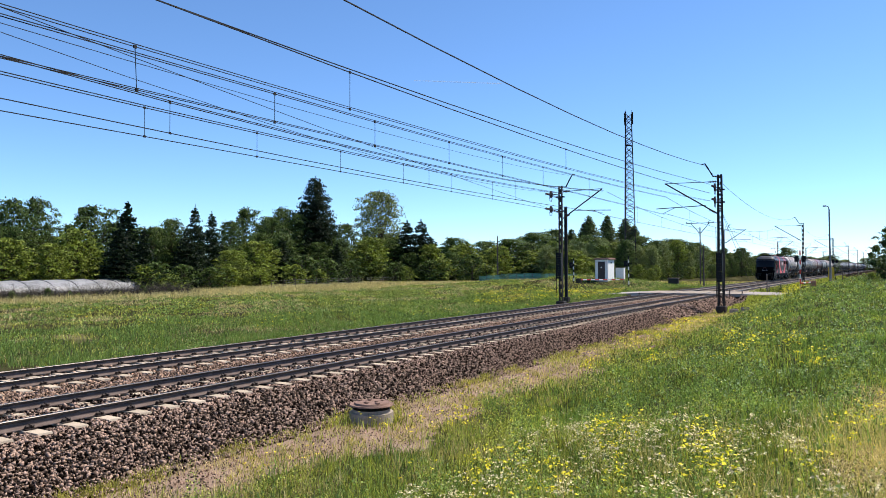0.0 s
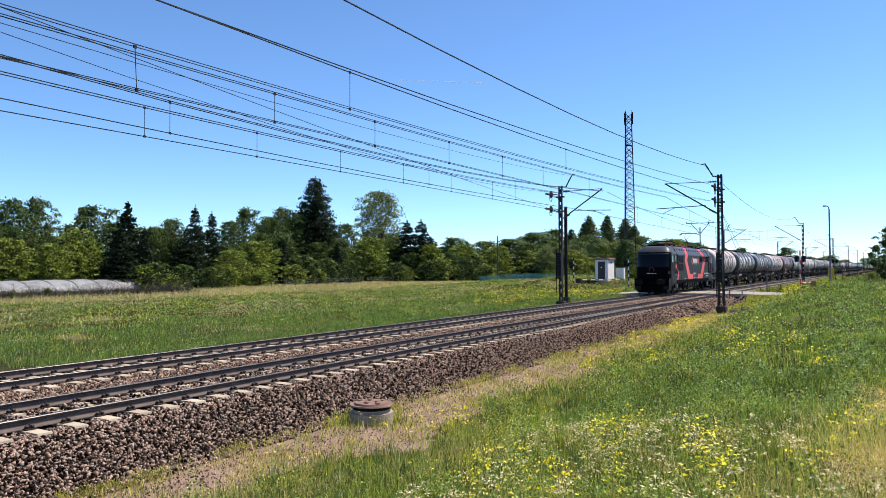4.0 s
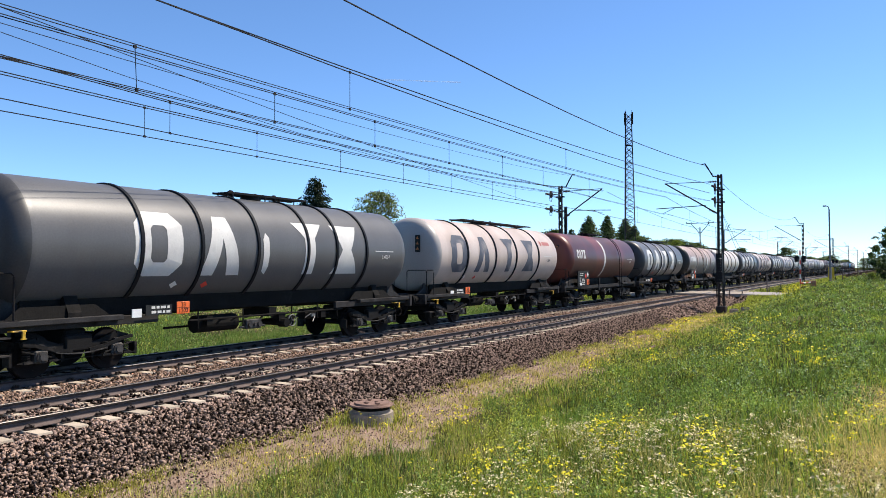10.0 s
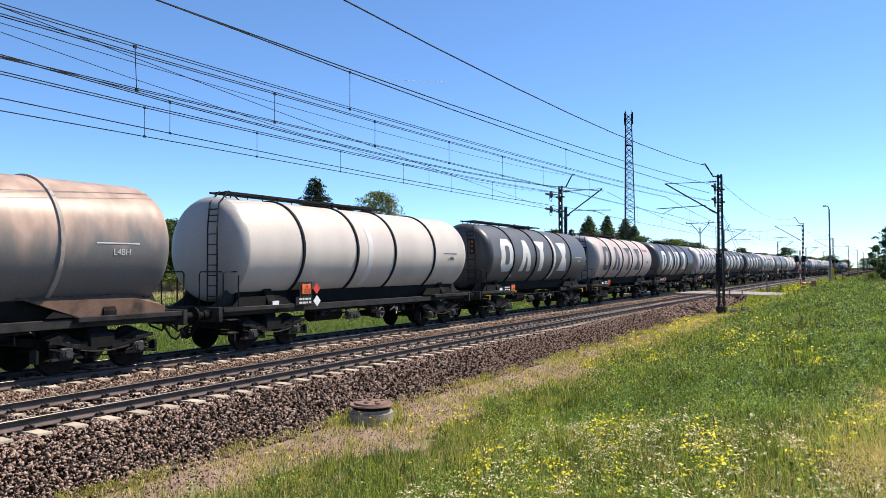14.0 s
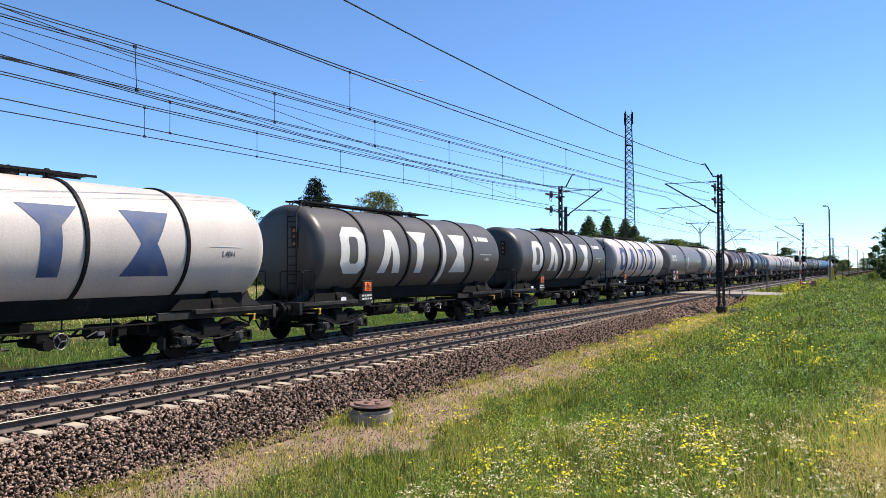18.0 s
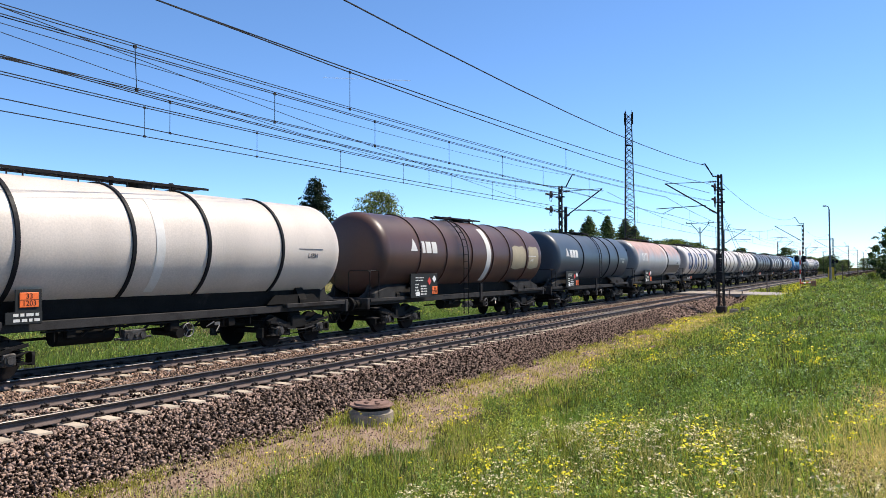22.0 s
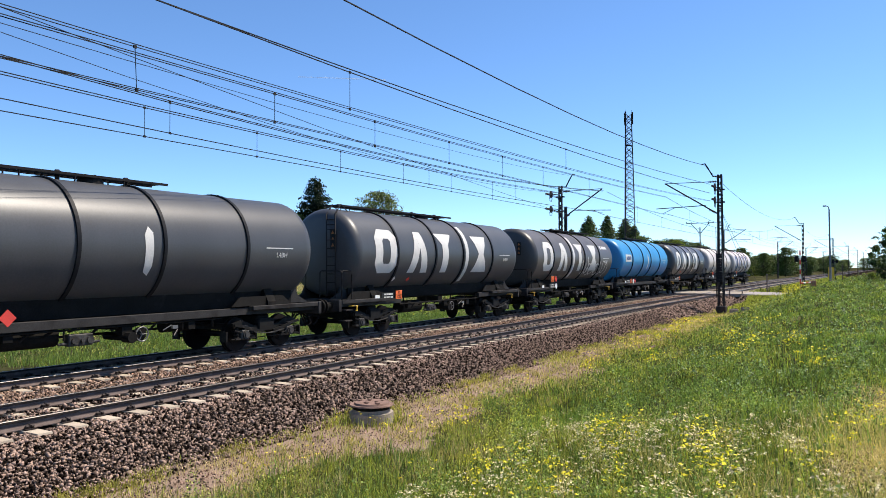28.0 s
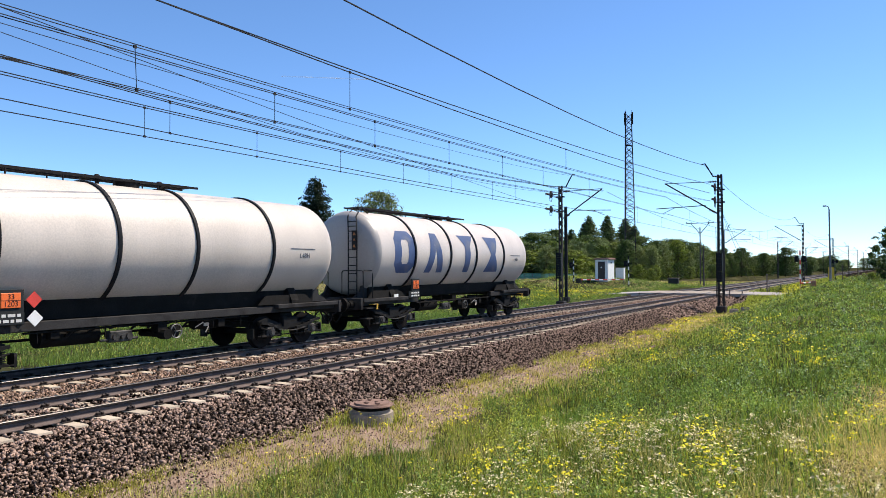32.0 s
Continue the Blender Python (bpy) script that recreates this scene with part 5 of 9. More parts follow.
def side_ladder_mesh():
    """A ladder that follows the round side of the tank, with a hoop."""
    bm = bmesh.new()
    r = TANK_R + 0.16
    for dy in (-0.2, 0.2):
        pts = [(r * math.cos(a), dy, TANK_Z + r * math.sin(a)) for a in np.linspace(math.pi * 0.46, 0.0, 9)] + [(r, dy, 1.0), (r, dy, 0.55)]
        me = bpy.data.meshes.new("tmp")
        h = sweep(pts, 0.022, 6)
        h.to_mesh(me)
        h.free()
        bm.from_mesh(me)
        bpy.data.meshes.remove(me)
    for a in np.linspace(math.pi * 0.44, 0.0, 8):
        tube(bm, (r * math.cos(a), -0.2, TANK_Z + r * math.sin(a)), (r * math.cos(a), 0.2, TANK_Z + r * math.sin(a)), 0.014, 6)
    for z in np.arange(0.75, TANK_Z, 0.28):
        tube(bm, (r, -0.2, z), (r, 0.2, z), 0.014, 6)
    return link_mesh("ladder", bm, M["dark_steel"])


def side_rail_mesh():
    """One hoop of railing at the side of the end platform."""
    h = 0.95
    bm = sweep([(0, 0, 0), (0, 0, h - 0.06), (0, 0.06, h), (0, 0.49, h), (0, 0.55, h - 0.06), (0, 0.55, 0)], 0.02, 6)
    return link_mesh("side_rail", bm, M["dark_steel"])


def end_rail_mesh():
    bm = sweep([(0, 0, 0), (0, 0, 0.89), (0.06, 0, 0.95), (0.84, 0, 0.95), (0.9, 0, 0.89), (0.9, 0, 0)], 0.02, 6)
    return link_mesh("end_rail", bm, M["dark_steel"])


def platform(w, length):
    """The shunter's platform at the front of the frame, with railings and steps."""
    y, z = -length / 2 + 0.75, RAIL_TOP + 1.25
    part("platform", cached("platform", lambda: link_mesh("platform", box(bmesh.new(), -1.25, 1.25, -0.05, 0.65, -0.03, 0), M["dark_steel"])), None, w, at=pose(0, y, z))
    for x in (-1.2, 1.2):
        part("side_rail", cached("side_rail", side_rail_mesh), None, w, at=pose(x, y, z))
        part("end_rail", cached("end_rail", end_rail_mesh), None, w, at=pose(min(x, x - 0.9) if x > 0 else x, y, z))
    for zz in (-0.35, -0.7):
        part("step", cached("step", lambda: link_mesh("step", box(bmesh.new(), 0.98, 1.30, 0.1, 0.45, 0, 0.03), M["mast_steel"])), None, w, at=pose(0, y, z + zz))


def text_mesh(body, size, material):
    cu = bpy.data.curves.new("writing", "FONT")
    cu.body, cu.size, cu.align_x, cu.align_y, cu.extrude = body, size, "CENTER", "CENTER", 0.002
    tmp = bpy.data.objects.new("writing", cu)
    scene.collection.objects.link(tmp)
    me = bpy.data.meshes.new_from_object(tmp)
    bpy.data.objects.remove(tmp)
    me.materials.clear()
    me.materials.append(material)
    return me


TURN_OUT = Euler((math.pi / 2, 0, math.pi / 2)).to_matrix().to_4x4()      # faces the bank, reads along the train


def orange_plate(parent, y, z, x=1.36, label="orange hazard plate with black numbers"):
    b = part("hazard_plate", cached("plate", lambda: link_mesh("hazard_plate", box(bmesh.new(), -0.012, 0.012, -0.2, 0.2, -0.15, 0.15, bevel=0.008), M["orange"])), None, parent, label, at=pose(x, y, z))
    for dz, word in ((0.072, "33"), (-0.072, "1203")):
        part("writing", cached(word, lambda: text_mesh(word, 0.15, M["black"])), None, b, at=Matrix.Translation((0.014, 0, dz)) @ TURN_OUT)
    part("divider", cached("divider", lambda: link_mesh("divider", box(bmesh.new(), 0, 0.014, -0.195, 0.195, -0.006, 0.006), M["black"])), None, b)
    return b


def diamond(parent, y, z, colour, x=1.36, s=0.17):
    part("danger_label", cached(("diamond", colour, s), lambda: link_mesh("danger_label", box(bmesh.new(), -0.01, 0.01, -s, s, -s, s, Euler((math.pi / 4, 0, 0)).to_matrix().to_4x4()), M[colour])), None, parent,
         colour + " diamond-shaped danger label", at=pose(x, y, z))


def bars(parent, y, z, rows, w, material, x, h=0.05, gap=0.09):
    """Writing that cannot be read: plain bars."""
    bm = bmesh.new()
    r = random.Random(int(abs(y * 100)) + rows)
    for i in range(rows):
        u = -w / 2
        while u < w / 2 - 0.05:
            l = r.uniform(0.06, 0.2)
            box(bm, 0, 0.004, u, min(u + l, w / 2), -i * gap - h / 2, -i * gap + h / 2)
            u += l + 0.04
    part("writing", bm, material, parent, at=pose(x, y, z))


def panel(parent, y, z, w=1.45, h=0.85, x=1.40):
    """The dark board with the wagon's data, labels and plate."""
    b = part("data_board", cached(("board", w, h), lambda: link_mesh("data_board", box(bmesh.new(), -0.02, 0.02, -w / 2, w / 2, -h / 2, h / 2, bevel=0.01), M["board"])), None, parent, "dark data board with white writing", at=pose(x, y, z))
    bars(b, -0.35, 0.3, 2, 0.6, P["letter_white"], 0.021, 0.04, 0.1)
    bars(b, -0.05, -0.02, 4, 0.45, P["letter_white"], 0.021, 0.05, 0.1)
    bars(b, -0.55, 0.05, 4, 0.25, P["letter_white"], 0.021, 0.05, 0.11)
    part("document_holder", box(bmesh.new(), 0.02, 0.035, -0.62, -0.38, -0.38, -0.22), M["white"], b)
    return b


M["board"] = mat("dark_board", (0.030, 0.032, 0.032), 0.65, 0, 0.25, 3, 30, 0.05, spec=0.06)


def stretched(extra, rear, z):
    """A longer wagon: grown towards its front, its rear end at y = rear kept."""
    return Matrix.Translation((0, rear, z)) @ Matrix.Diagonal((1, 1 + extra / (2 * rear), 1, 1)) @ Matrix.Translation((0, -rear, 0))


PALE_TANKS = ("white", "dirty_white", "cool_white", "faded")
M["faded_sign"] = mat("faded_orange_sign", (0.42, 0.16, 0.05), 0.6, 0, 0.25, 5, 30, 0.0)


def code_mesh(material):
    """The tank code, laid onto the side of the tank."""
    me = text_mesh("L4BH", 0.20, material)
    for v in me.vertices:
        a = -0.12 + v.co.y / TANK_R
        v.co = Vector(((TANK_R + 0.008 + v.co.z) * math.cos(a), v.co.x, (TANK_R + 0.008 + v.co.z) * math.sin(a)))
    return me


def handwheel_mesh():
    bm = sweep([(0, 0.17 * math.cos(a), 0.17 * math.sin(a)) for a in np.linspace(0, math.tau, 17)], 0.016, 6)
    for k in range(3):
        a = k * math.tau / 3
        tube(bm, (0, 0, 0), (0, 0.17 * math.cos(a), 0.17 * math.sin(a)), 0.011, 5)
    tube(bm, (-0.2, 0, 0), (0.03, 0, 0), 0.02, 8)
    return link_mesh("handwheel", bm, M["bright_steel"])


def lever_mesh():
    bm = tube(bmesh.new(), (0, 0, 0), (0.05, 0.22, 0.12), 0.014, 6)
    tube(bm, (0, 0.45, 0), (0.05, 0.30, -0.14), 0.014, 6)
    box(bm, 0.0, 0.05, 0.26, 0.42, 0.02, 0.10)
    return link_mesh("lever", bm, M["bright_steel"])


def valve_box_mesh():
    bm = box(bmesh.new(), -0.10, 0.08, -0.30, 0.30, -0.12, 0.14, bevel=0.02)
    for y, r in ((-0.18, 0.07), (0.02, 0.05), (0.2, 0.08)):
        tube(bm, (0.07, y, 0.0), (0.13, y, 0.0), r, 10)
    tube(bm, (0.0, -0.5, -0.06), (0.0, 0.5, -0.06), 0.03, 8)
    return link_mesh("valve_box", bm, M["axle_box"])


def hose_mesh():
    return link_mesh("air_hose", sweep([(0, 0, 0), (0.02, 0.10, -0.16), (0.02, 0.24, -0.34), (0.0, 0.40, -0.40), (0.0, 0.54, -0.30), (0, 0.60, -0.12)], 0.026, 6), M["wheel"])


def flag_mesh():
    bm = box(bmesh.new(), -0.16, 0.02, -0.24, 0.06, 0.0, 0.03, bevel=0.006)
    box(bm, -0.02, 0.02, -0.035, 0.035, -0.14, 0.0, bevel=0.006)
    box(bm, -0.02, 0.02, -0.06, 0.06, -0.16, -0.13, bevel=0.006)
    return link_mesh("warning_flag", bm, M["yellow_paint"])


M["rusty_frame"] = mat("rusty_brown_frame_paint", (0.16, 0.10, 0.072), 0.75, 0, 0.4, 3, 30, 0.15, stain=(0.06, 0.045, 0.038), stain_at=0.54, spec=0.1)


def shoulder_mesh(s, material):
    """The folded plate that carries one end of a smooth tank: a sloping top and an upright face."""
    z = RAIL_TOP
    rows = []
    bm = bmesh.new()
    for x, pts in ((0.80, ((2.7, 1.80), (5.7, 1.78), (6.55, 1.42), (6.55, 1.22), (4.3, 1.22))), (1.10, ((3.1, 1.62), (5.7, 1.60), (6.55, 1.38), (6.55, 1.22), (4.3, 1.22)))):
        rows.append([bm.verts.new((x, s * y, z + h)) for y, h in pts])
    n = len(rows[0])
    bm.faces.new(rows[1])
    bm.faces.new(rows[0][::-1])
    for k in range(n):
        bm.faces.new((rows[0][k], rows[0][(k + 1) % n], rows[1][(k + 1) % n], rows[1][k]))
    bmesh.ops.recalc_face_normals(bm, faces=bm.faces)
    return link_mesh("shoulder_plate", bm, material)


def tank_wagon(colour, style="rings", marks="", band=False, ladder="end", rings=(-4.0, -1.3, 0.95, 3.7), walk_way=(-6.0, 2.0), label="", logo="", plate=-3.6, ring_colour=None, smear="", length=WAGON, extras="", extra=0.0, spacing=None):
    """A four-axle tank wagon; its front buffers point to -y. The origin lies at the track's centre under its middle."""
    w = thing("tank_wagon", label, "tank wagon", group="wagons of the train")
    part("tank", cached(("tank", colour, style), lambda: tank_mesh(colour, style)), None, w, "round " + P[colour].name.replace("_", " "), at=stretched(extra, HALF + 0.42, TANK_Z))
    for y in rings:
        part("ring", cached(("ring", ring_colour), lambda: ring_mesh(M["black"] if ring_colour is None else P[ring_colour])), None, w, at=pose(0, y, TANK_Z))
    add_underframe(w, not marks, colour == "white", extra)
    part("brake_gear", cached("gear", gear_mesh), None, w)
    for y in (-5.0 - extra, 5.0):
        part("saddle", cached("saddle", saddle_mesh), None, w, at=pose(0, y, 0))
    for x in (-0.76, 0.76):
        part("end_stay", cached("gusset", gusset_mesh), None, w, at=pose(x, 6.45, 0))
        part("end_stay", cached("gusset", gusset_mesh), None, w, at=pose(x, -6.45 - extra, 0, 0, 0, 180))
    for y in (-4.85 - extra, 4.85):
        bogie(w, y)
    for s in (-1, 1):
        reach = length / 2 - 0.62 + (extra if s < 0 else 0)
        for x in (-0.875, 0.875):
            part("buffer", cached("buffer", buffer_mesh), None, w, at=pose(x, s * reach, RAIL_TOP + 1.06, 0, 0, 0 if s > 0 else 180))
        part("coupler", cached("coupler", coupler_mesh), None, w, at=pose(0, s * reach, RAIL_TOP + 1.0, 0, 0, 0 if s > 0 else 180))
    part("catwalk", cached(("walk", walk_way, "rail" in extras), lambda: grille_mesh(*walk_way, rail="rail" in extras)), None, w)
    part("manhole_lid", cached("dome", dome_mesh), None, w, at=pose(0, 0, TANK_Z + TANK_R))
    for y in (-0.9, 0.9):
        part("valve", cached("valve", valve_mesh), None, w, at=pose(0.1, y, TANK_Z + TANK_R))
    if style == "plain" or "board" in extras:
        for s in (-1, 1):
            part("shoulder_plate", cached(("shoulder", s, colour == "rusty"), lambda: shoulder_mesh(s, M["rusty_frame"] if colour in ("rusty", "blue_grey") else M["stay"])), None, w, "sloping shoulder plate under the tank", at=pose(0, -extra if s < 0 else 0, 0))
        part("band_bracket", cached("band_bracket", lambda: link_mesh("band_bracket", box(bmesh.new(), 1.02, 1.12, -0.10, 0.10, RAIL_TOP + 0.85, RAIL_TOP + 1.62, bevel=0.01), M["stay"])), None, w, at=pose(0, band if band and band is not True else 0.6, 0))
    if ladder == "end":
        part("ladder", cached("end_ladder", end_ladder_mesh), None, w, at=pose(0, -extra, 0))
    elif ladder is not None:
        part("ladder", cached("side_ladder", side_ladder_mesh), None, w, at=pose(0, ladder, 0))
    platform(w, length + 2 * extra)
    part("handwheel", cached("handwheel", handwheel_mesh), None, w, "pale brake handwheel", at=pose(1.10, 0.62, RAIL_TOP + 0.74))
    part("lever", cached("lever", lever_mesh), None, w, at=pose(1.06, 1.25, RAIL_TOP + 0.78))
    part("valve_box", cached("valve_box", valve_box_mesh), None, w, "dark valve box with bright fittings", at=pose(0.95, -0.9, RAIL_TOP + 0.72))
    for s in (-1, 1):
        reach = length / 2 - 0.62 + (extra if s < 0 else 0)
        part("air_hose", cached("hose", hose_mesh), None, w, "black air hose", at=pose(0.45, s * reach, RAIL_TOP + 0.86, 0, 0, 0 if s > 0 else 180))
        if marks or "rail" in extras:
            part("warning_flag", cached("flag", flag_mesh), None, w, "yellow painted anchor plate", at=pose(1.27, s * (reach - 0.85), RAIL_TOP + 1.02))
    if marks or style == "plain":
        hp = part("warning_plate", cached("warning_plate", lambda: link_mesh("warning_plate", box(bmesh.new(), -0.11, 0.11, -0.012, 0.012, -0.34, 0.34, bevel=0.004), M["board"])), None, w, "dark plate with three orange warning signs", at=pose(0.62, -HALF - 0.415 - extra, TANK_Z + 0.42))
        for k in range(3):
            part("warning_sign", cached("warning_sign", lambda: link_mesh("warning_sign", tube(bmesh.new(), (0, 0.004, 0), (0, -0.004, 0), 0.075, 3), M["faded_sign"])), None, hp, at=pose(0, -0.016, 0.21 - 0.21 * k))
    part("writing", cached(("code", colour in PALE_TANKS), lambda: code_mesh(P["letter_dark"] if colour in PALE_TANKS else P["letter_white"])), None, w, at=Matrix.Translation((0, 5.05, TANK_Z)))
    if marks:
        c = {"w": "letter_white", "d": "letter_dark", "b": "letter_blue"}[marks[0]]
        for i, y in enumerate(spacing or (-4.7, -2.5, -0.55 if band is True else 0.15, 2.55)):
            part("mark", cached(("mark", i, c), lambda: mark_mesh(i, 1.38, 1.60, c)), None, w, "faded painted mark", at=pose(0, y, TANK_Z))
    if band:
        y = 1.28 if band is True else band
        part("band", cached(("band", "patch" in extras), lambda: patch_mesh("band", 0.42 if "patch" in extras else 0.26, 2.6, P["letter_white"], 0.05)), None, w, "white painted band round the tank", at=pose(0, y, TANK_Z))
    if logo:
        q = P["logo_red"] if logo == "red" else P["letter_white"]
        part("logo", cached(("logo", logo), lambda: patch_mesh("logo", 0.95, 0.20, q, 0.72)), None, w, at=pose(0, 4.95, TANK_Z))
        part("logo_disc", cached(("disc", logo), lambda: patch_mesh("logo_disc", 0, 0, q, 0.72, outline=[(0.13 * math.cos(a), 0.15 * math.sin(a)) for a in np.linspace(0, math.tau, 12, endpoint=False)])), None, w, at=pose(0, 4.25, TANK_Z))
    if "small" in extras or "name" in extras:
        y0 = -4.3 - 1.7 * extra if "skirt" in extras else -5.5 if "small" in extras and style == "plain" else -4.75 - 0.45 * extra if "name" in extras else -4.3
        wd = 1.6 if "skirt" in extras else 1.45 if "small" in extras else 1.3
        for k in range(3 if "name" in extras else 4):
            part("mark", cached(("block", wd), lambda: patch_mesh("mark", wd / 3.6, 0.34 * wd, P["letter_white"], 0.24)) if "name" in extras else cached(("small", k, wd), lambda: mark_mesh(k, wd / 4.3, 0.35 * wd, "letter_white", 0.24)), None, w, at=pose(0, y0 + k * wd / (2.9 if "name" in extras else 3.9), TANK_Z))
        if "name" in extras:
            part("mark", cached("tri", lambda: patch_mesh("mark", 0, 0, P["letter_white"], 0.30, outline=[(-0.24, -0.22), (0.24, -0.22), (0.0, 0.26)])), None, w, at=pose(0, y0 - 0.6, TANK_Z))
    if style == "plain" or "board" in extras:
        b = panel(w, -4.45 - 0.5 * extra * (style != "plain"), RAIL_TOP + 1.62, 1.95, 0.90)
        orange_plate(b, 0.74, -0.20, 0.03)
        diamond(b, 0.70, 0.24, "white", 0.03, 0.10)
        diamond(b, 0.34, 0.16, "red", 0.03, 0.10)
    elif plate is not None:
        high = "high" in extras
        orange_plate(w, plate, RAIL_TOP + (1.66 if high else 1.32), 1.24)
        if high:
            part("plate_board", cached("plate_board", lambda: link_mesh("plate_board", box(bmesh.new(), -0.01, 0.01, -0.28, 0.28, -0.42, 0.30, bevel=0.008), M["board"])), None, w, at=pose(1.215, plate, RAIL_TOP + 1.58))
            if "labels" in extras:
                diamond(w, plate + 0.48, RAIL_TOP + 1.66, "red", 1.24, 0.12)
                diamond(w, plate + 0.50, RAIL_TOP + 1.28, "white", 1.24, 0.12)
        elif "labels" in extras:
            diamond(w, plate + 0.52, RAIL_TOP + 1.30, "white", 1.24, 0.125)
            diamond(w, plate + 0.95, RAIL_TOP + 1.31, "red", 1.24, 0.125)
        else:
            for dy, colour, zz in ((-0.25, "white", -1.02), (0.75, "red", -1.05)):
                part("danger_label", cached(("tank diamond", colour), lambda: patch_mesh("danger_label", 0, 0, M[colour], zz, outline=[(-0.12, 0), (0, -0.12), (0.12, 0), (0, 0.12)])), None, w, colour + " diamond-shaped danger label", at=pose(0, plate + dy, TANK_Z))
        b = part("data_board", cached("plate2", lambda: link_mesh("data_board", box(bmesh.new(), -0.012, 0.012, -0.38, 0.38, -0.12, 0.12), M["board"])), None, w, "small dark data board with writing", at=pose(1.23, plate - (0.1 if high else 0.72), RAIL_TOP + 1.30))
        bars(b, 0.05, 0.06, 2, 0.55, P["letter_white"], 0.013, 0.06, 0.11)
        part("sticker", cached("sticker", lambda: link_mesh("sticker", box(bmesh.new(), -0.012, 0.012, -0.13, 0.13, -0.1, 0.1), M["white"])), None, w, "white paper sticker", at=pose(1.235, plate - 1.35, RAIL_TOP + 1.25))
    # data stencils near the rear end
    q = P["letter_white"] if colour not in ("white", "dirty_white", "cool_white") else P["letter_dark"]
    part("stencil", cached(("stencil2", q.name), lambda: patch_mesh("stencil", 1.1, 0.03, q, 0.02)), None, w, at=pose(0, 4.95, TANK_Z))
    if "remnant" in extras:
        part("paint_patch", cached("remnant", lambda: patch_mesh("paint_patch", 0, 0, P["letter_white"], -0.15, outline=[(-0.08, -0.5), (0.06, -0.6), (0.13, -0.35), (0.12, 0.45), (0.0, 0.6), (-0.12, 0.4)])), None, w, "pale remnant of a painted band", at=pose(0, -0.9 if marks else 0.15 if "plaque" in extras else 0.5, TANK_Z))
    if "patch" in extras:
        for y, u in ((3.45, 0.78), (5.2, 0.62)):
            edge = [(-u, -0.62), (-0.3 * u, -0.70), (u, -0.60), (u, 0.30), (0.7 * u, 0.46), (0.1 * u, 0.42), (-0.5 * u, 0.47), (-0.92 * u, 0.38)]
            part("paint_patch", patch_mesh("paint_patch", 0, 0, P["tan"], 0.05, outline=edge), None, w, "pale tan repainted patch", at=pose(0, y, TANK_Z))
    if "skirt" in extras:
        part("dark_panel", cached("skirt", lambda: patch_mesh("dark_panel", 4.2, 0.75, P["dark"], -0.70)), None, w, "dark painted panel low on the tank", at=pose(0, 3.9, TANK_Z))
    if "plaque" in extras:
        part("plaque", cached("plaque", lambda: patch_mesh("plaque", 1.36, 0.50, P["letter_white"], 0.10)), None, w, "white name plaque", at=pose(0, -4.98, TANK_Z))
        for k in range(4):
            part("mark", cached("plaque_mark", lambda: patch_mesh("mark", 0.22, 0.24, P["letter_blue"], 0.10, TANK_R + 0.016)), None, w, at=pose(0, -5.41 + k * 0.287, TANK_Z))
    if smear:
        scrawl(w, smear)
    return w


def blob(w, h, lobes, turn, grow=0.0):
    """A rounded bubble shape in (u, v), its edge pushed out by grow."""
    pts = []
    for k in range(26):
        a = k * math.tau / 26
        q = 1 + 0.16 * math.sin(lobes * a + turn)
        pts.append(((w / 2 * q + grow) * math.cos(a) + 0.12 * h * math.sin(a), (h / 2 * q + grow) * math.sin(a)))
    return pts


def scrawl(w, kind):
    """Spray paint along the lower rear of the tank: outlined bubble shapes, or thin loops and hooks."""
    r = random.Random(5 if kind == "s" else 8)
    if kind == "s":
        y = 1.95
        for k, fill in enumerate(("spray_grey", "spray_grey", "spray_red", "spray_red", "spray_black", "spray_grey", "spray_black")):
            wd, h, v = r.uniform(0.62, 0.84), r.uniform(0.62, 0.92), -0.66 + 0.10 * math.sin(k * 2.4)
            lobes, turn = r.choice((2, 3)), r.uniform(0, 6)
            for material, grow, lift in ((P["letter_white"], 0.0, 0.012), (P["spray_black"], -0.020, 0.015), (P[fill], -0.085, 0.018)):
                part("graffiti", patch_mesh("graffiti", 0, 0, material, v, TANK_R + lift + 0.001 * (k % 2) * 9, blob(wd, h, lobes, turn, grow)), None, w, "outlined bubble of spray paint", at=pose(0, y, TANK_Z))
            bm = bmesh.new()
            stroke(bm, [(wd * 0.24 * math.cos(2.2 + i * 0.55), h * 0.22 * math.sin(2.2 + i * 0.55)) for i in range(7)], 0.035, 0, v)
            part("graffiti", wrap(bm, TANK_R + 0.031), P["letter_white"], w, "pale spray-painted curl", at=pose(0, y, TANK_Z))
            y += wd * 0.72
        return
    y, k = 1.0, 0
    while y < 5.2:
        wd, h = r.uniform(0.45, 0.8), r.uniform(0.6, 0.95)
        a0, turn = r.uniform(0, 6), r.choice((-1, 1)) * r.uniform(4.2, 6.0)
        pts = [(wd / 2 * math.cos(a0 + turn * i / 13) * (1 + 0.15 * math.sin(i)), h / 2 * math.sin(a0 + turn * i / 13)) for i in range(14)]
        pts += [(pts[-1][0] + r.uniform(-0.25, 0.25), pts[-1][1] + r.uniform(-0.25, 0.25))]
        bm = bmesh.new()
        stroke(bm, pts, 0.075, 0, -0.62 + 0.1 * math.sin(k * 2.1))
        part("graffiti", wrap(bm, TANK_R + 0.012), P["letter_white"], w, "spray-painted scrawl", at=pose(0, y, TANK_Z))
        y += wd * 0.85
        k += 1


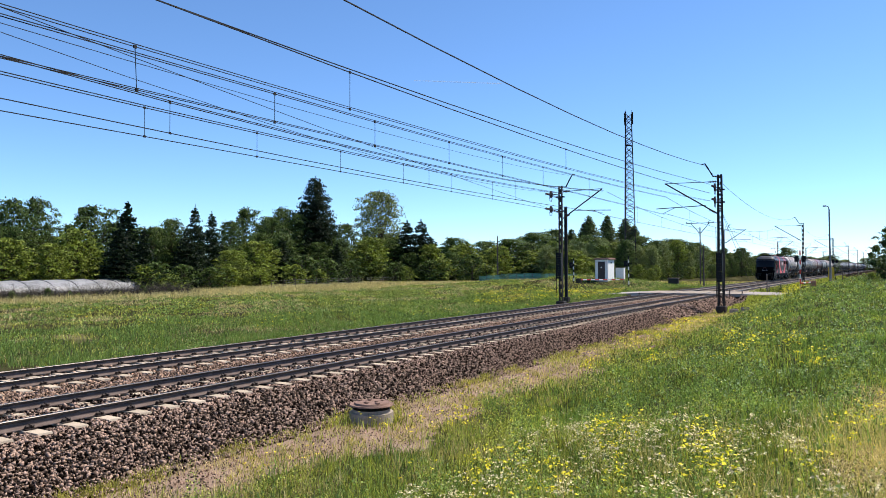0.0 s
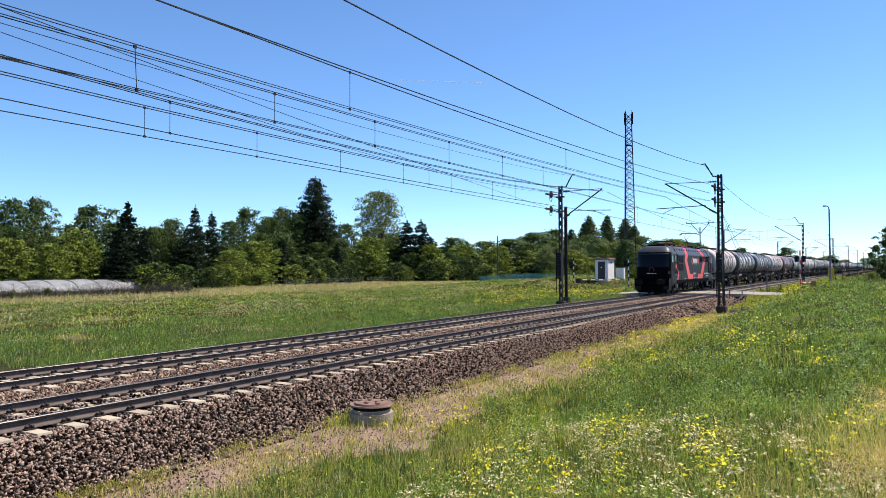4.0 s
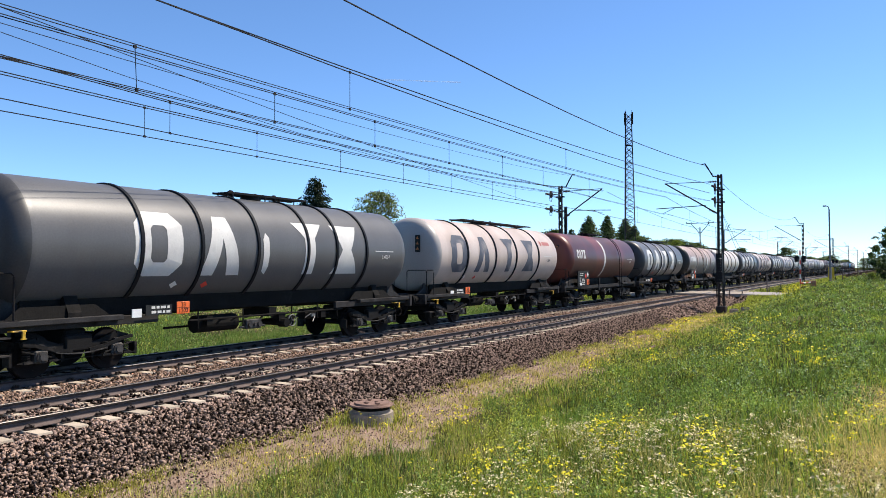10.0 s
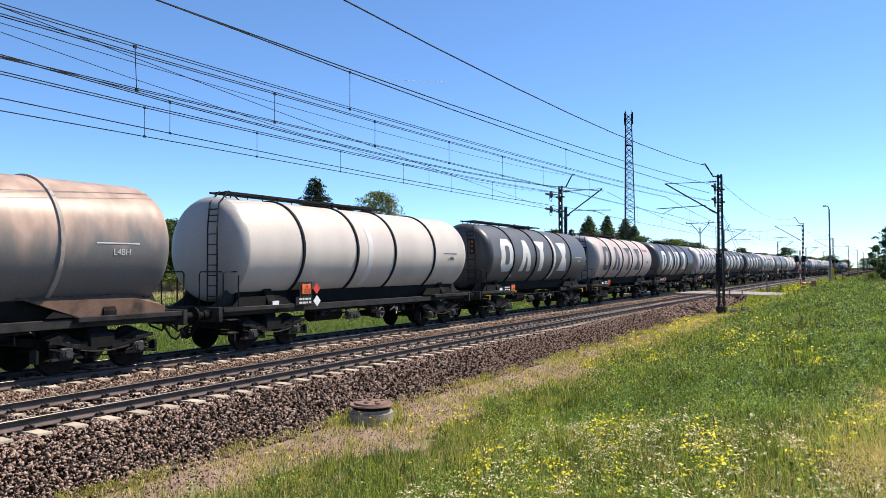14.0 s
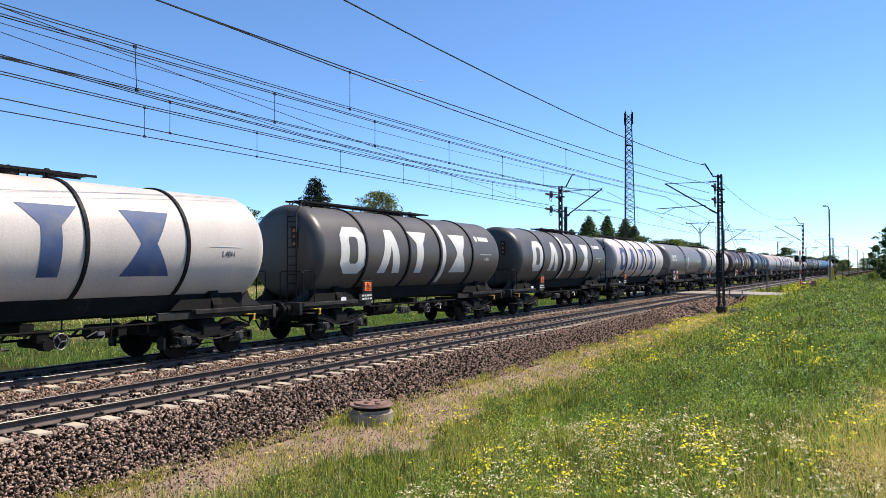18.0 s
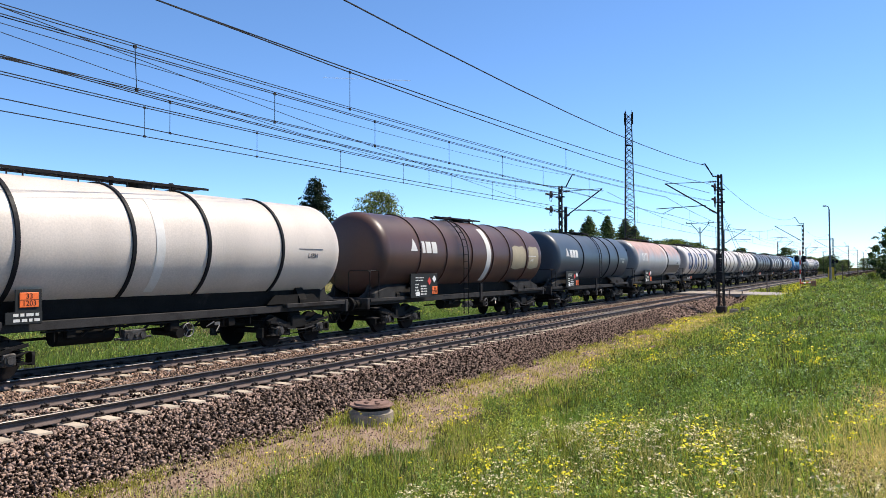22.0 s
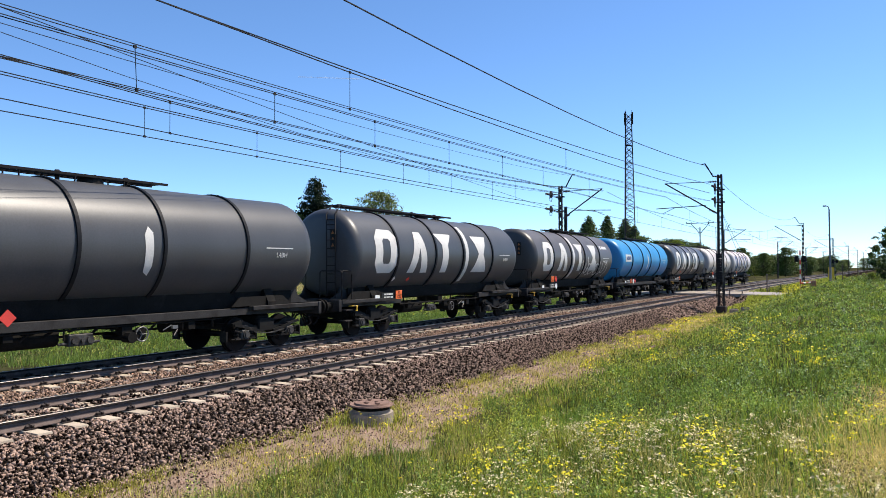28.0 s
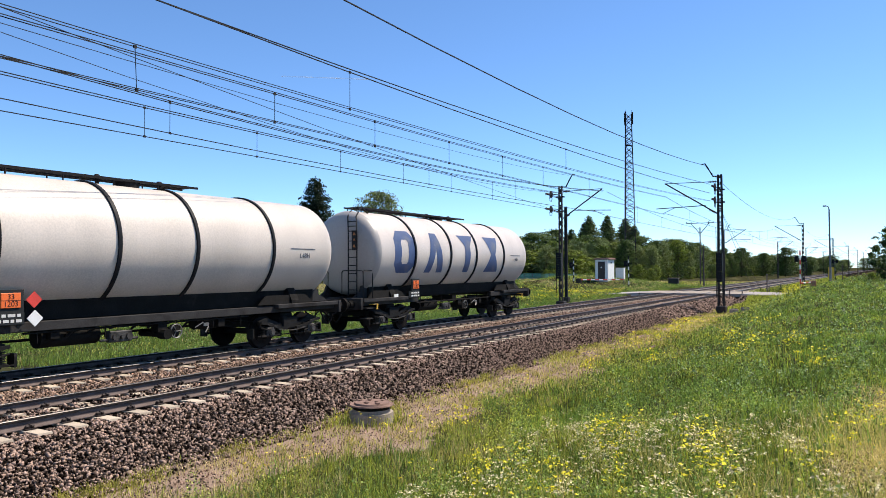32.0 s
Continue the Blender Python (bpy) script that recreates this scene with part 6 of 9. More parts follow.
SPECS = [
    dict(colour="dirty_white", marks="d", logo="red", extras="high", label="dirty white tank wagon with dark painted marks"),
    dict(colour="grey", marks="w", band=True, smear="s", label="slate grey tank wagon with white marks and graffiti"),
    dict(colour="grey", marks="w", extra=1.45, spacing=(-4.5, -2.5, 1.0, 2.8), extras="remnant", ladder=None, rings=(-5.0, -3.2, -1.2, 0.9, 2.3, 3.9), walk_way=(-1.2, 2.2), label="slate grey tank wagon with white marks and many rings"),
    dict(colour="dirty_white", marks="d", logo="red", ladder=None, walk_way=(-2.4, 5.4), label="dirty white tank wagon with dark marks and red logo"),
    dict(colour="red_brown", style="plain", rings=(), band=-0.55, ladder=2.2, walk_way=(-0.5, 2.4), extras="small", label="red-brown tank wagon with a smooth tank and white band"),
    dict(colour="grey", marks="w", band=-0.95, ladder=None, walk_way=(-1.5, 5.5), label="slate grey tank wagon with white marks and white band"),
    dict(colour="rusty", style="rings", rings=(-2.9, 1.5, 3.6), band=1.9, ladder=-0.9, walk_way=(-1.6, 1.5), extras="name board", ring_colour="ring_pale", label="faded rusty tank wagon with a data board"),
    dict(colour="white", extras="high labels", band=-0.55, label="dusty white tank wagon with black rings and an end ladder"),
    dict(colour="grey", marks="w", band=True, label="slate grey tank wagon with white marks and an end ladder"),
    dict(colour="dirty_white", marks="d", logo="red", label="dirty white tank wagon with faded dark marks"),
    dict(colour="dark", marks="w", band=-0.95, ladder=None, walk_way=(-1.5, 5.2), label="dark grey tank wagon with white marks and white band"),
    dict(colour="cool_white", marks="b", label="bluish white tank wagon with faded blue marks"),
    dict(colour="brown_grey", marks="w", band=True, logo="white", extras="high", label="brownish grey tank wagon with white marks and logo"),
    dict(colour="brown_grey", marks="w", band=-0.95, logo="white", ladder=None, walk_way=(-1.5, 5.2), extra=0.45, extras="high", label="grimy brownish grey tank wagon with white marks"),
    dict(colour="cool_white", marks="b", extras="high", label="white tank wagon with large blue marks"),
    dict(colour="stone_grey", style="plain", rings=(), ladder=-1.5, walk_way=(-3.0, 0.6), extras="small remnant", label="brownish grey tank wagon with a smooth tank and data board"),
    dict(colour="white", extras="high", band=-0.55, label="clean white tank wagon with black rings"),
    dict(colour="brown", extra=1.6, style="rings", rings=(-5.6, -3.6, -1.4, 0.6, 2.4, 4.4), band=0.15, ladder=-2.3, walk_way=(-1.9, 1.6), extras="name board patch", ring_colour="brown", label="dark brown tank wagon with ribbed rings and white band"),
    dict(colour="blue_grey", extra=0.35, rings=(-2.9, 2.1, 4.0), ladder=-0.2, walk_way=(-1.7, 1.6), extras="name board", label="blue-grey tank wagon with white name and data board"),
    dict(colour="faded", extra=1.0, style="plain", rings=(1.6,), band=1.1, ladder=None, walk_way=(-6.0, 1.2), extras="small rail skirt", label="faded salmon and grey tank wagon with one thick ring"),
    dict(colour="cool_white", marks="b", label="white tank wagon with blue marks and an end ladder"),
    dict(colour="white", ladder=None, walk_way=(-1.5, 5.2), label="plain white tank wagon with black rings"),
    dict(colour="white", ladder=None, walk_way=(-1.5, 5.2), extras="high", label="plain dusty white tank wagon"),
    dict(colour="dark", extras="small remnant labels", label="dark grey tank wagon with a small white name"),
    dict(colour="dark", marks="w", band=True, label="dark grey tank wagon with white marks and white band"),
    dict(colour="brown_grey", marks="w", band=-0.9, logo="white", ladder=None, smear="w", walk_way=(-1.5, 5.2), extras="high labels", label="brown-grey tank wagon with white marks and graffiti"),
    dict(colour="blue", ladder=None, walk_way=(-1.5, 5.2), extras="plaque remnant labels", label="bright blue tank wagon with a white logo"),
    dict(colour="dark", marks="w", band=True, label="dark grey tank wagon with white marks and an end ladder"),
    dict(colour="white", extras="high labels", label="dusty white tank wagon near the end of the train"),
    dict(colour="cool_white", marks="b", extras="high", label="white tank wagon with blue marks at the train's tail"),
]

# where the rear edge of each tank stands along the line at 16 s
REAR = [-116.90, -101.71, -84.99, -69.80, -54.66, -39.33, -23.88, -8.60, 6.56, 21.68, 36.81, 51.72, 66.98, 82.63, 97.73, 112.87, 128.21, 145.14, 160.74, 177.00, 192.21,
        207.50, 222.70, 237.69, 252.83, 268.00, 283.10, 298.28, 313.46, 328.78]


def run(t):
    """How far the train has gone since 16 s."""
    u = t - 16.0
    return 18.094 * u + 0.0213 * u * u


WAGONS = [(tank_wagon(**s), r - 6.22) for s, r in zip(SPECS, REAR)]


# ---- locomotive ----
def loft(sections, material=None):
    """A skin over closed sections of equal length; each is (y, [(x, z), ...])."""
    bm = bmesh.new()
    rings = [[bm.verts.new((x, y + (q[2] if len(q) > 2 else 0), z)) for q in pts for x, z in [q[:2]]] for y, pts in sections]
    n = len(rings[0])
    for a, b in zip(rings, rings[1:]):
        for k in range(n):
            bm.faces.new((a[k], a[(k + 1) % n], b[(k + 1) % n], b[k]))
    bm.faces.new(rings[0])
    bm.faces.new(rings[-1][::-1])
    bmesh.ops.recalc_face_normals(bm, faces=bm.faces)
    return bm


M["loco"] = mat("anthracite_loco_paint", (0.0185, 0.0180, 0.0190), 0.5, 0, 0.2, 0.8, 25, 0.05, stain=(0.027, 0.024, 0.022), stain_at=0.6, spec=0.12)
M["lit_lamp"] = bpy.data.materials.new("lit_headlamp")
M["lit_lamp"].use_nodes = True
M["lit_lamp"].node_tree.nodes["Principled BSDF"].inputs["Emission Color"].default_value = (1, 0.97, 0.9, 1)
M["lit_lamp"].node_tree.nodes["Principled BSDF"].inputs["Emission Strength"].default_value = 1.0
M["lamp_glass"] = mat("headlight_glass", (0.05, 0.05, 0.055), 0.08, 0, 0.1, 1, 20, 0)
M["loco_roof"] = mat("grey_loco_roof", (0.050, 0.052, 0.060), 0.45, 0, 0.25, 1.5, 25, 0.05, spec=0.3)
M["loco_front"] = mat("black_loco_front", (0.0022, 0.0022, 0.0032), 0.3, 0, 0.2, 1.0, 25, 0.02, spec=0.015)
M["loco_red"] = mat("bright_red_livery", (0.74, 0.060, 0.055), 0.40, 0, 0.08, 1.5, 25, 0.03)
M["glass"] = mat("dark_window_glass", (0.004, 0.0045, 0.006), 0.06, 0, 0.1, 1, 20, 0, spec=0.22)
M["loco_trim"] = mat("worn_grey_trim", (0.055, 0.056, 0.060), 0.5, 0, 0.3, 3, 30, 0.05, spec=0.2)
M["grille_red"] = mat("dark_red_louvre", (0.22, 0.018, 0.02), 0.6, 0, 0.2, 4, 40, 0.05)
M["grille"] = mat("dark_grille", (0.005, 0.005, 0.006), 0.6, 0.0, 0.2, 4, 40, 0.1, spec=0.05)
M["louvre"] = mat("black_louvre", (0.009, 0.009, 0.010), 0.6, 0, 0.2, 4, 40, 0.05, spec=0.06)
M["dim_red"] = mat("dim_red_emblem", (0.045, 0.005, 0.007), 0.5, 0, 0.2, 4, 40, 0.0)
M["panto_red"] = mat("red_insulator_paint", (0.45, 0.035, 0.04), 0.45, 0, 0.15, 4, 40, 0.05)
LOCO = 20.33
SHIFT = 0.215


def loco_section(w, top, bottom=1.05, round_=0.35):
    """The outline across the body: straight sides, shoulders leaning in to the roof."""
    z = RAIL_TOP
    h = w / 2
    return [(-h, z + bottom), (h, z + bottom), (h, z + 3.38), (h - 0.03, z + 3.48), (h - 0.36, z + top - 0.08), (h - 0.55, z + top), (-h + 0.55, z + top), (-h + 0.36, z + top - 0.08), (-h + 0.03, z + 3.48), (-h, z + 3.38)]


def nose(s, L, across=(0.0, 1.0), heights=(0.5, 4.12), lift=0.0):
    """The rounded end of the body, or a piece of its skin: across runs round the front from side to side."""
    z = RAIL_TOP
    zz = [h for h in np.unique(np.concatenate([np.linspace(0.5, 3.35, 9), np.linspace(3.35, 4.12, 8), heights])) if heights[0] - 1e-6 <= h <= heights[1] + 1e-6]
    n = 33 if across == (0.0, 1.0) else 13
    bm = bmesh.new()
    rows = []
    for h in zz:
        half = float(np.interp(h, [0.5, 0.95, 3.38, 3.5, 3.75, 4.0, 4.12], [1.36, 1.48, 1.48, 1.45, 1.33, 1.10, 0.80])) + lift
        deep = float(np.interp(h, [0.5, 1.0, 2.0, 2.8, 3.35, 3.6, 3.85, 4.0, 4.12], [1.18, 1.32, 1.33, 1.16, 0.98, 0.84, 0.60, 0.38, 0.10])) + lift
        row = []
        for k in range(n):
            a = math.pi * (across[0] + (across[1] - across[0]) * k / (n - 1))
            c, q = math.cos(a), math.sin(a)
            row.append(bm.verts.new((half * math.copysign(abs(c) ** 0.55, c), s * (L - 1.95 + deep * max(q, 0.0) ** 0.62), z + h)))
        rows.append(row)
    for r0, r1 in zip(rows, rows[1:]):
        for k in range(n - 1):
            bm.faces.new((r0[k], r0[k + 1], r1[k + 1], r1[k]))
    if n == 33:
        bm.faces.new(rows[0])
        bm.faces.new(rows[-1][::-1])
    bmesh.ops.recalc_face_normals(bm, faces=bm.faces)
    for f in bm.faces:
        f.normal_update()
        m = f.calc_center_median()
        if n != 33:
            if f.normal.y * s < -0.1:
                f.normal_flip()
        elif m.z > z + 3.55:
            f.material_index = 1
        elif abs(m.y) > L - 1.40:
            f.material_index = 2
    return bm


def build_loco():
    L = LOCO / 2
    z = RAIL_TOP
    e = thing("electric_locomotive", "anthracite six-axle electric locomotive with red stripes hauling the train", "locomotive")
    sec = []
    for y, w, top, bot in ((-L + 1.95, 2.96, 4.12, 1.18), (L - 1.95, 2.96, 4.12, 1.18)):
        sec.append((y, loco_section(w, top, bot)))
    bm = loft(sec)
    for f in bm.faces:
        if f.normal.z > 0.2 and f.calc_center_median().z > z + 3.3:
            f.material_index = 1
    part("body", bm, [M["loco"], M["loco_roof"]], e)
    for s in (-1, 1):
        cab = part("cab", nose(s, L), [M["loco"], M["loco_roof"], M["loco_front"]], e, "dark rounded driver's cab", smooth=True)
        yf = s * (L - 0.62)
        part("windscreen", nose(s, L, (0.20, 0.80), (2.34, 3.40), 0.012), M["glass"], cab, "dark tinted windscreen", smooth=True)
        part("windscreen_trim", nose(s, L, (0.19, 0.81), (3.40, 3.46), 0.016), M["loco_trim"], cab, smooth=True)
        part("windscreen_trim", nose(s, L, (0.19, 0.81), (2.29, 2.34), 0.016), M["louvre"], cab, smooth=True)
        for q in (0.40, 0.60):
            part("wiper", bar(bmesh.new(), (math.copysign(0.45, q - 0.5), s * (L - 0.77), z + 2.40), (math.copysign(0.25, q - 0.5), s * (L - 0.93), z + 3.05), 0.025), M["loco_trim"], cab, "thin windscreen wiper")
        for q0, q1 in ((0.13, 0.23), (0.77, 0.87)):
            part("headlight", nose(s, L, (q0, q1), (1.72, 1.96), 0.012), M["lamp_glass"], cab, "dark headlight unit", smooth=True)
        for sx in (-1, 1):
            part("lamp", tube(bmesh.new(), (sx * 0.98, s * (L - 0.80), z + 1.84), (sx * 0.98, s * (L - 0.735), z + 1.84), 0.026, 10), M["lit_lamp"] if s < 0 else M["lamp_glass"], cab, "small lit headlamp")
        bars(cab, 0, 0, 1, 0.8, P["letter_white"], 0)
        cab.children[-1].matrix_basis = pose(0, yf + s * 0.01, z + 1.78, 0, 0, 90 * s)
        for sx in (-1, 1):
            k = part("corner_box", box(bmesh.new(), sx * 0.98, sx * 1.44, s * (L - 1.30), s * (L - 0.66), z + 0.42, z + 1.30, bevel=0.04), M["loco"], e, "grey corner box with step openings")
            for zz in (0.54, 0.94):
                part("step_opening", box(bmesh.new(), sx * 1.438, sx * 1.446, s * (L - 0.98) - 0.2, s * (L - 0.98) + 0.2, z + zz, z + zz + 0.20), M["loco_front"], k)
        bm = bmesh.new()
        for j in range(16):
            a0, a1 = j * math.tau / 16, (j + 1) * math.tau / 16
            q = [bm.verts.new((rr * math.cos(a), s * (L - 0.628), z + 2.08 + rr * math.sin(a))) for a, rr in ((a0, 0.15), (a1, 0.15), (a1, 0.24), (a0, 0.24))]
            bm.faces.new(q)
        part("emblem", bm, M["dim_red"], cab, "dim red ring emblem")
        part("bumper_beam", box(bmesh.new(), -1.42, 1.42, s * (L - 0.95), s * (L - 0.62), z + 0.75, z + 1.32, bevel=0.05), M["loco_front"], e)
        part("snow_plough", loft([(s * (L - 1.3), [(-1.2, z + 0.18), (1.2, z + 0.18), (1.3, z + 0.75), (-1.3, z + 0.75)]), (s * (L - 0.72), [(-1.25, z + 0.18), (1.25, z + 0.18), (1.35, z + 0.75), (-1.35, z + 0.75)])]), M["loco_front"], e)
        for x in (-0.875, 0.875):
            b = part("buffer", cached("buffer", buffer_mesh), None, e, at=pose(x, s * (L - 0.62), z + 1.06, 0, 0, 0 if s > 0 else 180))
            part("buffer_cover", box(bmesh.new(), -0.28, 0.28, 0.0, 0.22, -0.26, 0.26, bevel=0.04), M["loco_front"], b)
            part("buffer_plate", box(bmesh.new(), -0.31, 0.31, 0.56, 0.66, -0.20, 0.20, bevel=0.03), M["grime"], b, "wide dark buffer plate")
        # steps and door
        for sx in (-1, 1):
            yd = s * 7.30
            d = part("door", box(bmesh.new(), sx * 1.465, sx * 1.490, yd - 0.33, yd + 0.33, z + 1.70, z + 3.42, bevel=0.01), M["louvre"], e, "dark cab door")
            part("door_window", box(bmesh.new(), sx * 1.486, sx * 1.496, yd - 0.20, yd + 0.20, z + 2.80, z + 3.32, bevel=0.004), M["glass"], d)
            for q in ((-0.24, 0.24, 2.765, 2.79), (-0.24, 0.24, 3.33, 3.35), (-0.24, -0.215, 2.79, 3.33), (0.215, 0.24, 2.79, 3.33)):
                part("window_seal", box(bmesh.new(), sx * 1.486, sx * 1.499, yd + q[0], yd + q[1], z + q[2], z + q[3]), M["loco_trim"], d)
            part("door_stripe", box(bmesh.new(), sx * 1.486, sx * 1.495, yd - 0.325, yd + 0.325, z + 2.19, z + 2.53), M["loco_red"] if s < 0 else M["loco"], d)
            for zz in (1.98, 2.60):
                part("door_handle", tube(bmesh.new(), (sx * 1.51, yd + 0.28 * s, z + zz), (sx * 1.51, yd + 0.10 * s, z + zz), 0.018, 6), M["lamp_steel"], d, "bright metal door handle")
            part("threshold", box(bmesh.new(), sx * 1.48, sx * 1.51, yd - 0.34, yd + 0.34, z + 1.665, z + 1.695), M["lamp_steel"], e)
            for dy in (-0.46, 0.46):
                part("grab_rail", tube(bmesh.new(), (sx * 1.54, yd + dy, z + 1.70), (sx * 1.54, yd + dy, z + 3.40), 0.026, 8), M["louvre"], e, "black grab rail")
                part("rail_stripe", tube(bmesh.new(), (sx * 1.56, yd + dy, z + 1.74), (sx * 1.56, yd + dy, z + 3.34), 0.012, 6), M["panto_red"], e, "thin red stripe along the grab rail")
            slot = part("step_slot", box(bmesh.new(), sx * 1.475, sx * 1.488, yd - 0.26, yd + 0.26, z + 1.30, z + 1.49, bevel=0.004), M["loco_trim"], e)
            part("slot_opening", box(bmesh.new(), sx * 1.484, sx * 1.492, yd - 0.21, yd + 0.21, z + 1.335, z + 1.46), M["loco_front"], slot)
            for zz in (0.40, 0.92):
                part("step", box(bmesh.new(), sx * 1.26, sx * 1.48, yd - 0.24, yd + 0.24, z + zz, z + zz + 0.045), M["lamp_steel"], e, "worn metal step")
            part("step_box", box(bmesh.new(), sx * 1.30, sx * 1.46, yd - s * 0.62 - 0.14, yd - s * 0.62 + 0.14, z + 0.50, z + 0.80, bevel=0.02), M["lamp_steel"], e, "pale grey socket box")

            def side_plate(name, pts, material, x0, x1, label=""):
                bm = bmesh.new()
                f = bm.faces.new([bm.verts.new((sx * x0, s * py, z + pz)) for py, pz in pts])
                r = bmesh.ops.extrude_face_region(bm, geom=[f])
                bmesh.ops.translate(bm, verts=[q for q in r["geom"] if isinstance(q, bmesh.types.BMVert)], vec=(sx * (x1 - x0), 0, 0))
                bmesh.ops.recalc_face_normals(bm, faces=bm.faces)
                part(name, bm, material, e, label)

            side_plate("quarter_window", [(7.88, 2.72), (7.88, 3.42), (8.22, 3.41), (8.42, 3.32), (8.55, 3.15), (8.62, 2.92), (8.63, 2.72)], M["glass"], 1.470, 1.489, "black glossy quarter window")
            side_plate("cab_skirt", [(6.83, 1.19), (8.25, 1.19), (8.25, 0.62), (8.10, 0.84), (7.70, 0.97), (7.2, 1.05)], M["loco"], 1.42, 1.48, "grey skirt over the leading wheel")
            part("hand_rail", sweep([(sx * 1.47, s * 8.68, z + 2.66), (sx * 1.52, s * 8.74, z + 2.64), (sx * 1.52, s * 8.80, z + 2.1), (sx * 1.50, s * 8.86, z + 1.50), (sx * 1.44, s * 8.92, z + 1.42)], 0.018, 6), M["louvre"], e, "thin black hand rail on the cab corner")
        # the seam between the roof and the cab's cowl
        pts = [(px_ * 1.006, s * 6.86, pz_ + 0.012) for px_, pz_ in loco_section(2.96, 4.12)[2:]]
        part("roof_seam", sweep(pts, 0.022, 5), M["loco_front"], e, "black seam across the roof")
    x = 1.48
    # grilles
    def framed_grille(y0, y1, z0, z1, upright, red_to=None):
        g = part("grille", box(bmesh.new(), x, x + 0.012, y0, y1, z + z0, z + z1, bevel=0.004), M["grille"], e, "dark ventilation grille")
        for q in ((y0 - 0.03, y1 + 0.03, z0 - 0.03, z0), (y0 - 0.03, y1 + 0.03, z1, z1 + 0.03), (y0 - 0.03, y0, z0, z1), (y1, y1 + 0.03, z0, z1)):
            part("grille_frame", box(bmesh.new(), x, x + 0.022, q[0], q[1], z + q[2], z + q[3]), M["loco_trim"], g)
        if upright:
            n = int((y1 - y0) / 0.066)
            for k in range(n):
                yk = y0 + 0.02 + k * (y1 - y0 - 0.04) / n
                m = M["grille_red"] if red_to and yk < red_to else M["louvre"]
                part("louvre", cached(("louvre", m.name, z1 - z0), lambda: link_mesh("louvre", box(bmesh.new(), 0, 0.010, 0, 0.028, 0, z1 - z0 - 0.02), m)), None, g, at=pose(x + 0.011, yk, z + z0 + 0.01))
        else:
            for k in range(9):
                part("louvre", cached(("louvre", y1 - y0), lambda: link_mesh("louvre", box(bmesh.new(), 0, 0.010, 0, y1 - y0 - 0.03, 0, 0.022), M["louvre"])), None, g, at=pose(x + 0.011, y0 + 0.015, z + z0 + 0.03 + k * 0.066))

    for y0 in (-6.22, -5.20):
        framed_grille(y0, y0 + 0.78, 1.98, 2.60, False)
        framed_grille(y0, y0 + 0.78, 2.68, 3.30, False)
    framed_grille(2.62, 3.88, 2.82, 3.34, True)
    framed_grille(4.06, 5.51, 2.82, 3.34, True, 5.22)
    framed_grille(5.74, 7.09, 2.82, 3.34, True)

    def stripe(pts, lift=0.006):
        bm = bmesh.new()
        v = [bm.verts.new((x + lift, y + SHIFT, z + zz)) for y, zz in pts]
        f = bm.faces.new(v)
        r = bmesh.ops.extrude_face_region(bm, geom=[f])
        bmesh.ops.translate(bm, verts=[q for q in r["geom"] if isinstance(q, bmesh.types.BMVert)], vec=(-lift - 0.002, 0, 0))
        bmesh.ops.recalc_face_normals(bm, faces=bm.faces)
        part("red_stripe", bm, M["loco_red"], e, "bright red painted stripe")

    stripe([(-3.67, 3.47), (-2.67, 3.47), (-3.04, 2.94), (-1.83, 1.65), (-0.49, 1.64), (-0.49, 1.21), (-2.58, 1.21), (-4.04, 2.90)])
    stripe([(3.54, 3.47), (4.63, 3.47), (5.02, 3.06), (5.08, 2.80), (3.70, 1.21), (1.60, 1.21), (1.60, 1.66), (2.94, 1.64), (3.95, 2.72), (3.92, 3.15)])
    stripe([(-7.18, 2.19), (-7.18, 2.53), (-7.10, 2.53), (-6.25, 1.62), (-6.62, 1.20), (-7.02, 1.20), (-6.70, 1.62), (-7.12, 2.14)])
    for y0, y1, k in ((-3.45, -2.46, 0.52), (3.75, 4.85, -0.62)):
        bm = bmesh.new()
        a = [bm.verts.new(q) for q in ((1.451, y0, z + 3.49), (1.451, y1, z + 3.49), (1.124, y1 + k, z + 4.035), (1.124, y0 + k, z + 4.035))]
        f = bm.faces.new(a)
        r = bmesh.ops.extrude_face_region(bm, geom=[f])
        bmesh.ops.translate(bm, verts=[q for q in r["geom"] if isinstance(q, bmesh.types.BMVert)], vec=(-0.03, 0, -0.012))
        bmesh.ops.recalc_face_normals(bm, faces=bm.faces)
        bmesh.ops.translate(bm, verts=bm.verts, vec=(0.010, 0, 0.006))
        part("red_stripe", bm, M["loco_red"], e, "bright red painted stripe")
    # plain shapes for the owner's mark and the numbers
    for k in range(9):
        part("mark", box(bmesh.new(), x + 0.002, x + 0.008, -0.27 + k * 0.212, -0.10 + k * 0.212, z + 2.72, z + 3.10), P["letter_white"], e)
    bars(e, 0.67, z + 2.60, 1, 1.3, P["letter_white"], x + 0.004, 0.05)
    bars(e, 0.32, z + 1.72, 1, 1.2, P["letter_white"], x + 0.004, 0.09)
    bars(e, 0.32, z + 1.55, 1, 0.42, P["letter_white"], x + 0.004, 0.09)
    part("mark_board", box(bmesh.new(), x, x + 0.004, 0.05, 0.60, z + 1.24, z + 1.42), M["black"], e)
    bars(e, 0.32, z + 1.33, 1, 0.45, P["letter_white"], x + 0.006, 0.06)
    bars(e, 1.5, z + 1.28, 1, 0.9, P["letter_white"], x + 0.004, 0.035)
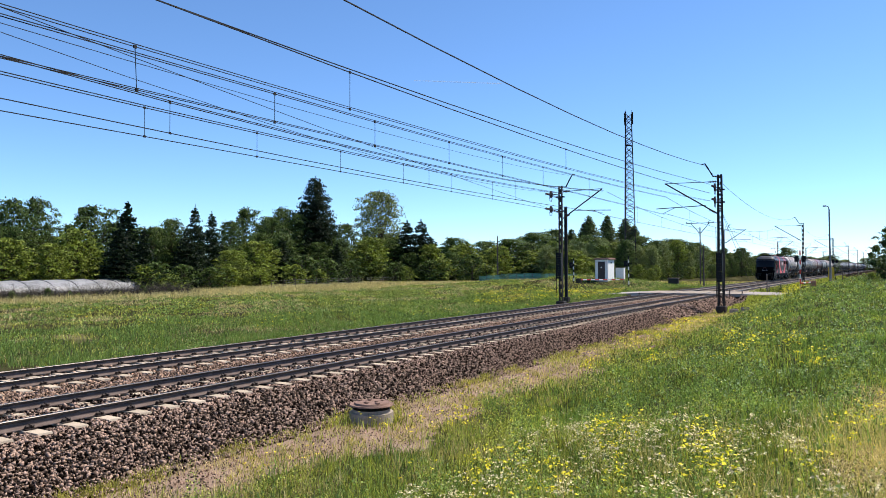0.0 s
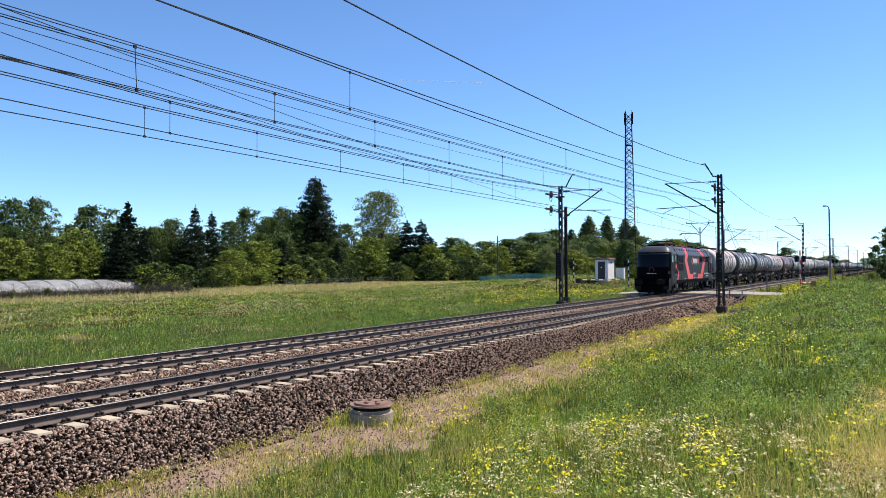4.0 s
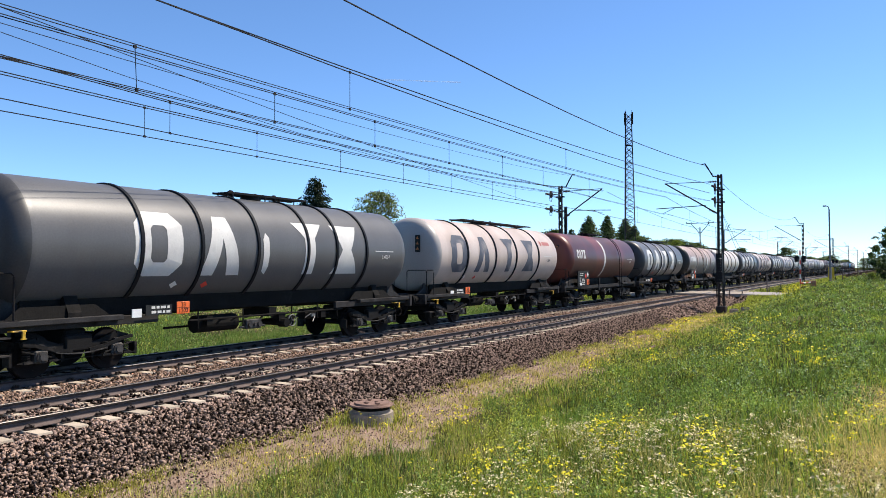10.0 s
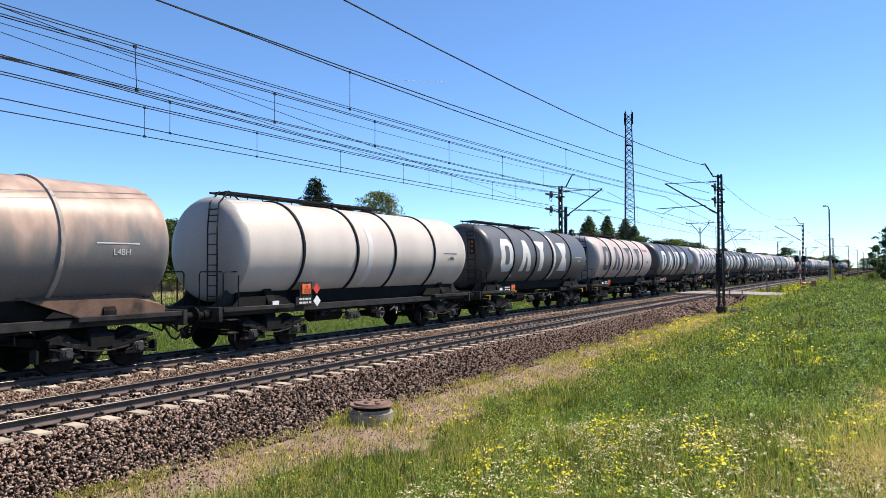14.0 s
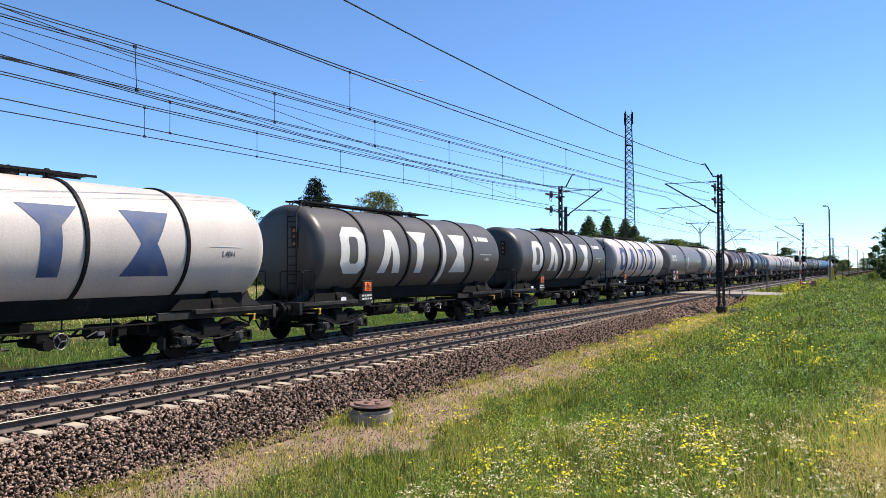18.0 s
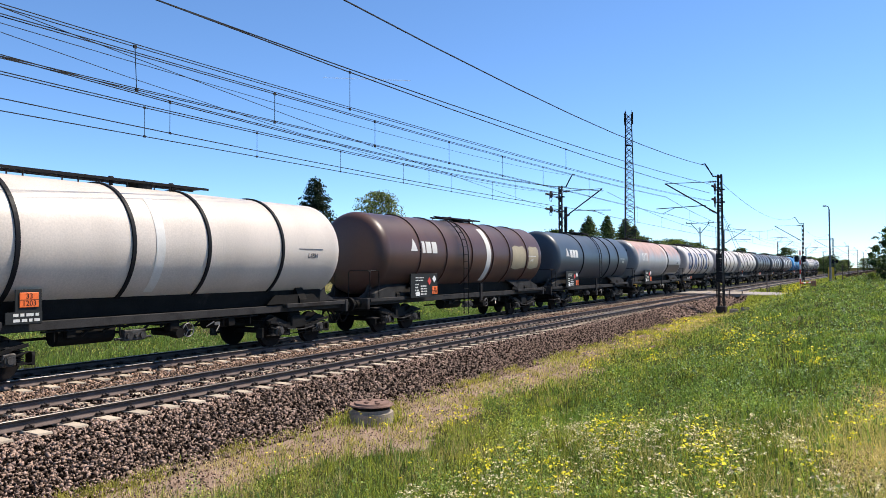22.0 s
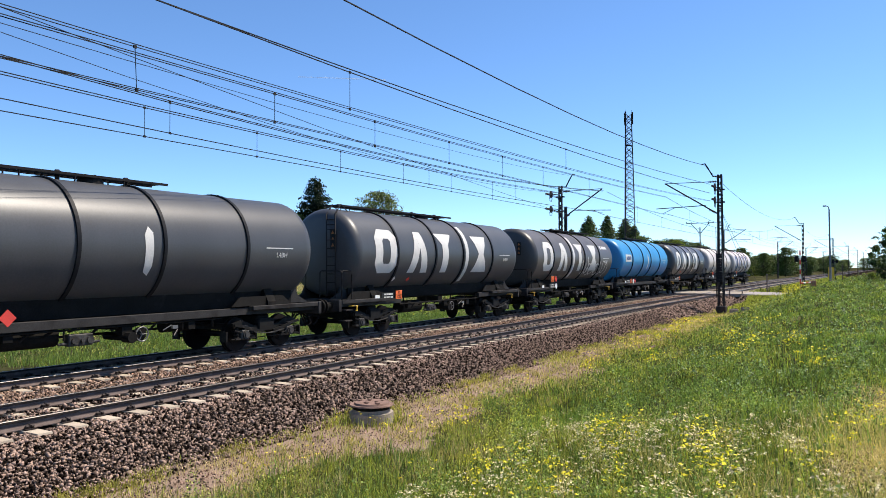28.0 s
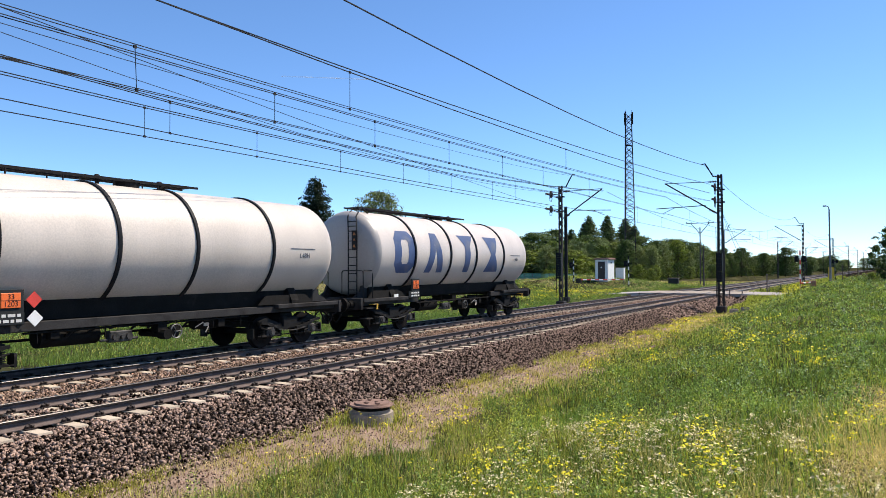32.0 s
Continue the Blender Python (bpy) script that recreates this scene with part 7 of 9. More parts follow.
    for y, zz, w_, h_ in ((-8.02, 1.42, 0.05, 0.11), (-6.76, 1.62, 0.05, 0.09), (-5.72, 1.30, 0.05, 0.12), (-3.75, 1.28, 0.16, 0.10), (-3.45, 1.28, 0.12, 0.10), (-2.72, 1.30, 0.07, 0.06), (3.3, 1.26, 0.3, 0.05), (6.1, 1.42, 0.25, 0.10), (6.55, 1.42, 0.3, 0.06), (8.9, 1.40, 0.24, 0.07), (8.9, 1.22, 0.22, 0.07)):
        part("sticker", box(bmesh.new(), x, x + 0.006, y - w_ / 2, y + w_ / 2, z + zz - h_ / 2, z + zz + h_ / 2), M["white"], e, "small white marking")
    for y, zz, r_cap in ((-5.03, 1.49, 0.13), (-4.95, 1.30, 0.06), (-5.25, 1.30, 0.06), (5.15, 1.52, 0.10), (-8.32, 1.20, 0.06), (8.32, 1.24, 0.06)):
        cap = part("filler_cap", tube(bmesh.new(), (x - 0.02, y, z + zz), (x + 0.02, y, z + zz), r_cap, 16), M["loco_trim"], e, "round cap low on the body side")
        part("cap_centre", tube(bmesh.new(), (x + 0.02, y, z + zz), (x + 0.026, y, z + zz), r_cap * 0.55, 12), M["loco_front"], cap)
    bars(e, 5.9, z + 1.68, 1, 2.1, P["letter_white"], x + 0.004, 0.10)
    for sgn, y in ((-1, -0.85), (1, 1.75)):
        stripe([(y - sgn * 0.2, 2.55), (y, 2.55), (y + sgn * 0.36, 2.86), (y, 3.20), (y - sgn * 0.2, 3.20), (y - sgn * 0.2, 3.06), (y - sgn * 0.05, 3.06), (y + sgn * 0.16, 2.86), (y - sgn * 0.05, 2.69), (y - sgn * 0.2, 2.69)][::sgn])
    # roof equipment
    for s in (-1, 1):
        part("air_conditioner", box(bmesh.new(), -0.75, 0.75, s * (L - 2.95) - 0.75, s * (L - 2.95) + 0.75, z + 4.10, z + 4.26, bevel=0.06), M["loco_front"], e, "dark air conditioning unit")
        pantograph(e, s * 4.6, up=(s > 0))
    for sx in (-1, 1):
        for y in np.arange(-7.0, 7.7, 0.95):
            part("roof_step", cached("roof_step", lambda: link_mesh("roof_step", box(bmesh.new(), -0.03, 0.03, 0, 0.035, 0, 0.12), M["loco_front"])), None, e, at=pose(sx * 1.30, y, z + 3.78))
    bm = tube(bmesh.new(), (0.45, -6.0, z + 4.27), (0.45, 4.0, z + 4.27), 0.022, 8)
    for y in np.arange(-6, 4.1, 1.25):
        tube(bm, (0.45, y, z + 4.1), (0.45, y, z + 4.27), 0.035, 8)
    part("busbar", bm, M["panto_red"], e, "red roof busbar on insulators")
    # underside
    bm = bmesh.new()
    box(bm, -1.3, 1.3, -2.3, 2.3, z + 0.42, z + 1.06, bevel=0.05)
    for y in np.arange(-2.1, 2.2, 0.7):
        box(bm, 1.28, 1.36, y, y + 0.5, z + 0.5, z + 0.95)
    part("equipment_box", bm, M["grime"], e)
    part("sole_bar", box(bmesh.new(), -1.38, 1.38, -L + 1.3, L - 1.3, z + 0.95, z + 1.178), M["grime"], e)
    for y, zz, h_ in ((-3.4, 0.72, 0.34), (-2.9, 0.80, 0.2), (-1.9, 0.62, 0.4), (-0.6, 0.66, 0.3), (0.9, 0.62, 0.36), (1.9, 0.70, 0.3), (2.6, 0.82, 0.16), (3.9, 0.82, 0.2)):
        part("junction_box", box(bmesh.new(), 1.30, 1.40, y - 0.16, y + 0.16, z + zz - h_ / 2, z + zz + h_ / 2, bevel=0.02), M["louvre"], e, "small dark box below the sill")
        part("box_label", box(bmesh.new(), 1.40, 1.405, y - 0.05, y + 0.05, z + zz - 0.04, z + zz + 0.04), M["foil"], e, "faded paper label")
    for s in (-1, 1):
        b = part("bogie", cached("loco_bogie", loco_bogie_mesh), None, e, "dark three-axle bogie", at=pose(0, s * 5.55, z))
        for wy in (-1.95, 0, 1.95):
            w = part("wheelset", cached("loco_wheelset", lambda: loco_wheel_mesh()), None, b, "steel wheelset")
            w.matrix_parent_inverse = Matrix.Translation((0, wy, 0.625))
            LOCO_WHEELS.append(w)
    return e


LOCO_WHEELS = []


def loco_wheel_mesh():
    bm = bmesh.new()
    for s in (-1, 1):
        m = Matrix.Translation((s * 0.7535, 0, 0)) @ Euler((0, math.pi / 2, 0)).to_matrix().to_4x4()
        bmesh.ops.create_cone(bm, cap_ends=True, segments=36, radius1=0.625, radius2=0.625, depth=0.12, matrix=m)
        bmesh.ops.create_cone(bm, cap_ends=True, segments=24, radius1=0.48, radius2=0.45, depth=0.15, matrix=m)
        for k in range(8):
            a = k * math.pi / 4
            bmesh.ops.create_cone(bm, cap_ends=True, segments=8, radius1=0.04, radius2=0.04, depth=0.17, matrix=m @ Matrix.Translation((0.33 * math.cos(a), 0.33 * math.sin(a), 0)))
    tube(bm, (-1.0, 0, 0), (1.0, 0, 0), 0.1, 12)
    return link_mesh("wheelset", bm, M["wheel"])


def loco_bogie_mesh():
    bm = bmesh.new()
    for s in (-1, 1):
        box(bm, s * 1.02 - 0.07, s * 1.02 + 0.07, -2.9, 2.9, 0.80, 0.98, bevel=0.02)
        for y in (-1.95, 0, 1.95):
            box(bm, s * 1.0 - 0.10, s * 1.0 + 0.10, y - 0.17, y + 0.17, 0.47, 0.80, bevel=0.03)
            tube(bm, (s * 1.05, y, 0.625), (s * 1.16, y, 0.625), 0.13, 12)
            for dy in (-0.42, 0.42):
                for k in range(5):
                    tube(bm, (s * 1.02, y + dy, 0.60 + k * 0.05), (s * 1.02, y + dy, 0.63 + k * 0.05), 0.09, 10)
        for y in (-2.85, -0.98, 0.98, 2.85):
            box(bm, s * 1.05 - 0.05, s * 1.05 + 0.05, y - 0.10, y + 0.10, 0.40, 0.85)
        tube(bm, (s * 1.15, -2.7, 0.30), (s * 1.15, 2.7, 0.30), 0.02, 6)
    box(bm, -1.1, 1.1, -0.3, 0.3, 0.6, 0.9)
    return link_mesh("bogie", bm, M["grime"])


def pantograph(e, y, up):
    z = RAIL_TOP + 4.12
    bm = bmesh.new()
    for x in (-0.55, 0.55):
        tube(bm, (x, y - 0.9, z + 0.25), (x, y + 0.9, z + 0.25), 0.035, 8)
    for dy in (-0.9, 0.9):
        tube(bm, (-0.55, y + dy, z + 0.25), (0.55, y + dy, z + 0.25), 0.035, 8)
        for x in (-0.55, 0.55):
            tube(bm, (x, y + dy, z - 0.05), (x, y + dy, z + 0.25), 0.08, 10)
    base = part("pantograph", bm, M["dark_steel"], e, "raised single-arm pantograph" if up else "folded pantograph")
    bm = bmesh.new()
    knee = (y - 1.15, z + 0.98) if up else (y + 0.85, z + 0.38)
    head = (y + 0.45, 5.93 - 0.05) if up else (y - 0.55, z + 0.48)
    tube(bm, (0, y + (0.55 if up else -0.5), z + 0.28), (0, knee[0], knee[1]), 0.05, 8)
    part("lower_arm", bm, M["dark_steel"], base)
    bm = bmesh.new()
    for x in (-0.3, 0.3):
        tube(bm, (x * 0.5, knee[0], knee[1]), (x, head[0], head[1]), 0.028, 8)
    part("upper_arm", bm, M["panto_red"], base)
    bm = bmesh.new()
    for dy in (-0.18, 0.18):
        pts = [(-0.95, head[0] + dy, head[1] - 0.18), (-0.7, head[0] + dy, head[1] + 0.0), (0.7, head[0] + dy, head[1] + 0.0), (0.95, head[0] + dy, head[1] - 0.18)]
        for a, b in zip(pts, pts[1:]):
            tube(bm, a, b, 0.028, 6)
    part("collector_head", bm, M["dark_steel"], base)


loco = build_loco()


# ---- stones and grass ----
stones("ballast_stones", 105000, -11.0, -9.0, 3.0, 46.0, 0.0185, M["stone"], "dark grey-brown crushed ballast stones on the slope", 1.7)
stones("ballast_stones", 12000, -11.2, -9.0, 42.0, 68.0, 0.038, M["stone"], "dark ballast stones on the slope towards the crossing", 1.0)
stones("ballast_stones", 9000, -18.6, -10.8, 44.0, 68.0, 0.036, M["stone_warm"], "brown ballast stones before the crossing", 1.0)
stones("ballast_stones", 26000, -14.75, -10.4, 4.0, 40.0, 0.0195, M["stone"], "grey-brown ballast stones between the near rails", 1.6)
stones("ballast_stones", 34000, -15.2, -12.8, 6.0, 48.0, 0.021, M["stone_warm"], "warm brown ballast stones between the two tracks", 1.6)
stones("ballast_stones", 12000, -18.9, -15.0, 8.0, 50.0, 0.026, M["stone_warm"], "warm brown ballast stones under the far track", 1.6)
stones("ballast_stones", 4200, -12.6, -11.4, 5.0, 34.0, 0.020, M["stone"], "ballast stones spilled over the sleepers between the rails", 1.5, True)
stones("roadside_gravel", 17000, -9.4, -6.7, 5.0, 34.0, 0.010, M["stone_warm"], "fine pinkish gravel scattered beside the ballast", 1.8)
stones("roadside_gravel", 9000, -9.5, -6.9, 5.0, 34.0, 0.009, M["stone_dark"], "dark grit and chips scattered beside the ballast", 1.8)


def blades(name, x, y, height, width, material, label, lean=0.35, category="grass", z=None):
    """Grass: every blade a bent, tapering strip of three triangles."""
    n = len(x)
    z = ground_z(x, y) - 0.02 if z is None else z
    a = rng.uniform(0, math.tau, n)
    b = a + rng.normal(0, 0.9, n)
    h = height * rng.uniform(0.5, 1.3, n)
    w = width * rng.uniform(0.6, 1.4, n)
    k = lean * rng.uniform(0.1, 1.6, n)
    ux, uy = np.cos(a) * w / 2, np.sin(a) * w / 2
    dx, dy = np.cos(b) * k * h, np.sin(b) * k * h
    P = np.empty((n, 5, 3))
    P[:, 0] = np.stack([x - ux, y - uy, z], 1)
    P[:, 1] = np.stack([x + ux, y + uy, z], 1)
    P[:, 2] = np.stack([x - ux * 0.8 + dx * 0.35, y - uy * 0.8 + dy * 0.35, z + h * 0.6], 1)
    P[:, 3] = np.stack([x + ux * 0.8 + dx * 0.35, y + uy * 0.8 + dy * 0.35, z + h * 0.6], 1)
    P[:, 4] = np.stack([x + dx, y + dy, z + h * (1 - 0.25 * k)], 1)
    F = (np.array([(0, 1, 3), (0, 3, 2), (2, 3, 4)])[None] + 5 * np.arange(n)[:, None, None]).reshape(-1, 3)
    return tagged(new(name, array_mesh(name, P.reshape(-1, 3), F, material)), label, category, kind="stuff")


def patchy(x, y, s, seed=0.0):
    """A soft value between 0 and 1 that varies over the ground, in patches about s across."""
    q = np.sin(x / s * 2.1 + seed + 1.7 * np.sin(y / s * 1.3 + seed)) + np.sin(y / s * 1.9 + 2 * seed + 1.3 * np.sin(x / s * 1.7)) + 0.7 * np.sin((x + y) / s * 4.3 + seed)
    return np.clip(0.5 + q / 5, 0, 1)


def fan(n, r0, r1, a0, a1):
    """Places on the bank, spread evenly over the ratio of distances."""
    r = r0 * (r1 / r0) ** rng.random(n)
    a = np.radians(rng.uniform(a0, a1, n))
    return r * np.sin(a), r * np.cos(a)


def bank(n, r0, r1, keep):
    x, y = fan(n, r0, r1, -58, 7)
    edge = -6.9 + 0.5 * np.sin(y * 0.7) + 0.4 * np.sin(y * 1.9 + 1) + rng.normal(0, 0.35, n)
    ok = (x > edge) & keep(x, y) & ~((np.abs(y - 71.5) < 4) & (x < -4.8))
    return x[ok], y[ok]


def scale_of(x, y):
    return np.clip(np.hypot(x, y) / 11.0, 0.75, 6.0)


def weeds(name, x, y, size, top, material, label):
    """Leafy plants: small leaves at all heights up to top, in humps with gaps between."""
    tall = 0.15 + 1.6 * patchy(x, y, 0.36 * np.clip(np.hypot(x, y) / 9, 0.8, 4.0), 3.3) ** 1.8
    z = ground_z(x, y) + top * tall * rng.random(len(x)) ** 0.6
    P_, F_ = leaf_cards(np.stack([x, y, z], 1), np.tile([0.0, 0.0, 0.7], (len(x), 1)), size * scale_of(x, y) ** 0.8, 0.9)
    return tagged(new(name, array_mesh(name, P_, F_, material)), label, "grass", kind="stuff")


def tufts(name, cx, cy, per, radius, height, width, material, label, lean=0.35):
    """Clumps of blades, tallest in the middle of each clump."""
    k = scale_of(cx, cy)
    n = len(cx) * per
    off = rng.normal(0, 1, (n, 2))
    r = np.repeat(radius * k ** 0.75 * rng.uniform(0.6, 1.5, len(cx)), per)
    x, y = np.repeat(cx, per) + off[:, 0] * r, np.repeat(cy, per) + off[:, 1] * r
    h = np.repeat(height * rng.uniform(0.55, 1.45, len(cx)), per) * np.exp(-0.22 * (off ** 2).sum(1))
    return blades(name, x, y, h, width * scale_of(x, y), material, label, lean)


def bare(x, y):
    """Worn patches with little growth."""
    return np.exp(-((x - 0.1) / 0.55) ** 2 - ((y - 7.3) / 1.2) ** 2) + np.exp(-((x - 0.35) / 0.6) ** 2 - ((y - 10.5) / 1.5) ** 2) > 0.45 * rng.uniform(0.6, 1.5, len(x))


def lush(x, y):
    """Where the broad-leaved growth is thickest: the crown of the bank, away from the strip."""
    return np.clip((x + 4.6 + 0.05 * (y - 8)) / 1.6, 0, 1) * np.clip((y - 6.0 + 0.5 * x) / 4.0, 0.40, 1)


x, y = bank(60000, 4.2, 90, lambda x, y: ~bare(x, y) & (rng.random(len(x)) > 0.6 * lush(x, y)))
blades("meadow_grass", x, y, 0.17, 0.0105 * scale_of(x, y), M["grass"], "fresh green meadow grass on the bank", 0.6)
x, y = bank(7000, 4.2, 90, lambda x, y: (patchy(x, y, 2.0) + 0.35 * rng.random(len(x)) > 0.30 + 0.35 * lush(x, y)) & ~bare(x, y))
tufts("meadow_grass", x, y, 20, 0.085, 0.23, 0.0080, M["grass"], "tufts of yellowish green grass on the bank", 0.35)
x, y = bank(6000, 4.2, 90, lambda x, y: (patchy(x, y, 2.4, 2.0) + 0.3 * rng.random(len(x)) > 0.45 - 0.25 * lush(x, y)) & ~bare(x, y))
tufts("meadow_grass", x, y, 24, 0.11, 0.25, 0.010, M["grass_dark"], "dark green tufts of rank grass on the bank", 0.40)
x, y = bank(210000, 4.2, 90, lambda x, y: (patchy(x, y, 2.6, 2.0) > 0.42 - 0.25 * lush(x, y)) & (rng.random(len(x)) < 0.35 + 0.65 * lush(x, y)) & ~bare(x, y) & (np.hypot((x - 0.1) / 1.1, (y - 7.0) / 2.2) > 1))
weeds("meadow_weeds", x, y, 0.0155, 0.38, M["grass_dark"], "dark green leafy weeds in the meadow")
x, y = bank(60000, 5.5, 60, lambda x, y: (patchy(x, y, 2.2, 7.0) > 0.50) & (rng.random(len(x)) < lush(x, y) ** 2))
weeds("meadow_weeds", x, y, 0.0165, 0.62, M["grass_blue"], "tall blue-green leafy weeds standing in clumps")
x, y = bank(60000, 4.2, 11.0, lambda x, y: (patchy(x, y, 0.8, 5.0) > 0.46) & (x > -4.4) & (np.hypot((x - 0.1) / 1.1, (y - 7.0) / 2.2) > 1))
weeds("meadow_weeds", x, y, 0.016, 0.36, M["grass_mid"], "fresh green leafy herbs in clumps at the foot of the bank")
x, y = bank(150000, 4.2, 90, lambda x, y: (patchy(x, y, 1.4, 6.0) > 0.42) & (rng.random(len(x)) > 0.7 * lush(x, y)))
weeds("meadow_weeds", x, y, 0.014, 0.34, M["grass"], "light green leafy weeds in the meadow")
x, y = bank(2900, 4.2, 60, lambda x, y: (patchy(x, y, 1.5, 4.0) > 0.50) & ((y < 9.5 - 0.2 * x) | (x < -4.3)))
tufts("dry_grass", x, y, 16, 0.10, 0.36, 0.0065, M["straw"], "tufts of dry straw-coloured grass among the green", 0.45)
x, y = bank(2000, 4.2, 10.5, lambda x, y: (x > -3.0) & (patchy(x, y, 0.9, 1.5) > 0.45))
tufts("dry_grass", x, y, 16, 0.10, 0.30, 0.0065, M["straw"], "patches of dry bleached grass", 0.7)
# the rest of the bank, behind and beside the camera
x, y = fan(26000, 1.2, 30, 7, 302)
ok = x > -6.9
blades("meadow_grass", x[ok], y[ok], 0.16, 0.022 * scale_of(x[ok], y[ok]), M["grass"], "short green grass on the top of the bank", 0.9)
# worn patches of flattened straw
n = 9000
x = np.concatenate([rng.normal(0.1, 0.45, n), rng.normal(0.35, 0.5, n)])
y = np.concatenate([rng.normal(7.3, 0.9, n), rng.normal(10.5, 1.1, n)])
blades("dry_grass", x, y, 0.10, 0.008 * scale_of(x, y), M["straw"], "flattened tan straw on worn ground", 1.6)
# thin growth on the gravel strip
n = 26000
y = 5 + 50 * rng.random(n) ** 1.6
x = rng.uniform(-9.6, -6.8, n)
ok = patchy(x, y, 0.9, 1.0) > 0.40
blades("dry_grass", x[ok], y[ok], 0.13, 0.006 * scale_of(x[ok], y[ok]), M["straw"], "sparse dry grass on the gravel strip", 0.6)
n = 9000
y = 5 + 50 * rng.random(n) ** 1.6
x = rng.uniform(-9.7, -6.8, n)
ok = patchy(x, y, 1.2, 5.0) > 0.55
blades("meadow_grass", x[ok], y[ok], 0.17, 0.008 * scale_of(x[ok], y[ok]), M["grass"], "sparse green tufts on the gravel strip", 0.6)
n = 1500
y = 5 + 50 * rng.random(n) ** 1.6
x = np.where(rng.random(n) < 0.55, rng.normal(-9.25, 0.16, n), rng.uniform(-9.3, -6.6, n)) + 0.15 * np.sin(y * 1.1)
ok = patchy(x, y, 1.1, 2.5) > 0.42
tufts("meadow_grass", x[ok], y[ok], 22, 0.10, 0.17, 0.009, M["weed_yellow"], "low yellow-green weeds along the foot of the ballast", 0.7)
# the meadow beyond the line
n = 170000
y = 14 + 150 * rng.random(n) ** 1.25
x = -19.2 - 80 * rng.random(n) ** 1.2
ok = (y - 14 > (-x - 19) * 0.05) & ~((np.abs(y - 71.5 - 0.1 * (-18.4 - x)) < 4.0) & (x > -27))
x, y = x[ok], y[ok]
q = patchy(x, y, 6.0, 3.0)
sc = np.clip(np.hypot(x, y) / 18, 1.5, 8)
g = q < 0.60 - 0.25 * np.clip((-x - 45) / 40, 0, 1)
blades("meadow_grass", x[g], y[g], 0.20, 0.011 * sc[g], M["grass"], "green grass of the meadow beyond the tracks", 0.9)
blades("dry_grass", x[~g], y[~g], 0.24, 0.007 * sc[~g], M["straw"], "pale dry grass of the meadow beyond the tracks", 0.9)
n = 110000
y = 13 + 90 * rng.random(n) ** 1.3
x = -19.3 - 46 * rng.random(n) ** 1.4
ok = (patchy(x, y, 3.0, 4.4) > 0.36) & ~((np.abs(y - 71.5 - 0.1 * (-18.4 - x)) < 4.0) & (x > -27))
weeds("meadow_weeds", x[ok], y[ok], 0.016, 0.24, M["grass_dark"], "dark green leafy growth of the far meadow")
n = 9000
y = rng.uniform(53.5, 67.5, n)
x = rng.uniform(-8.9, -5.0, n) + bends(y)
blades("meadow_grass", x, y, 0.30, 0.035, M["grass"], "grass on the bank before the crossing", 0.6)
n = 14000
y = 77 + 160 * rng.random(n) ** 1.3
x = rng.uniform(-10.4, -6.0, n) + bends(y)
blades("meadow_grass", x, y, 0.34, 0.05 + 0.0006 * y, M["grass"], "grass that grows up to the far rails", 0.5, z=np.maximum(ground_z(x, y), ballast_top(x - bends(y))) - 0.03)
n = 42000
y = 14 + 120 * rng.random(n)
x = -19.0 - 7 * rng.random(n) ** 1.5
ok = np.abs(y - 71.5) > 4
blades("meadow_grass", x[ok], y[ok], 0.28, 0.014 + 0 * x[ok], M["grass_dark"], "tall green grass beside the far track", 0.3)
n = 4200
y = 14 + 60 * rng.random(n) ** 1.3
x = -19.4 - 16 * rng.random(n) ** 1.3
ok = (patchy(x, y, 2.5, 1.2) > 0.40) & ~((np.abs(y - 71.5) < 6) & (x > -27))
tufts("meadow_grass", x[ok], y[ok], 22, 0.20, 0.34, 0.0055, M["grass_dark"], "rank dark tufts of grass between the track and the meadow", 0.35)
n = 5200
x, y = -62 - 22 * rng.random(n), 25 + 100 * rng.random(n)
tufts("dry_grass", x, y, 12, 0.22, 0.55, 0.006, M["straw"], "tall bleached grass along the edge of the trees", 0.4)


def flowers(name, cx, cy, spread, per, size, height, material, label):
    """Heads of small flowers in loose bunches, each a few tilted petals, on thin stems."""
    n = len(cx) * per
    x = np.repeat(cx, per) + rng.normal(0, spread, n)
    y = np.repeat(cy, per) + rng.normal(0, spread, n)
    z = ground_z(x, y) + height * rng.uniform(0.55, 1.25, n)
    s = size * scale_of(x, y) ** 0.6
    m = 4
    c = np.repeat(np.stack([x, y, z], 1), m, 0) + rng.normal(0, 1, (n * m, 3)) * np.repeat(s, m)[:, None] * np.array([1.0, 1.0, 0.35])
    P_, F_ = leaf_cards(c, np.tile([0.0, 0.0, 1.0], (n * m, 1)), 0.62 * float(np.mean(s)), 0.5)
    tagged(new(name, array_mesh(name, P_, F_, material)), label, "flowers", kind="stuff")
    blades("flower_stems", x, y, height * 0.9, 0.005 * scale_of(x, y), M["grass"], "thin green stems of meadow flowers", 0.1)


def spots(n, x0, x1, y0, y1):
    return rng.uniform(x0, x1, n), y0 + (y1 - y0) * rng.random(n) ** 1.4


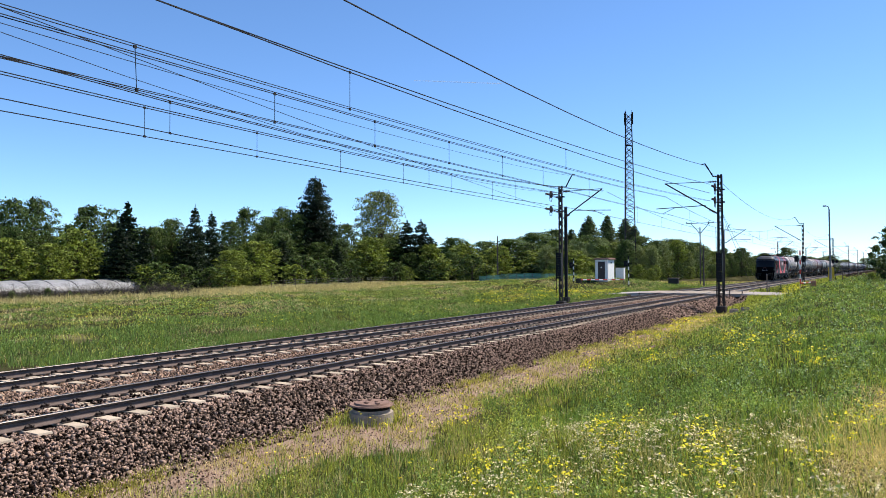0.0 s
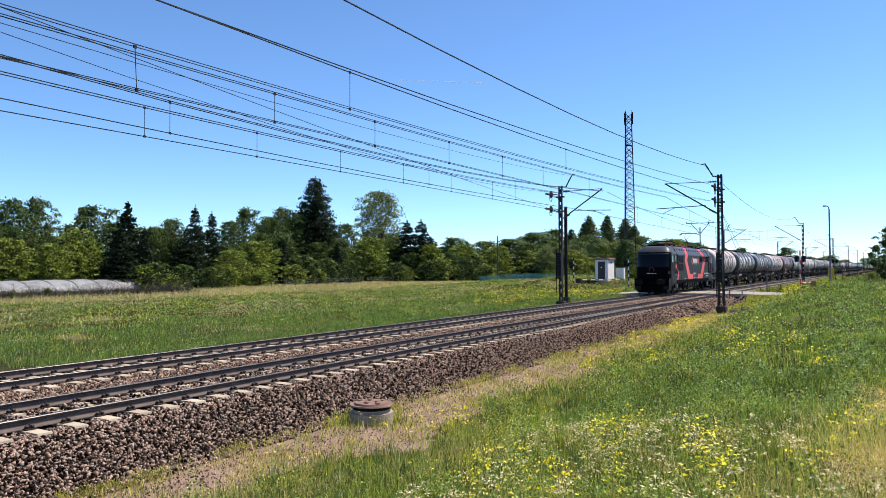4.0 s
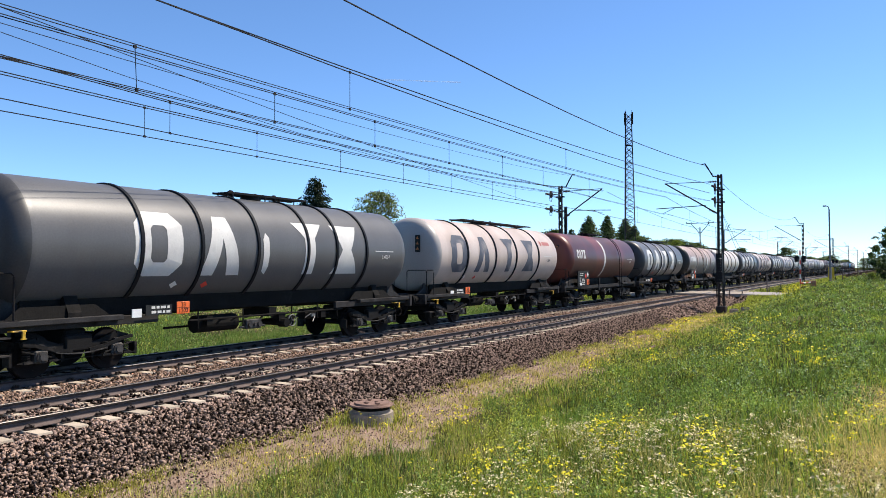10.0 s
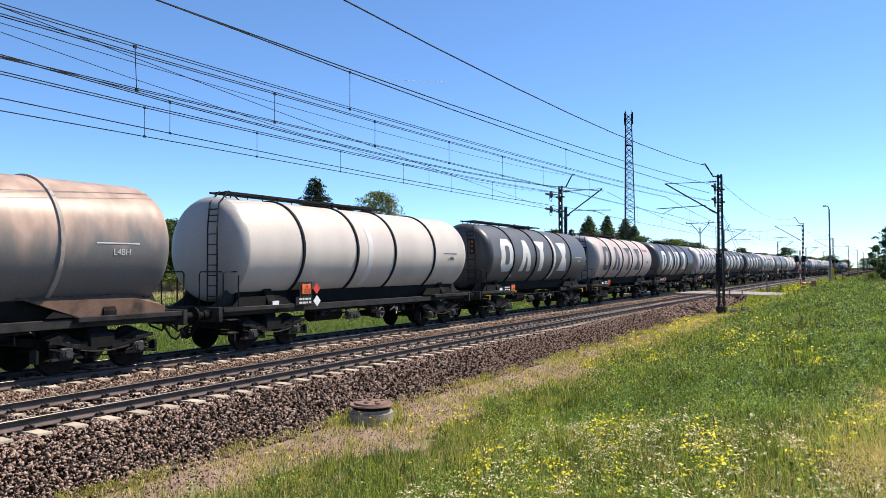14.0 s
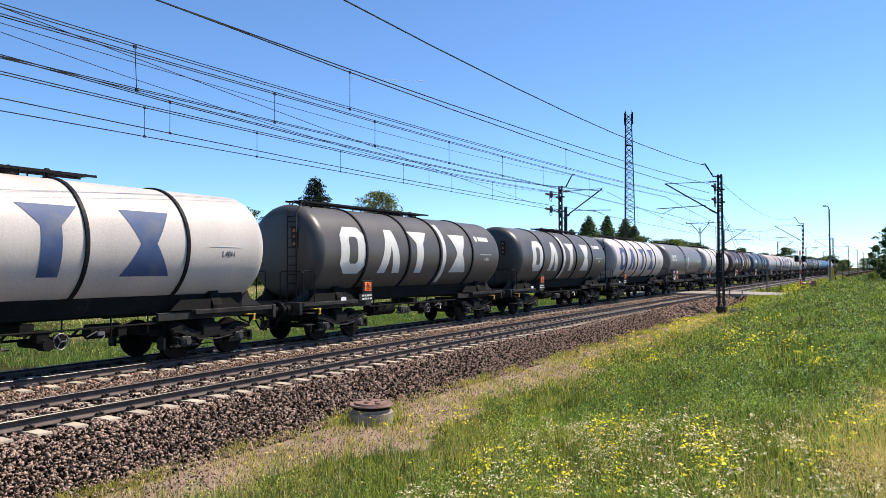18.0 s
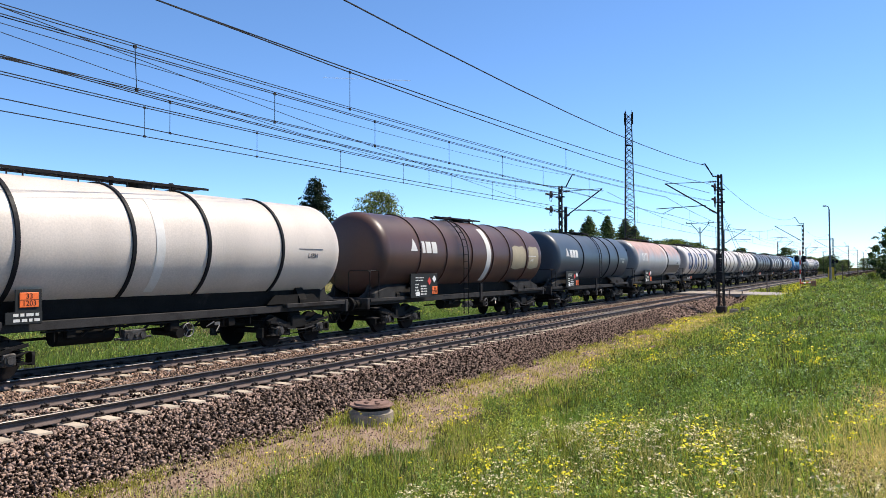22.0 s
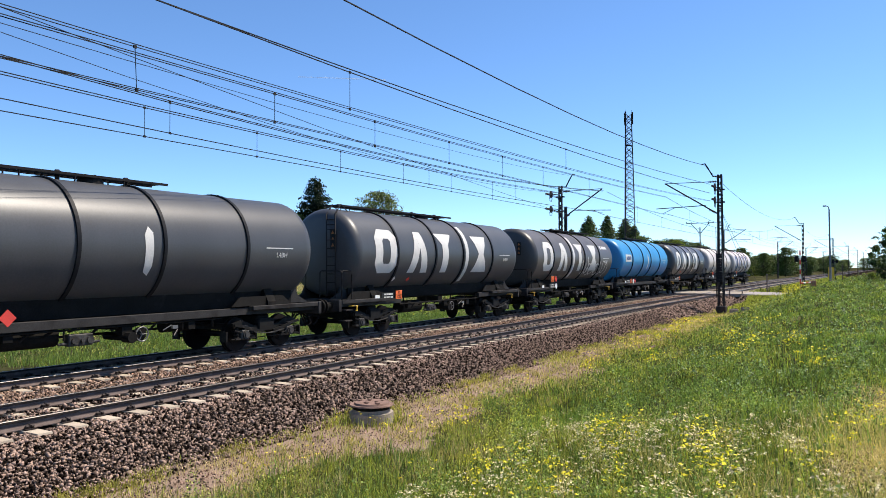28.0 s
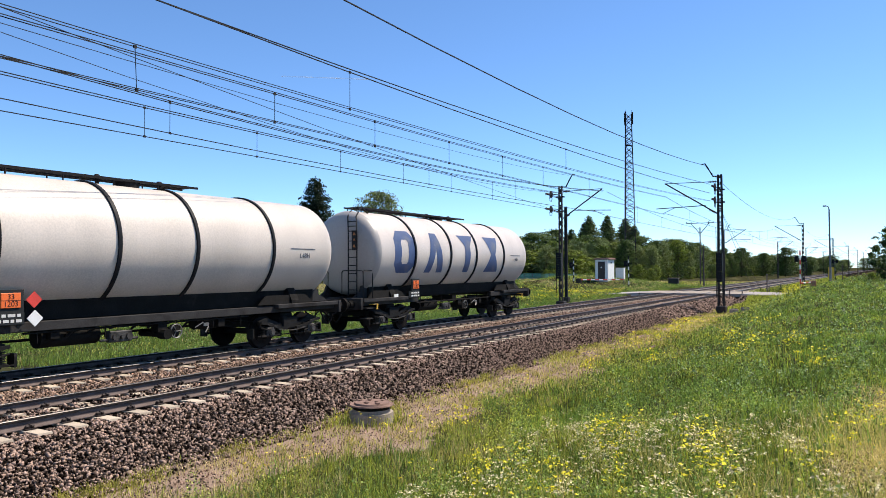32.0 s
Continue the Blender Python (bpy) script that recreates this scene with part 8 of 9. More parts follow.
for spread, per, spots_at in ((0.20, 36, [(-3.4, 6.79), (-2.41, 7.62), (-1.4, 7.36), (-2.32, 5.88), (-3.07, 6.74), (-1.16, 6.22)]),
                              (0.34, 34, [(-2.51, 17.27), (-1.46, 18.06), (-3.58, 23.56), (-5.99, 11.08), (-2.43, 19.36), (-4.47, 18.36), (-0.8, 14.28)]),
                              (0.45, 26, [(-7.53, 37.62), (-7.72, 34.85), (-6.29, 18.91), (-6.46, 10.95), (-3.3, 30.0)])):
    for cx, cy in spots_at:
        flowers("yellow_flowers", np.array([cx]), np.array([cy]), spread * 0.55, int(per * 0.9), 0.026, 0.46, M["yellow"], "bunch of bright yellow wild flowers in the meadow")
flowers("yellow_flowers", *spots(36, -5.5, 0.3, 5.5, 30.0), 0.25, 4, 0.016, 0.34, M["yellow"], "scattered yellow wild flowers across the bank")
flowers("yellow_flowers", *spots(14, -8.8, -6.6, 26.0, 46.0), 0.3, 12, 0.020, 0.30, M["yellow"], "yellow flowers along the ballast edge")
flowers("yellow_flowers", *spots(16, -8.8, -6.8, 8.0, 26.0), 0.3, 5, 0.016, 0.22, M["yellow"], "yellow weeds on the gravel strip")
for cx, cy in ((-3.05, 6.5), (-2.75, 6.15), (-2.2, 6.9), (-1.75, 7.2), (-2.5, 7.3), (-1.5, 5.9), (-3.3, 7.4), (-1.25, 7.0), (-2.9, 5.7), (-0.9, 6.4), (-2.0, 6.3), (-0.7, 7.6)):
    flowers("cream_flowers", np.array([cx]), np.array([cy]), 0.17, 40, 0.020, 0.46, M["cream"], "bunch of cream seed heads in the grass")
flowers("cream_flowers", *spots(46, -3.8, 0.5, 5.0, 9.5), 0.055, 20, 0.024, 0.34, M["cream"], "fluffy bunches of cream seed heads among the grass")
flowers("yellow_flowers", *spots(14, -3.8, 0.2, 5.2, 9.0), 0.05, 12, 0.026, 0.40, M["yellow"], "small dense bunches of yellow flowers among the grass")
flowers("yellow_flowers", rng.uniform(-30.0, -20.5, 60), rng.uniform(52.0, 76.0, 60), 0.6, 12, 0.020, 0.4, M["yellow"], "yellow flowers on the bank by the crossing")
flowers("yellow_flowers", rng.uniform(-60.0, -22.0, 50), rng.uniform(25.0, 60.0, 50), 0.5, 4, 0.018, 0.35, M["yellow"], "scattered yellow flowers in the far meadow")
flowers("yellow_flowers", np.array([-5.0, -5.3, -4.7]), np.array([61.5, 62.4, 63.0]), 0.35, 40, 0.02, 0.75, M["yellow"], "tall bunch of yellow flowers by the crossing")


# ---- things beside the line ----
M["faded_box"] = mat("faded_orange_paint", (0.36, 0.17, 0.10), 0.6, 0, 0.25, 4, 30, 0.1)
def build_manhole():
    x, y = -8.45, 12.05
    z = float(ground_z(x, y)) - 0.20
    t = thing("cable_manhole", "round concrete cable shaft with a rusty lid in the gravel", "manhole", at=pose(x, y, z))
    bm = bmesh.new()
    tube(bm, (0, 0, 0), (0, 0, 0.40), 0.43, 40)
    tube(bm, (0, 0, 0.40), (0, 0, 0.46), 0.37, 40)
    part("shaft_ring", bm, M["concrete"], t, "weathered pale concrete ring")
    # near-black ring under the lid, the shade of the gap in its colour
    part("gap_ring", tube(bmesh.new(), (0, 0, 0.46), (0, 0, 0.53), 0.36, 36), M["grime"], t)
    bm = tube(bmesh.new(), (0, 0, 0.53), (0, 0, 0.555), 0.43, 40, 0.42)
    tube(bm, (0.02, 0, 0.555), (0.02, 0, 0.59), 0.36, 36, 0.34)
    part("lid", bm, M["rust_lid"], t, "rusty round lid")
    for k in range(7):
        a, r = k * 2.4, 0.12 + 0.035 * k
        bm = bmesh.new()
        bmesh.ops.create_icosphere(bm, subdivisions=1, radius=0.035 + 0.006 * (k % 3), matrix=Matrix.Translation((r * math.cos(a), r * math.sin(a), 0.605)) @ Matrix.Diagonal((1.4, 1, 0.6, 1)))
        part("loose_stone", bm, M["rust_lid"], t)


build_manhole()


def build_hut():
    x, y = -27.0, 86.5
    t = thing("relay_hut", "small white crossing hut with a brown door and flat roof", "hut", at=pose(x, y, float(ground_z(x, y))))
    part("wall", box(bmesh.new(), -0.75, 0.75, -1.3, 1.3, -0.4, 2.35, bevel=0.02), M["white"], t, "white painted walls")
    bm = box(bmesh.new(), -0.95, 0.95, -1.5, 1.5, 2.36, 2.48, bevel=0.02)
    box(bm, -0.8, 0.8, -1.35, 1.35, 2.48, 2.56)
    part("roof", bm, M["rust_lid"], t, "flat brownish roof")
    d = part("door", box(bmesh.new(), -0.42, 0.42, -1.345, -1.302, 0.05, 2.12, bevel=0.01), M["door_brown"], t, "dark brown door")
    part("door_sign", box(bmesh.new(), -0.08, 0.08, -1.352, -1.346, 1.35, 1.52), M["white"], d)
    part("number_plate", box(bmesh.new(), 0.752, 0.76, -0.2, 0.3, 1.9, 2.05), M["board"], t)
    for px_, py_, w_ in ((-28.6, 130.0, 0.85),):
        k = thing("equipment_cabinet", "low dark cabinet with a flat lid in the grass", "cabinet", at=pose(px_, py_, float(ground_z(px_, py_))))
        part("body", box(bmesh.new(), -w_, w_, -0.4, 0.4, -0.2, 1.15, bevel=0.03), M["mast_steel"], k)
        part("roof", box(bmesh.new(), -w_ - 0.08, w_ + 0.08, -0.48, 0.48, 1.152, 1.24, bevel=0.02), M["concrete"], k)
    x, y = -26.3, 90.5
    c = thing("equipment_cabinet", "small white metal cabinet behind the crossing hut", "cabinet", at=pose(x, y, float(ground_z(x, y))))
    part("body", box(bmesh.new(), -0.5, 0.5, -0.35, 0.35, -0.2, 1.35, bevel=0.02), M["white"], c)
    part("roof", box(bmesh.new(), -0.56, 0.56, -0.41, 0.41, 1.352, 1.41, bevel=0.01), M["concrete"], c)


M["door_brown"] = mat("brown_door_paint", (0.045, 0.030, 0.026), 0.5, 0, 0.2, 3, 30, 0.05)
M["green_net"] = mat("green_netting", (0.12, 0.34, 0.27), 0.6, 0, 0.2, 2, 30, 0)
M["sign_yellow"] = mat("yellow_sign_paint", (0.72, 0.46, 0.03), 0.5, 0, 0.15, 3, 30, 0.03)
M["pole_wood"] = mat("grey_pole_wood", (0.13, 0.11, 0.095), 0.85, 0, 0.3, 5, 40, 0.3)
build_hut()


def crossing_signal(x, y, h, first, second, label, heads=(-1, 1)):
    t = thing("crossing_signal", label, "signal", at=pose(x, y, float(ground_z(x, y)) - 0.05), group="signals of the level crossing")
    n = 9
    for k in range(n):
        part("pole_band", tube(bmesh.new(), (0, 0, h * k / n), (0, 0, h * (k + 1) / n), 0.065, 12), M[first] if k % 2 else M[second], t)
    for s in heads:
        b = part("signal_head", box(bmesh.new(), s * 0.32 - 0.20, s * 0.32 + 0.20, -0.05, 0.05, h - 1.15, h - 0.55, bevel=0.03), M["black"], t, "black signal head")
        part("lamp_hood", tube(bmesh.new(), (s * 0.32, -0.05, h - 0.85), (s * 0.32, -0.22, h - 0.85), 0.12, 12), M["black"], b)
    part("cross_bar", box(bmesh.new(), -0.35, 0.35, 0.07, 0.10, h - 0.90, h - 0.80), M["dark_steel"], t)
    return t


crossing_signal(-23.3, 83.4, 3.6, "white", "black", "black and white striped signal post by the crossing", (-1,))
crossing_signal(-29.4, 82.4, 3.0, "white", "black", "short striped signal post beside the barrier", (-1,))
crossing_signal(-5.85, 83.5, 4.3, "white", "red", "red and white signal post with black heads")
crossing_signal(-4.9, 150.0, 4.6, "dark_steel", "lamp_steel", "dark track signal far along the line")


def barrier(a, b, h, label, n=11):
    a, b = Vector(a), Vector(b)
    t = thing("barrier_boom", label, "barrier", group="barriers of the level crossing")
    for k in range(n):
        p, q = a.lerp(b, k / n), a.lerp(b, (k + 1) / n)
        part("boom_band", tube(bmesh.new(), p, q, 0.07, 10), M["white"] if k % 2 else M["red"], t)
    g = float(ground_z(a.x, a.y))
    part("drive_box", box(bmesh.new(), a.x - 0.28, a.x + 0.28, a.y - 0.25, a.y + 0.25, g - 0.1, a.z + 0.15, bevel=0.03), M["faded_box"] if n < 8 else M["mast_steel"], t, "barrier drive box")
    gb = float(ground_z(b.x, b.y))
    part("rest", tube(bmesh.new(), (b.x, b.y, gb - 0.1), (b.x, b.y, b.z - 0.05), 0.05, 8), M["lamp_steel"], t)


barrier((-29.0, 83.0, float(ground_z(-29, 83)) + 0.38), (-24.2, 84.6, float(ground_z(-29, 83)) + 0.42), 0.9, "lowered red and white barrier beside the hut")
barrier((-4.6, 81.5, 0.95), (-5.6, 80.2, 0.85), 0.9, "short red and white barrier arm with orange box", 5)


def build_lamp():
    x, y = -5.0, 133.0
    t = thing("street_lamp", "tall grey street lamp with a curved head", "street lamp", at=pose(x, y, float(ground_z(x, y)) - 0.1))
    part("pole", tube(bmesh.new(), (0, 0, 0), (-0.05, 0, 11.9), 0.16, 14, 0.10), M["lamp_steel"], t)
    part("base", tube(bmesh.new(), (0, 0, 0), (0, 0, 2.6), 0.21, 14, 0.18), M["concrete"], t)
    part("arm", sweep([(-0.05, 0, 11.8), (-0.1, 0, 12.2), (-0.3, 0, 12.4), (-0.5, 0, 12.4)], 0.07, 8), M["lamp_steel"], t)
    part("lamp_head", box(bmesh.new(), -0.95, -0.4, -0.14, 0.14, 12.32, 12.52, bevel=0.05), M["lamp_steel"], t)


build_lamp()


def build_board():
    x, y = -5.6, 152.0
    t = thing("yellow_board", "yellow track sign on two grey posts", "sign", at=pose(x, y, float(ground_z(x, y))))
    part("board", box(bmesh.new(), -0.5, 0.5, -0.03, 0.03, 0.9, 2.9, bevel=0.01), M["sign_yellow"], t)
    for s in (-0.3, 0.3):
        part("post", tube(bmesh.new(), (s, 0.07, -0.2), (s, 0.07, 2.7), 0.04, 8), M["lamp_steel"], t)


build_board()


def post(x, y, h, r=0.05, label="thin grey steel post beside the crossing", name="post"):
    t = thing(name, label, "post", at=pose(x, y, float(ground_z(x, y)) - 0.15), group="posts along the crossing")
    part("shaft", tube(bmesh.new(), (0, 0, 0), (0, 0, h + 0.15), r, 8), M["pole_wood"], t)
    part("cap", tube(bmesh.new(), (0, 0, h + 0.15), (0, 0, h + 0.19), r * 1.3, 8, r * 0.8), M["lamp_steel"], t)


for x, y, h in ((-10.0, 66.2, 1.2), (-9.4, 69.0, 1.0), (-8.0, 74.5, 1.7), (-8.3, 79.0, 1.1), (-7.9, 86.0, 1.2), (-2.2, 88.0, 1.6)):
    post(x, y, h)
for x, y in ((-7.45, 51.0), (-7.0, 52.6)):
    b = thing("concrete_block", "small weathered concrete block in the grass", "block", at=pose(x, y, float(ground_z(x, y)) - 0.08, 0, 0, 15), group="concrete blocks by the mast")
    part("slab", box(bmesh.new(), -0.26, 0.26, -0.22, 0.22, 0, 0.40, bevel=0.03), M["concrete"], b)
    part("cover", box(bmesh.new(), -0.22, 0.22, -0.18, 0.18, 0.40, 0.43, bevel=0.01), M["mast_steel"], b)


def build_tower():
    """A slim three-legged radio mast above the trees."""
    H_, x, y = 42.5, -52.6, 188.7
    t = thing("radio_tower", "tall slim grey lattice radio tower behind the trees", "tower", at=pose(x, y, float(ground_z(x, y)) - 0.3, 0, 0, 20))

    def leg(i, z):
        r = 1.9 - 0.95 * z / H_
        a = i * math.tau / 3
        return Vector((r * math.cos(a), r * math.sin(a), z))

    for i in range(3):
        part("leg", tube(bmesh.new(), leg(i, 0), leg(i, H_), 0.13, 8), M["mast_steel"], t)
    n = 30
    for i in range(3):
        bm = bmesh.new()
        for k in range(n):
            a, b = H_ * k / n, H_ * (k + 1) / n
            bar(bm, leg(i, a), leg((i + 1) % 3, b), 0.085)
            bar(bm, leg((i + 1) % 3, a), leg(i, b), 0.085)
            if k % 2:
                bar(bm, leg(i, a), leg((i + 1) % 3, a), 0.07)
        part("bracing", bm, M["mast_steel"], t)
    for i in range(3):
        p = leg(i, H_ - 1.2)
        part("antenna", box(bmesh.new(), p.x * 1.25 - 0.17, p.x * 1.25 + 0.17, p.y * 1.25 - 0.12, p.y * 1.25 + 0.12, H_ - 2.6, H_ + 0.5, bevel=0.03), M["dark_steel"], t, "dark panel antenna")
        part("spike", tube(bmesh.new(), (p.x, p.y, H_), (p.x, p.y, H_ + 1.0), 0.04, 6), M["mast_steel"], t)
    bm = bmesh.new()
    for i in range(3):
        bar(bm, leg(i, 34.5), leg((i + 1) % 3, 34.5), 0.25)
    part("platform", bm, M["mast_steel"], t)


build_tower()


def wooden_pole(x, y, h, label, arms=""):
    t = thing("utility_pole", label, "utility pole", at=pose(x, y, float(ground_z(x, y)) - 0.3))
    part("pole", tube(bmesh.new(), (0, 0, 0), (0, 0, h + 0.3), 0.13, 10, 0.09), M["pole_wood"], t)
    if arms:
        bm = bmesh.new()
        for s in (-1, 1):
            tube(bm, (0, 0, h - 0.9), (s * 1.5, 0, h + 0.9), 0.06, 8)
        tube(bm, (-2.4, 0, h + 1.0), (2.4, 0, h + 1.0), 0.06, 8)
        part("crossarm", bm, M["dark_steel"], t)
        for x_ in (-2.3, -1.5, 1.5, 2.3):
            part("insulator", tube(bmesh.new(), (x_, 0, h + 1.0), (x_, 0, h + 1.25), 0.07, 8), M["insulator"], t)
    else:
        part("bracket", box(bmesh.new(), -0.12, 0.35, -0.05, 0.05, h - 0.6, h - 0.5), M["dark_steel"], t)


wooden_pole(-51.6, 108.8, 7.2, "old grey wooden pole beside the netting fence")
wooden_pole(-25.5, 137.0, 10.2, "grey pole with a forked crossarm beside the line", "v")
wooden_pole(-21.5, 118.0, 6.5, "slender grey pole near the far track")


def build_netting():
    t = thing("netting_fence", "green plastic netting fence on thin posts", "fence")
    a, b = Vector((-55.0, 109.0, 0)), Vector((-36.0, 102.0, 0))
    n = 12
    for k in range(n + 1):
        p = a.lerp(b, k / n)
        z = float(ground_z(p.x, p.y))
        part("post", tube(bmesh.new(), (p.x, p.y, z - 0.2), (p.x, p.y, z + 1.05), 0.035, 6), M["lamp_steel"], t)
    for k in range(n):
        p, q = a.lerp(b, k / n), a.lerp(b, (k + 1) / n)
        z = float(ground_z(p.x, p.y))
        bm = bmesh.new()
        for i in range(7):
            bar(bm, (p.x, p.y, z + 0.1 + i * 0.14), (q.x, q.y, z + 0.1 + i * 0.14), 0.045)
        for i in range(8):
            u = p.lerp(q, i / 8)
            bar(bm, (u.x, u.y, z + 0.1), (u.x, u.y, z + 0.95), 0.04)
        part("net_panel", bm, M["green_net"], t)


build_netting()


def build_tunnel():
    """A long low greenhouse of plastic foil on hoops."""
    a, b = Vector((-77.0, 34.0, 0)), Vector((-80.0, 61.0, 0))
    d = (b - a)
    t = thing("polytunnel", "long low greenhouse of weathered white plastic foil", "greenhouse")
    w, h, n, m = 3.0, 1.95, 18, 12
    side = Vector((d.y, -d.x, 0)).normalized()
    bm = bmesh.new()
    rows = []
    for i in range(n + 1):
        p = a.lerp(b, i / n)
        z = float(ground_z(p.x, p.y)) - 0.1
        sag = 0.05 * (i % 2)
        rows.append([bm.verts.new(p + side * (w * math.cos(k * math.pi / m)) + Vector((0, 0, z + (h - sag) * math.sin(k * math.pi / m) ** 0.7))) for k in range(m + 1)])
    for r0, r1 in zip(rows, rows[1:]):
        for k in range(m):
            bm.faces.new((r0[k], r0[k + 1], r1[k + 1], r1[k]))
    bm.faces.new(rows[0])
    bm.faces.new(rows[-1][::-1])
    bmesh.ops.recalc_face_normals(bm, faces=bm.faces)
    part("foil", bm, M["foil"], t)
    for i in range(0, n + 1, 2):
        p = a.lerp(b, i / n)
        z = float(ground_z(p.x, p.y)) - 0.1
        part("hoop", sweep([p + side * (1.01 * w * math.cos(k * math.pi / m)) + Vector((0, 0, z + 1.02 * h * math.sin(k * math.pi / m) ** 0.7)) for k in range(m + 1)], 0.035, 6), M["lamp_steel"], t)


build_tunnel()


def build_field_fence():
    t = thing("field_fence", "old wire fence on thin wooden posts along the trees", "fence")
    pts = [(-76.0, 83.0), (-79.0, 97.0), (-80.0, 110.0), (-79.0, 124.0)]
    prev = None
    for (x0, y0), (x1, y1) in zip(pts, pts[1:]):
        for k in range(4):
            x, y = x0 + (x1 - x0) * k / 4, y0 + (y1 - y0) * k / 4
            z = float(ground_z(x, y))
            part("post", tube(bmesh.new(), (x, y, z - 0.2), (x + 0.03, y, z + 1.4), 0.05, 6), M["pole_wood"], t)
            if prev:
                bm = bmesh.new()
                for h in (0.5, 0.9, 1.25):
                    tube(bm, (prev[0], prev[1], prev[2] + h), (x, y, z + h), 0.012, 4)
                part("strand", bm, M["lamp_steel"], t)
            prev = (x, y, z)


build_field_fence()

# a tree and low bushes on the bank, and the woods along the line far off
stand(BUSH, 2.3, 72.0, 5.6, 4, 0.74, 0.9)
stand(BROAD, 2.9, 73.0, 6.2, 10, 1.1, 1.2)
stand(BROAD_2, 4.6, 76.0, 6.8, 10, 1.3, 1.2)
stand(BUSH_L, 0.35, 64.0, 0.95, 4, 1.1, 0.1)
stand(BUSH_L, -7.1, 76.5, 0.8, 4, 1.4, 0.1)
stand(BUSH_L, -6.4, 79.0, 0.7, 4, 1.3, 0.1)
# the edge of the wood beyond the crossing: a close wall of trees, lower towards the distance
r_ = random.Random(31)
for k in range(34):
    a = math.radians(-21.5 + 0.38 * k + r_.uniform(-0.15, 0.15))
    d = np.interp(k, [0, 20, 33], [186, 205, 250]) * r_.uniform(0.95, 1.12)
    kind = (MID, LIGHT, MID, BROAD_2, MID, MID)[k % 6]
    stand(kind, d * math.sin(a), d * math.cos(a), d * np.interp(k, [0, 12, 26, 33], [0.042, 0.040, 0.040, 0.028]) * r_.uniform(0.8, 1.12) + 1.6, H[kind], r_.uniform(0.8, 1.1))
    kind = (BUSH_L, BUSH, BUSH_L)[k % 3]
    d *= 0.9
    stand(kind, d * math.sin(a), d * math.cos(a), r_.uniform(2.5, 4.6), 4, 1.0)
for k in range(44):
    a = math.radians(-9.0 + 0.18 * k + r_.uniform(-0.08, 0.08))
    d = np.interp(k, [0, 20, 43], [270, 330, 620]) * r_.uniform(0.95, 1.08)
    kind = (MID, BROAD_2, MID)[k % 3]
    stand(kind, d * math.sin(a), d * math.cos(a), d * np.interp(k, [0, 20, 43], [0.023, 0.018, 0.010]) * r_.uniform(0.75, 1.15) + 2, H[kind], r_.uniform(0.9, 1.3))
r_ = random.Random(5)
for k in range(22):
    y = 210 + k * 13 + r_.uniform(-6, 6)
    stand((MID, BROAD, LIGHT)[k % 3], -34 - 0.12 * (y - 200) * r_.uniform(0.1, 1.0) - r_.uniform(0, 14) + bend(y), y, r_.uniform(4.5, 7.5), H[(MID, BROAD, LIGHT)[k % 3]], 1.0)
for k in range(26):
    y = 560 + k * 12 + r_.uniform(-30, 30)
    stand((MID, BROAD)[k % 2], -40 + k * 6.0 + bend(y) * 0.9 + r_.uniform(-6, 6), y, r_.uniform(8, 12), 10, 1.6)
for k in range(30):
    a = math.radians(-62 + k * 1.55)
    d = r_.uniform(215, 285)
    stand((BROAD, BROAD_2, SPRUCE)[k % 3], d * math.sin(a), d * math.cos(a), r_.uniform(9, 13.5), H[(BROAD, BROAD_2, SPRUCE)[k % 3]], 1.25)


# weeds round the shaft
n = 420
a = rng.uniform(0, math.tau, n)
r = 0.46 + 0.5 * rng.random(n) ** 1.5
x, y = -8.45 + r * np.cos(a), 12.05 + r * np.sin(a)
blades("meadow_grass", x, y, 0.26, 0.012, M["grass"], "green weeds round the concrete shaft", 0.6)
flowers("yellow_flowers", np.array([-8.0, -8.9]), np.array([11.5, 11.75]), 0.22, 16, 0.018, 0.26, M["yellow"], "yellow weeds beside the concrete shaft")


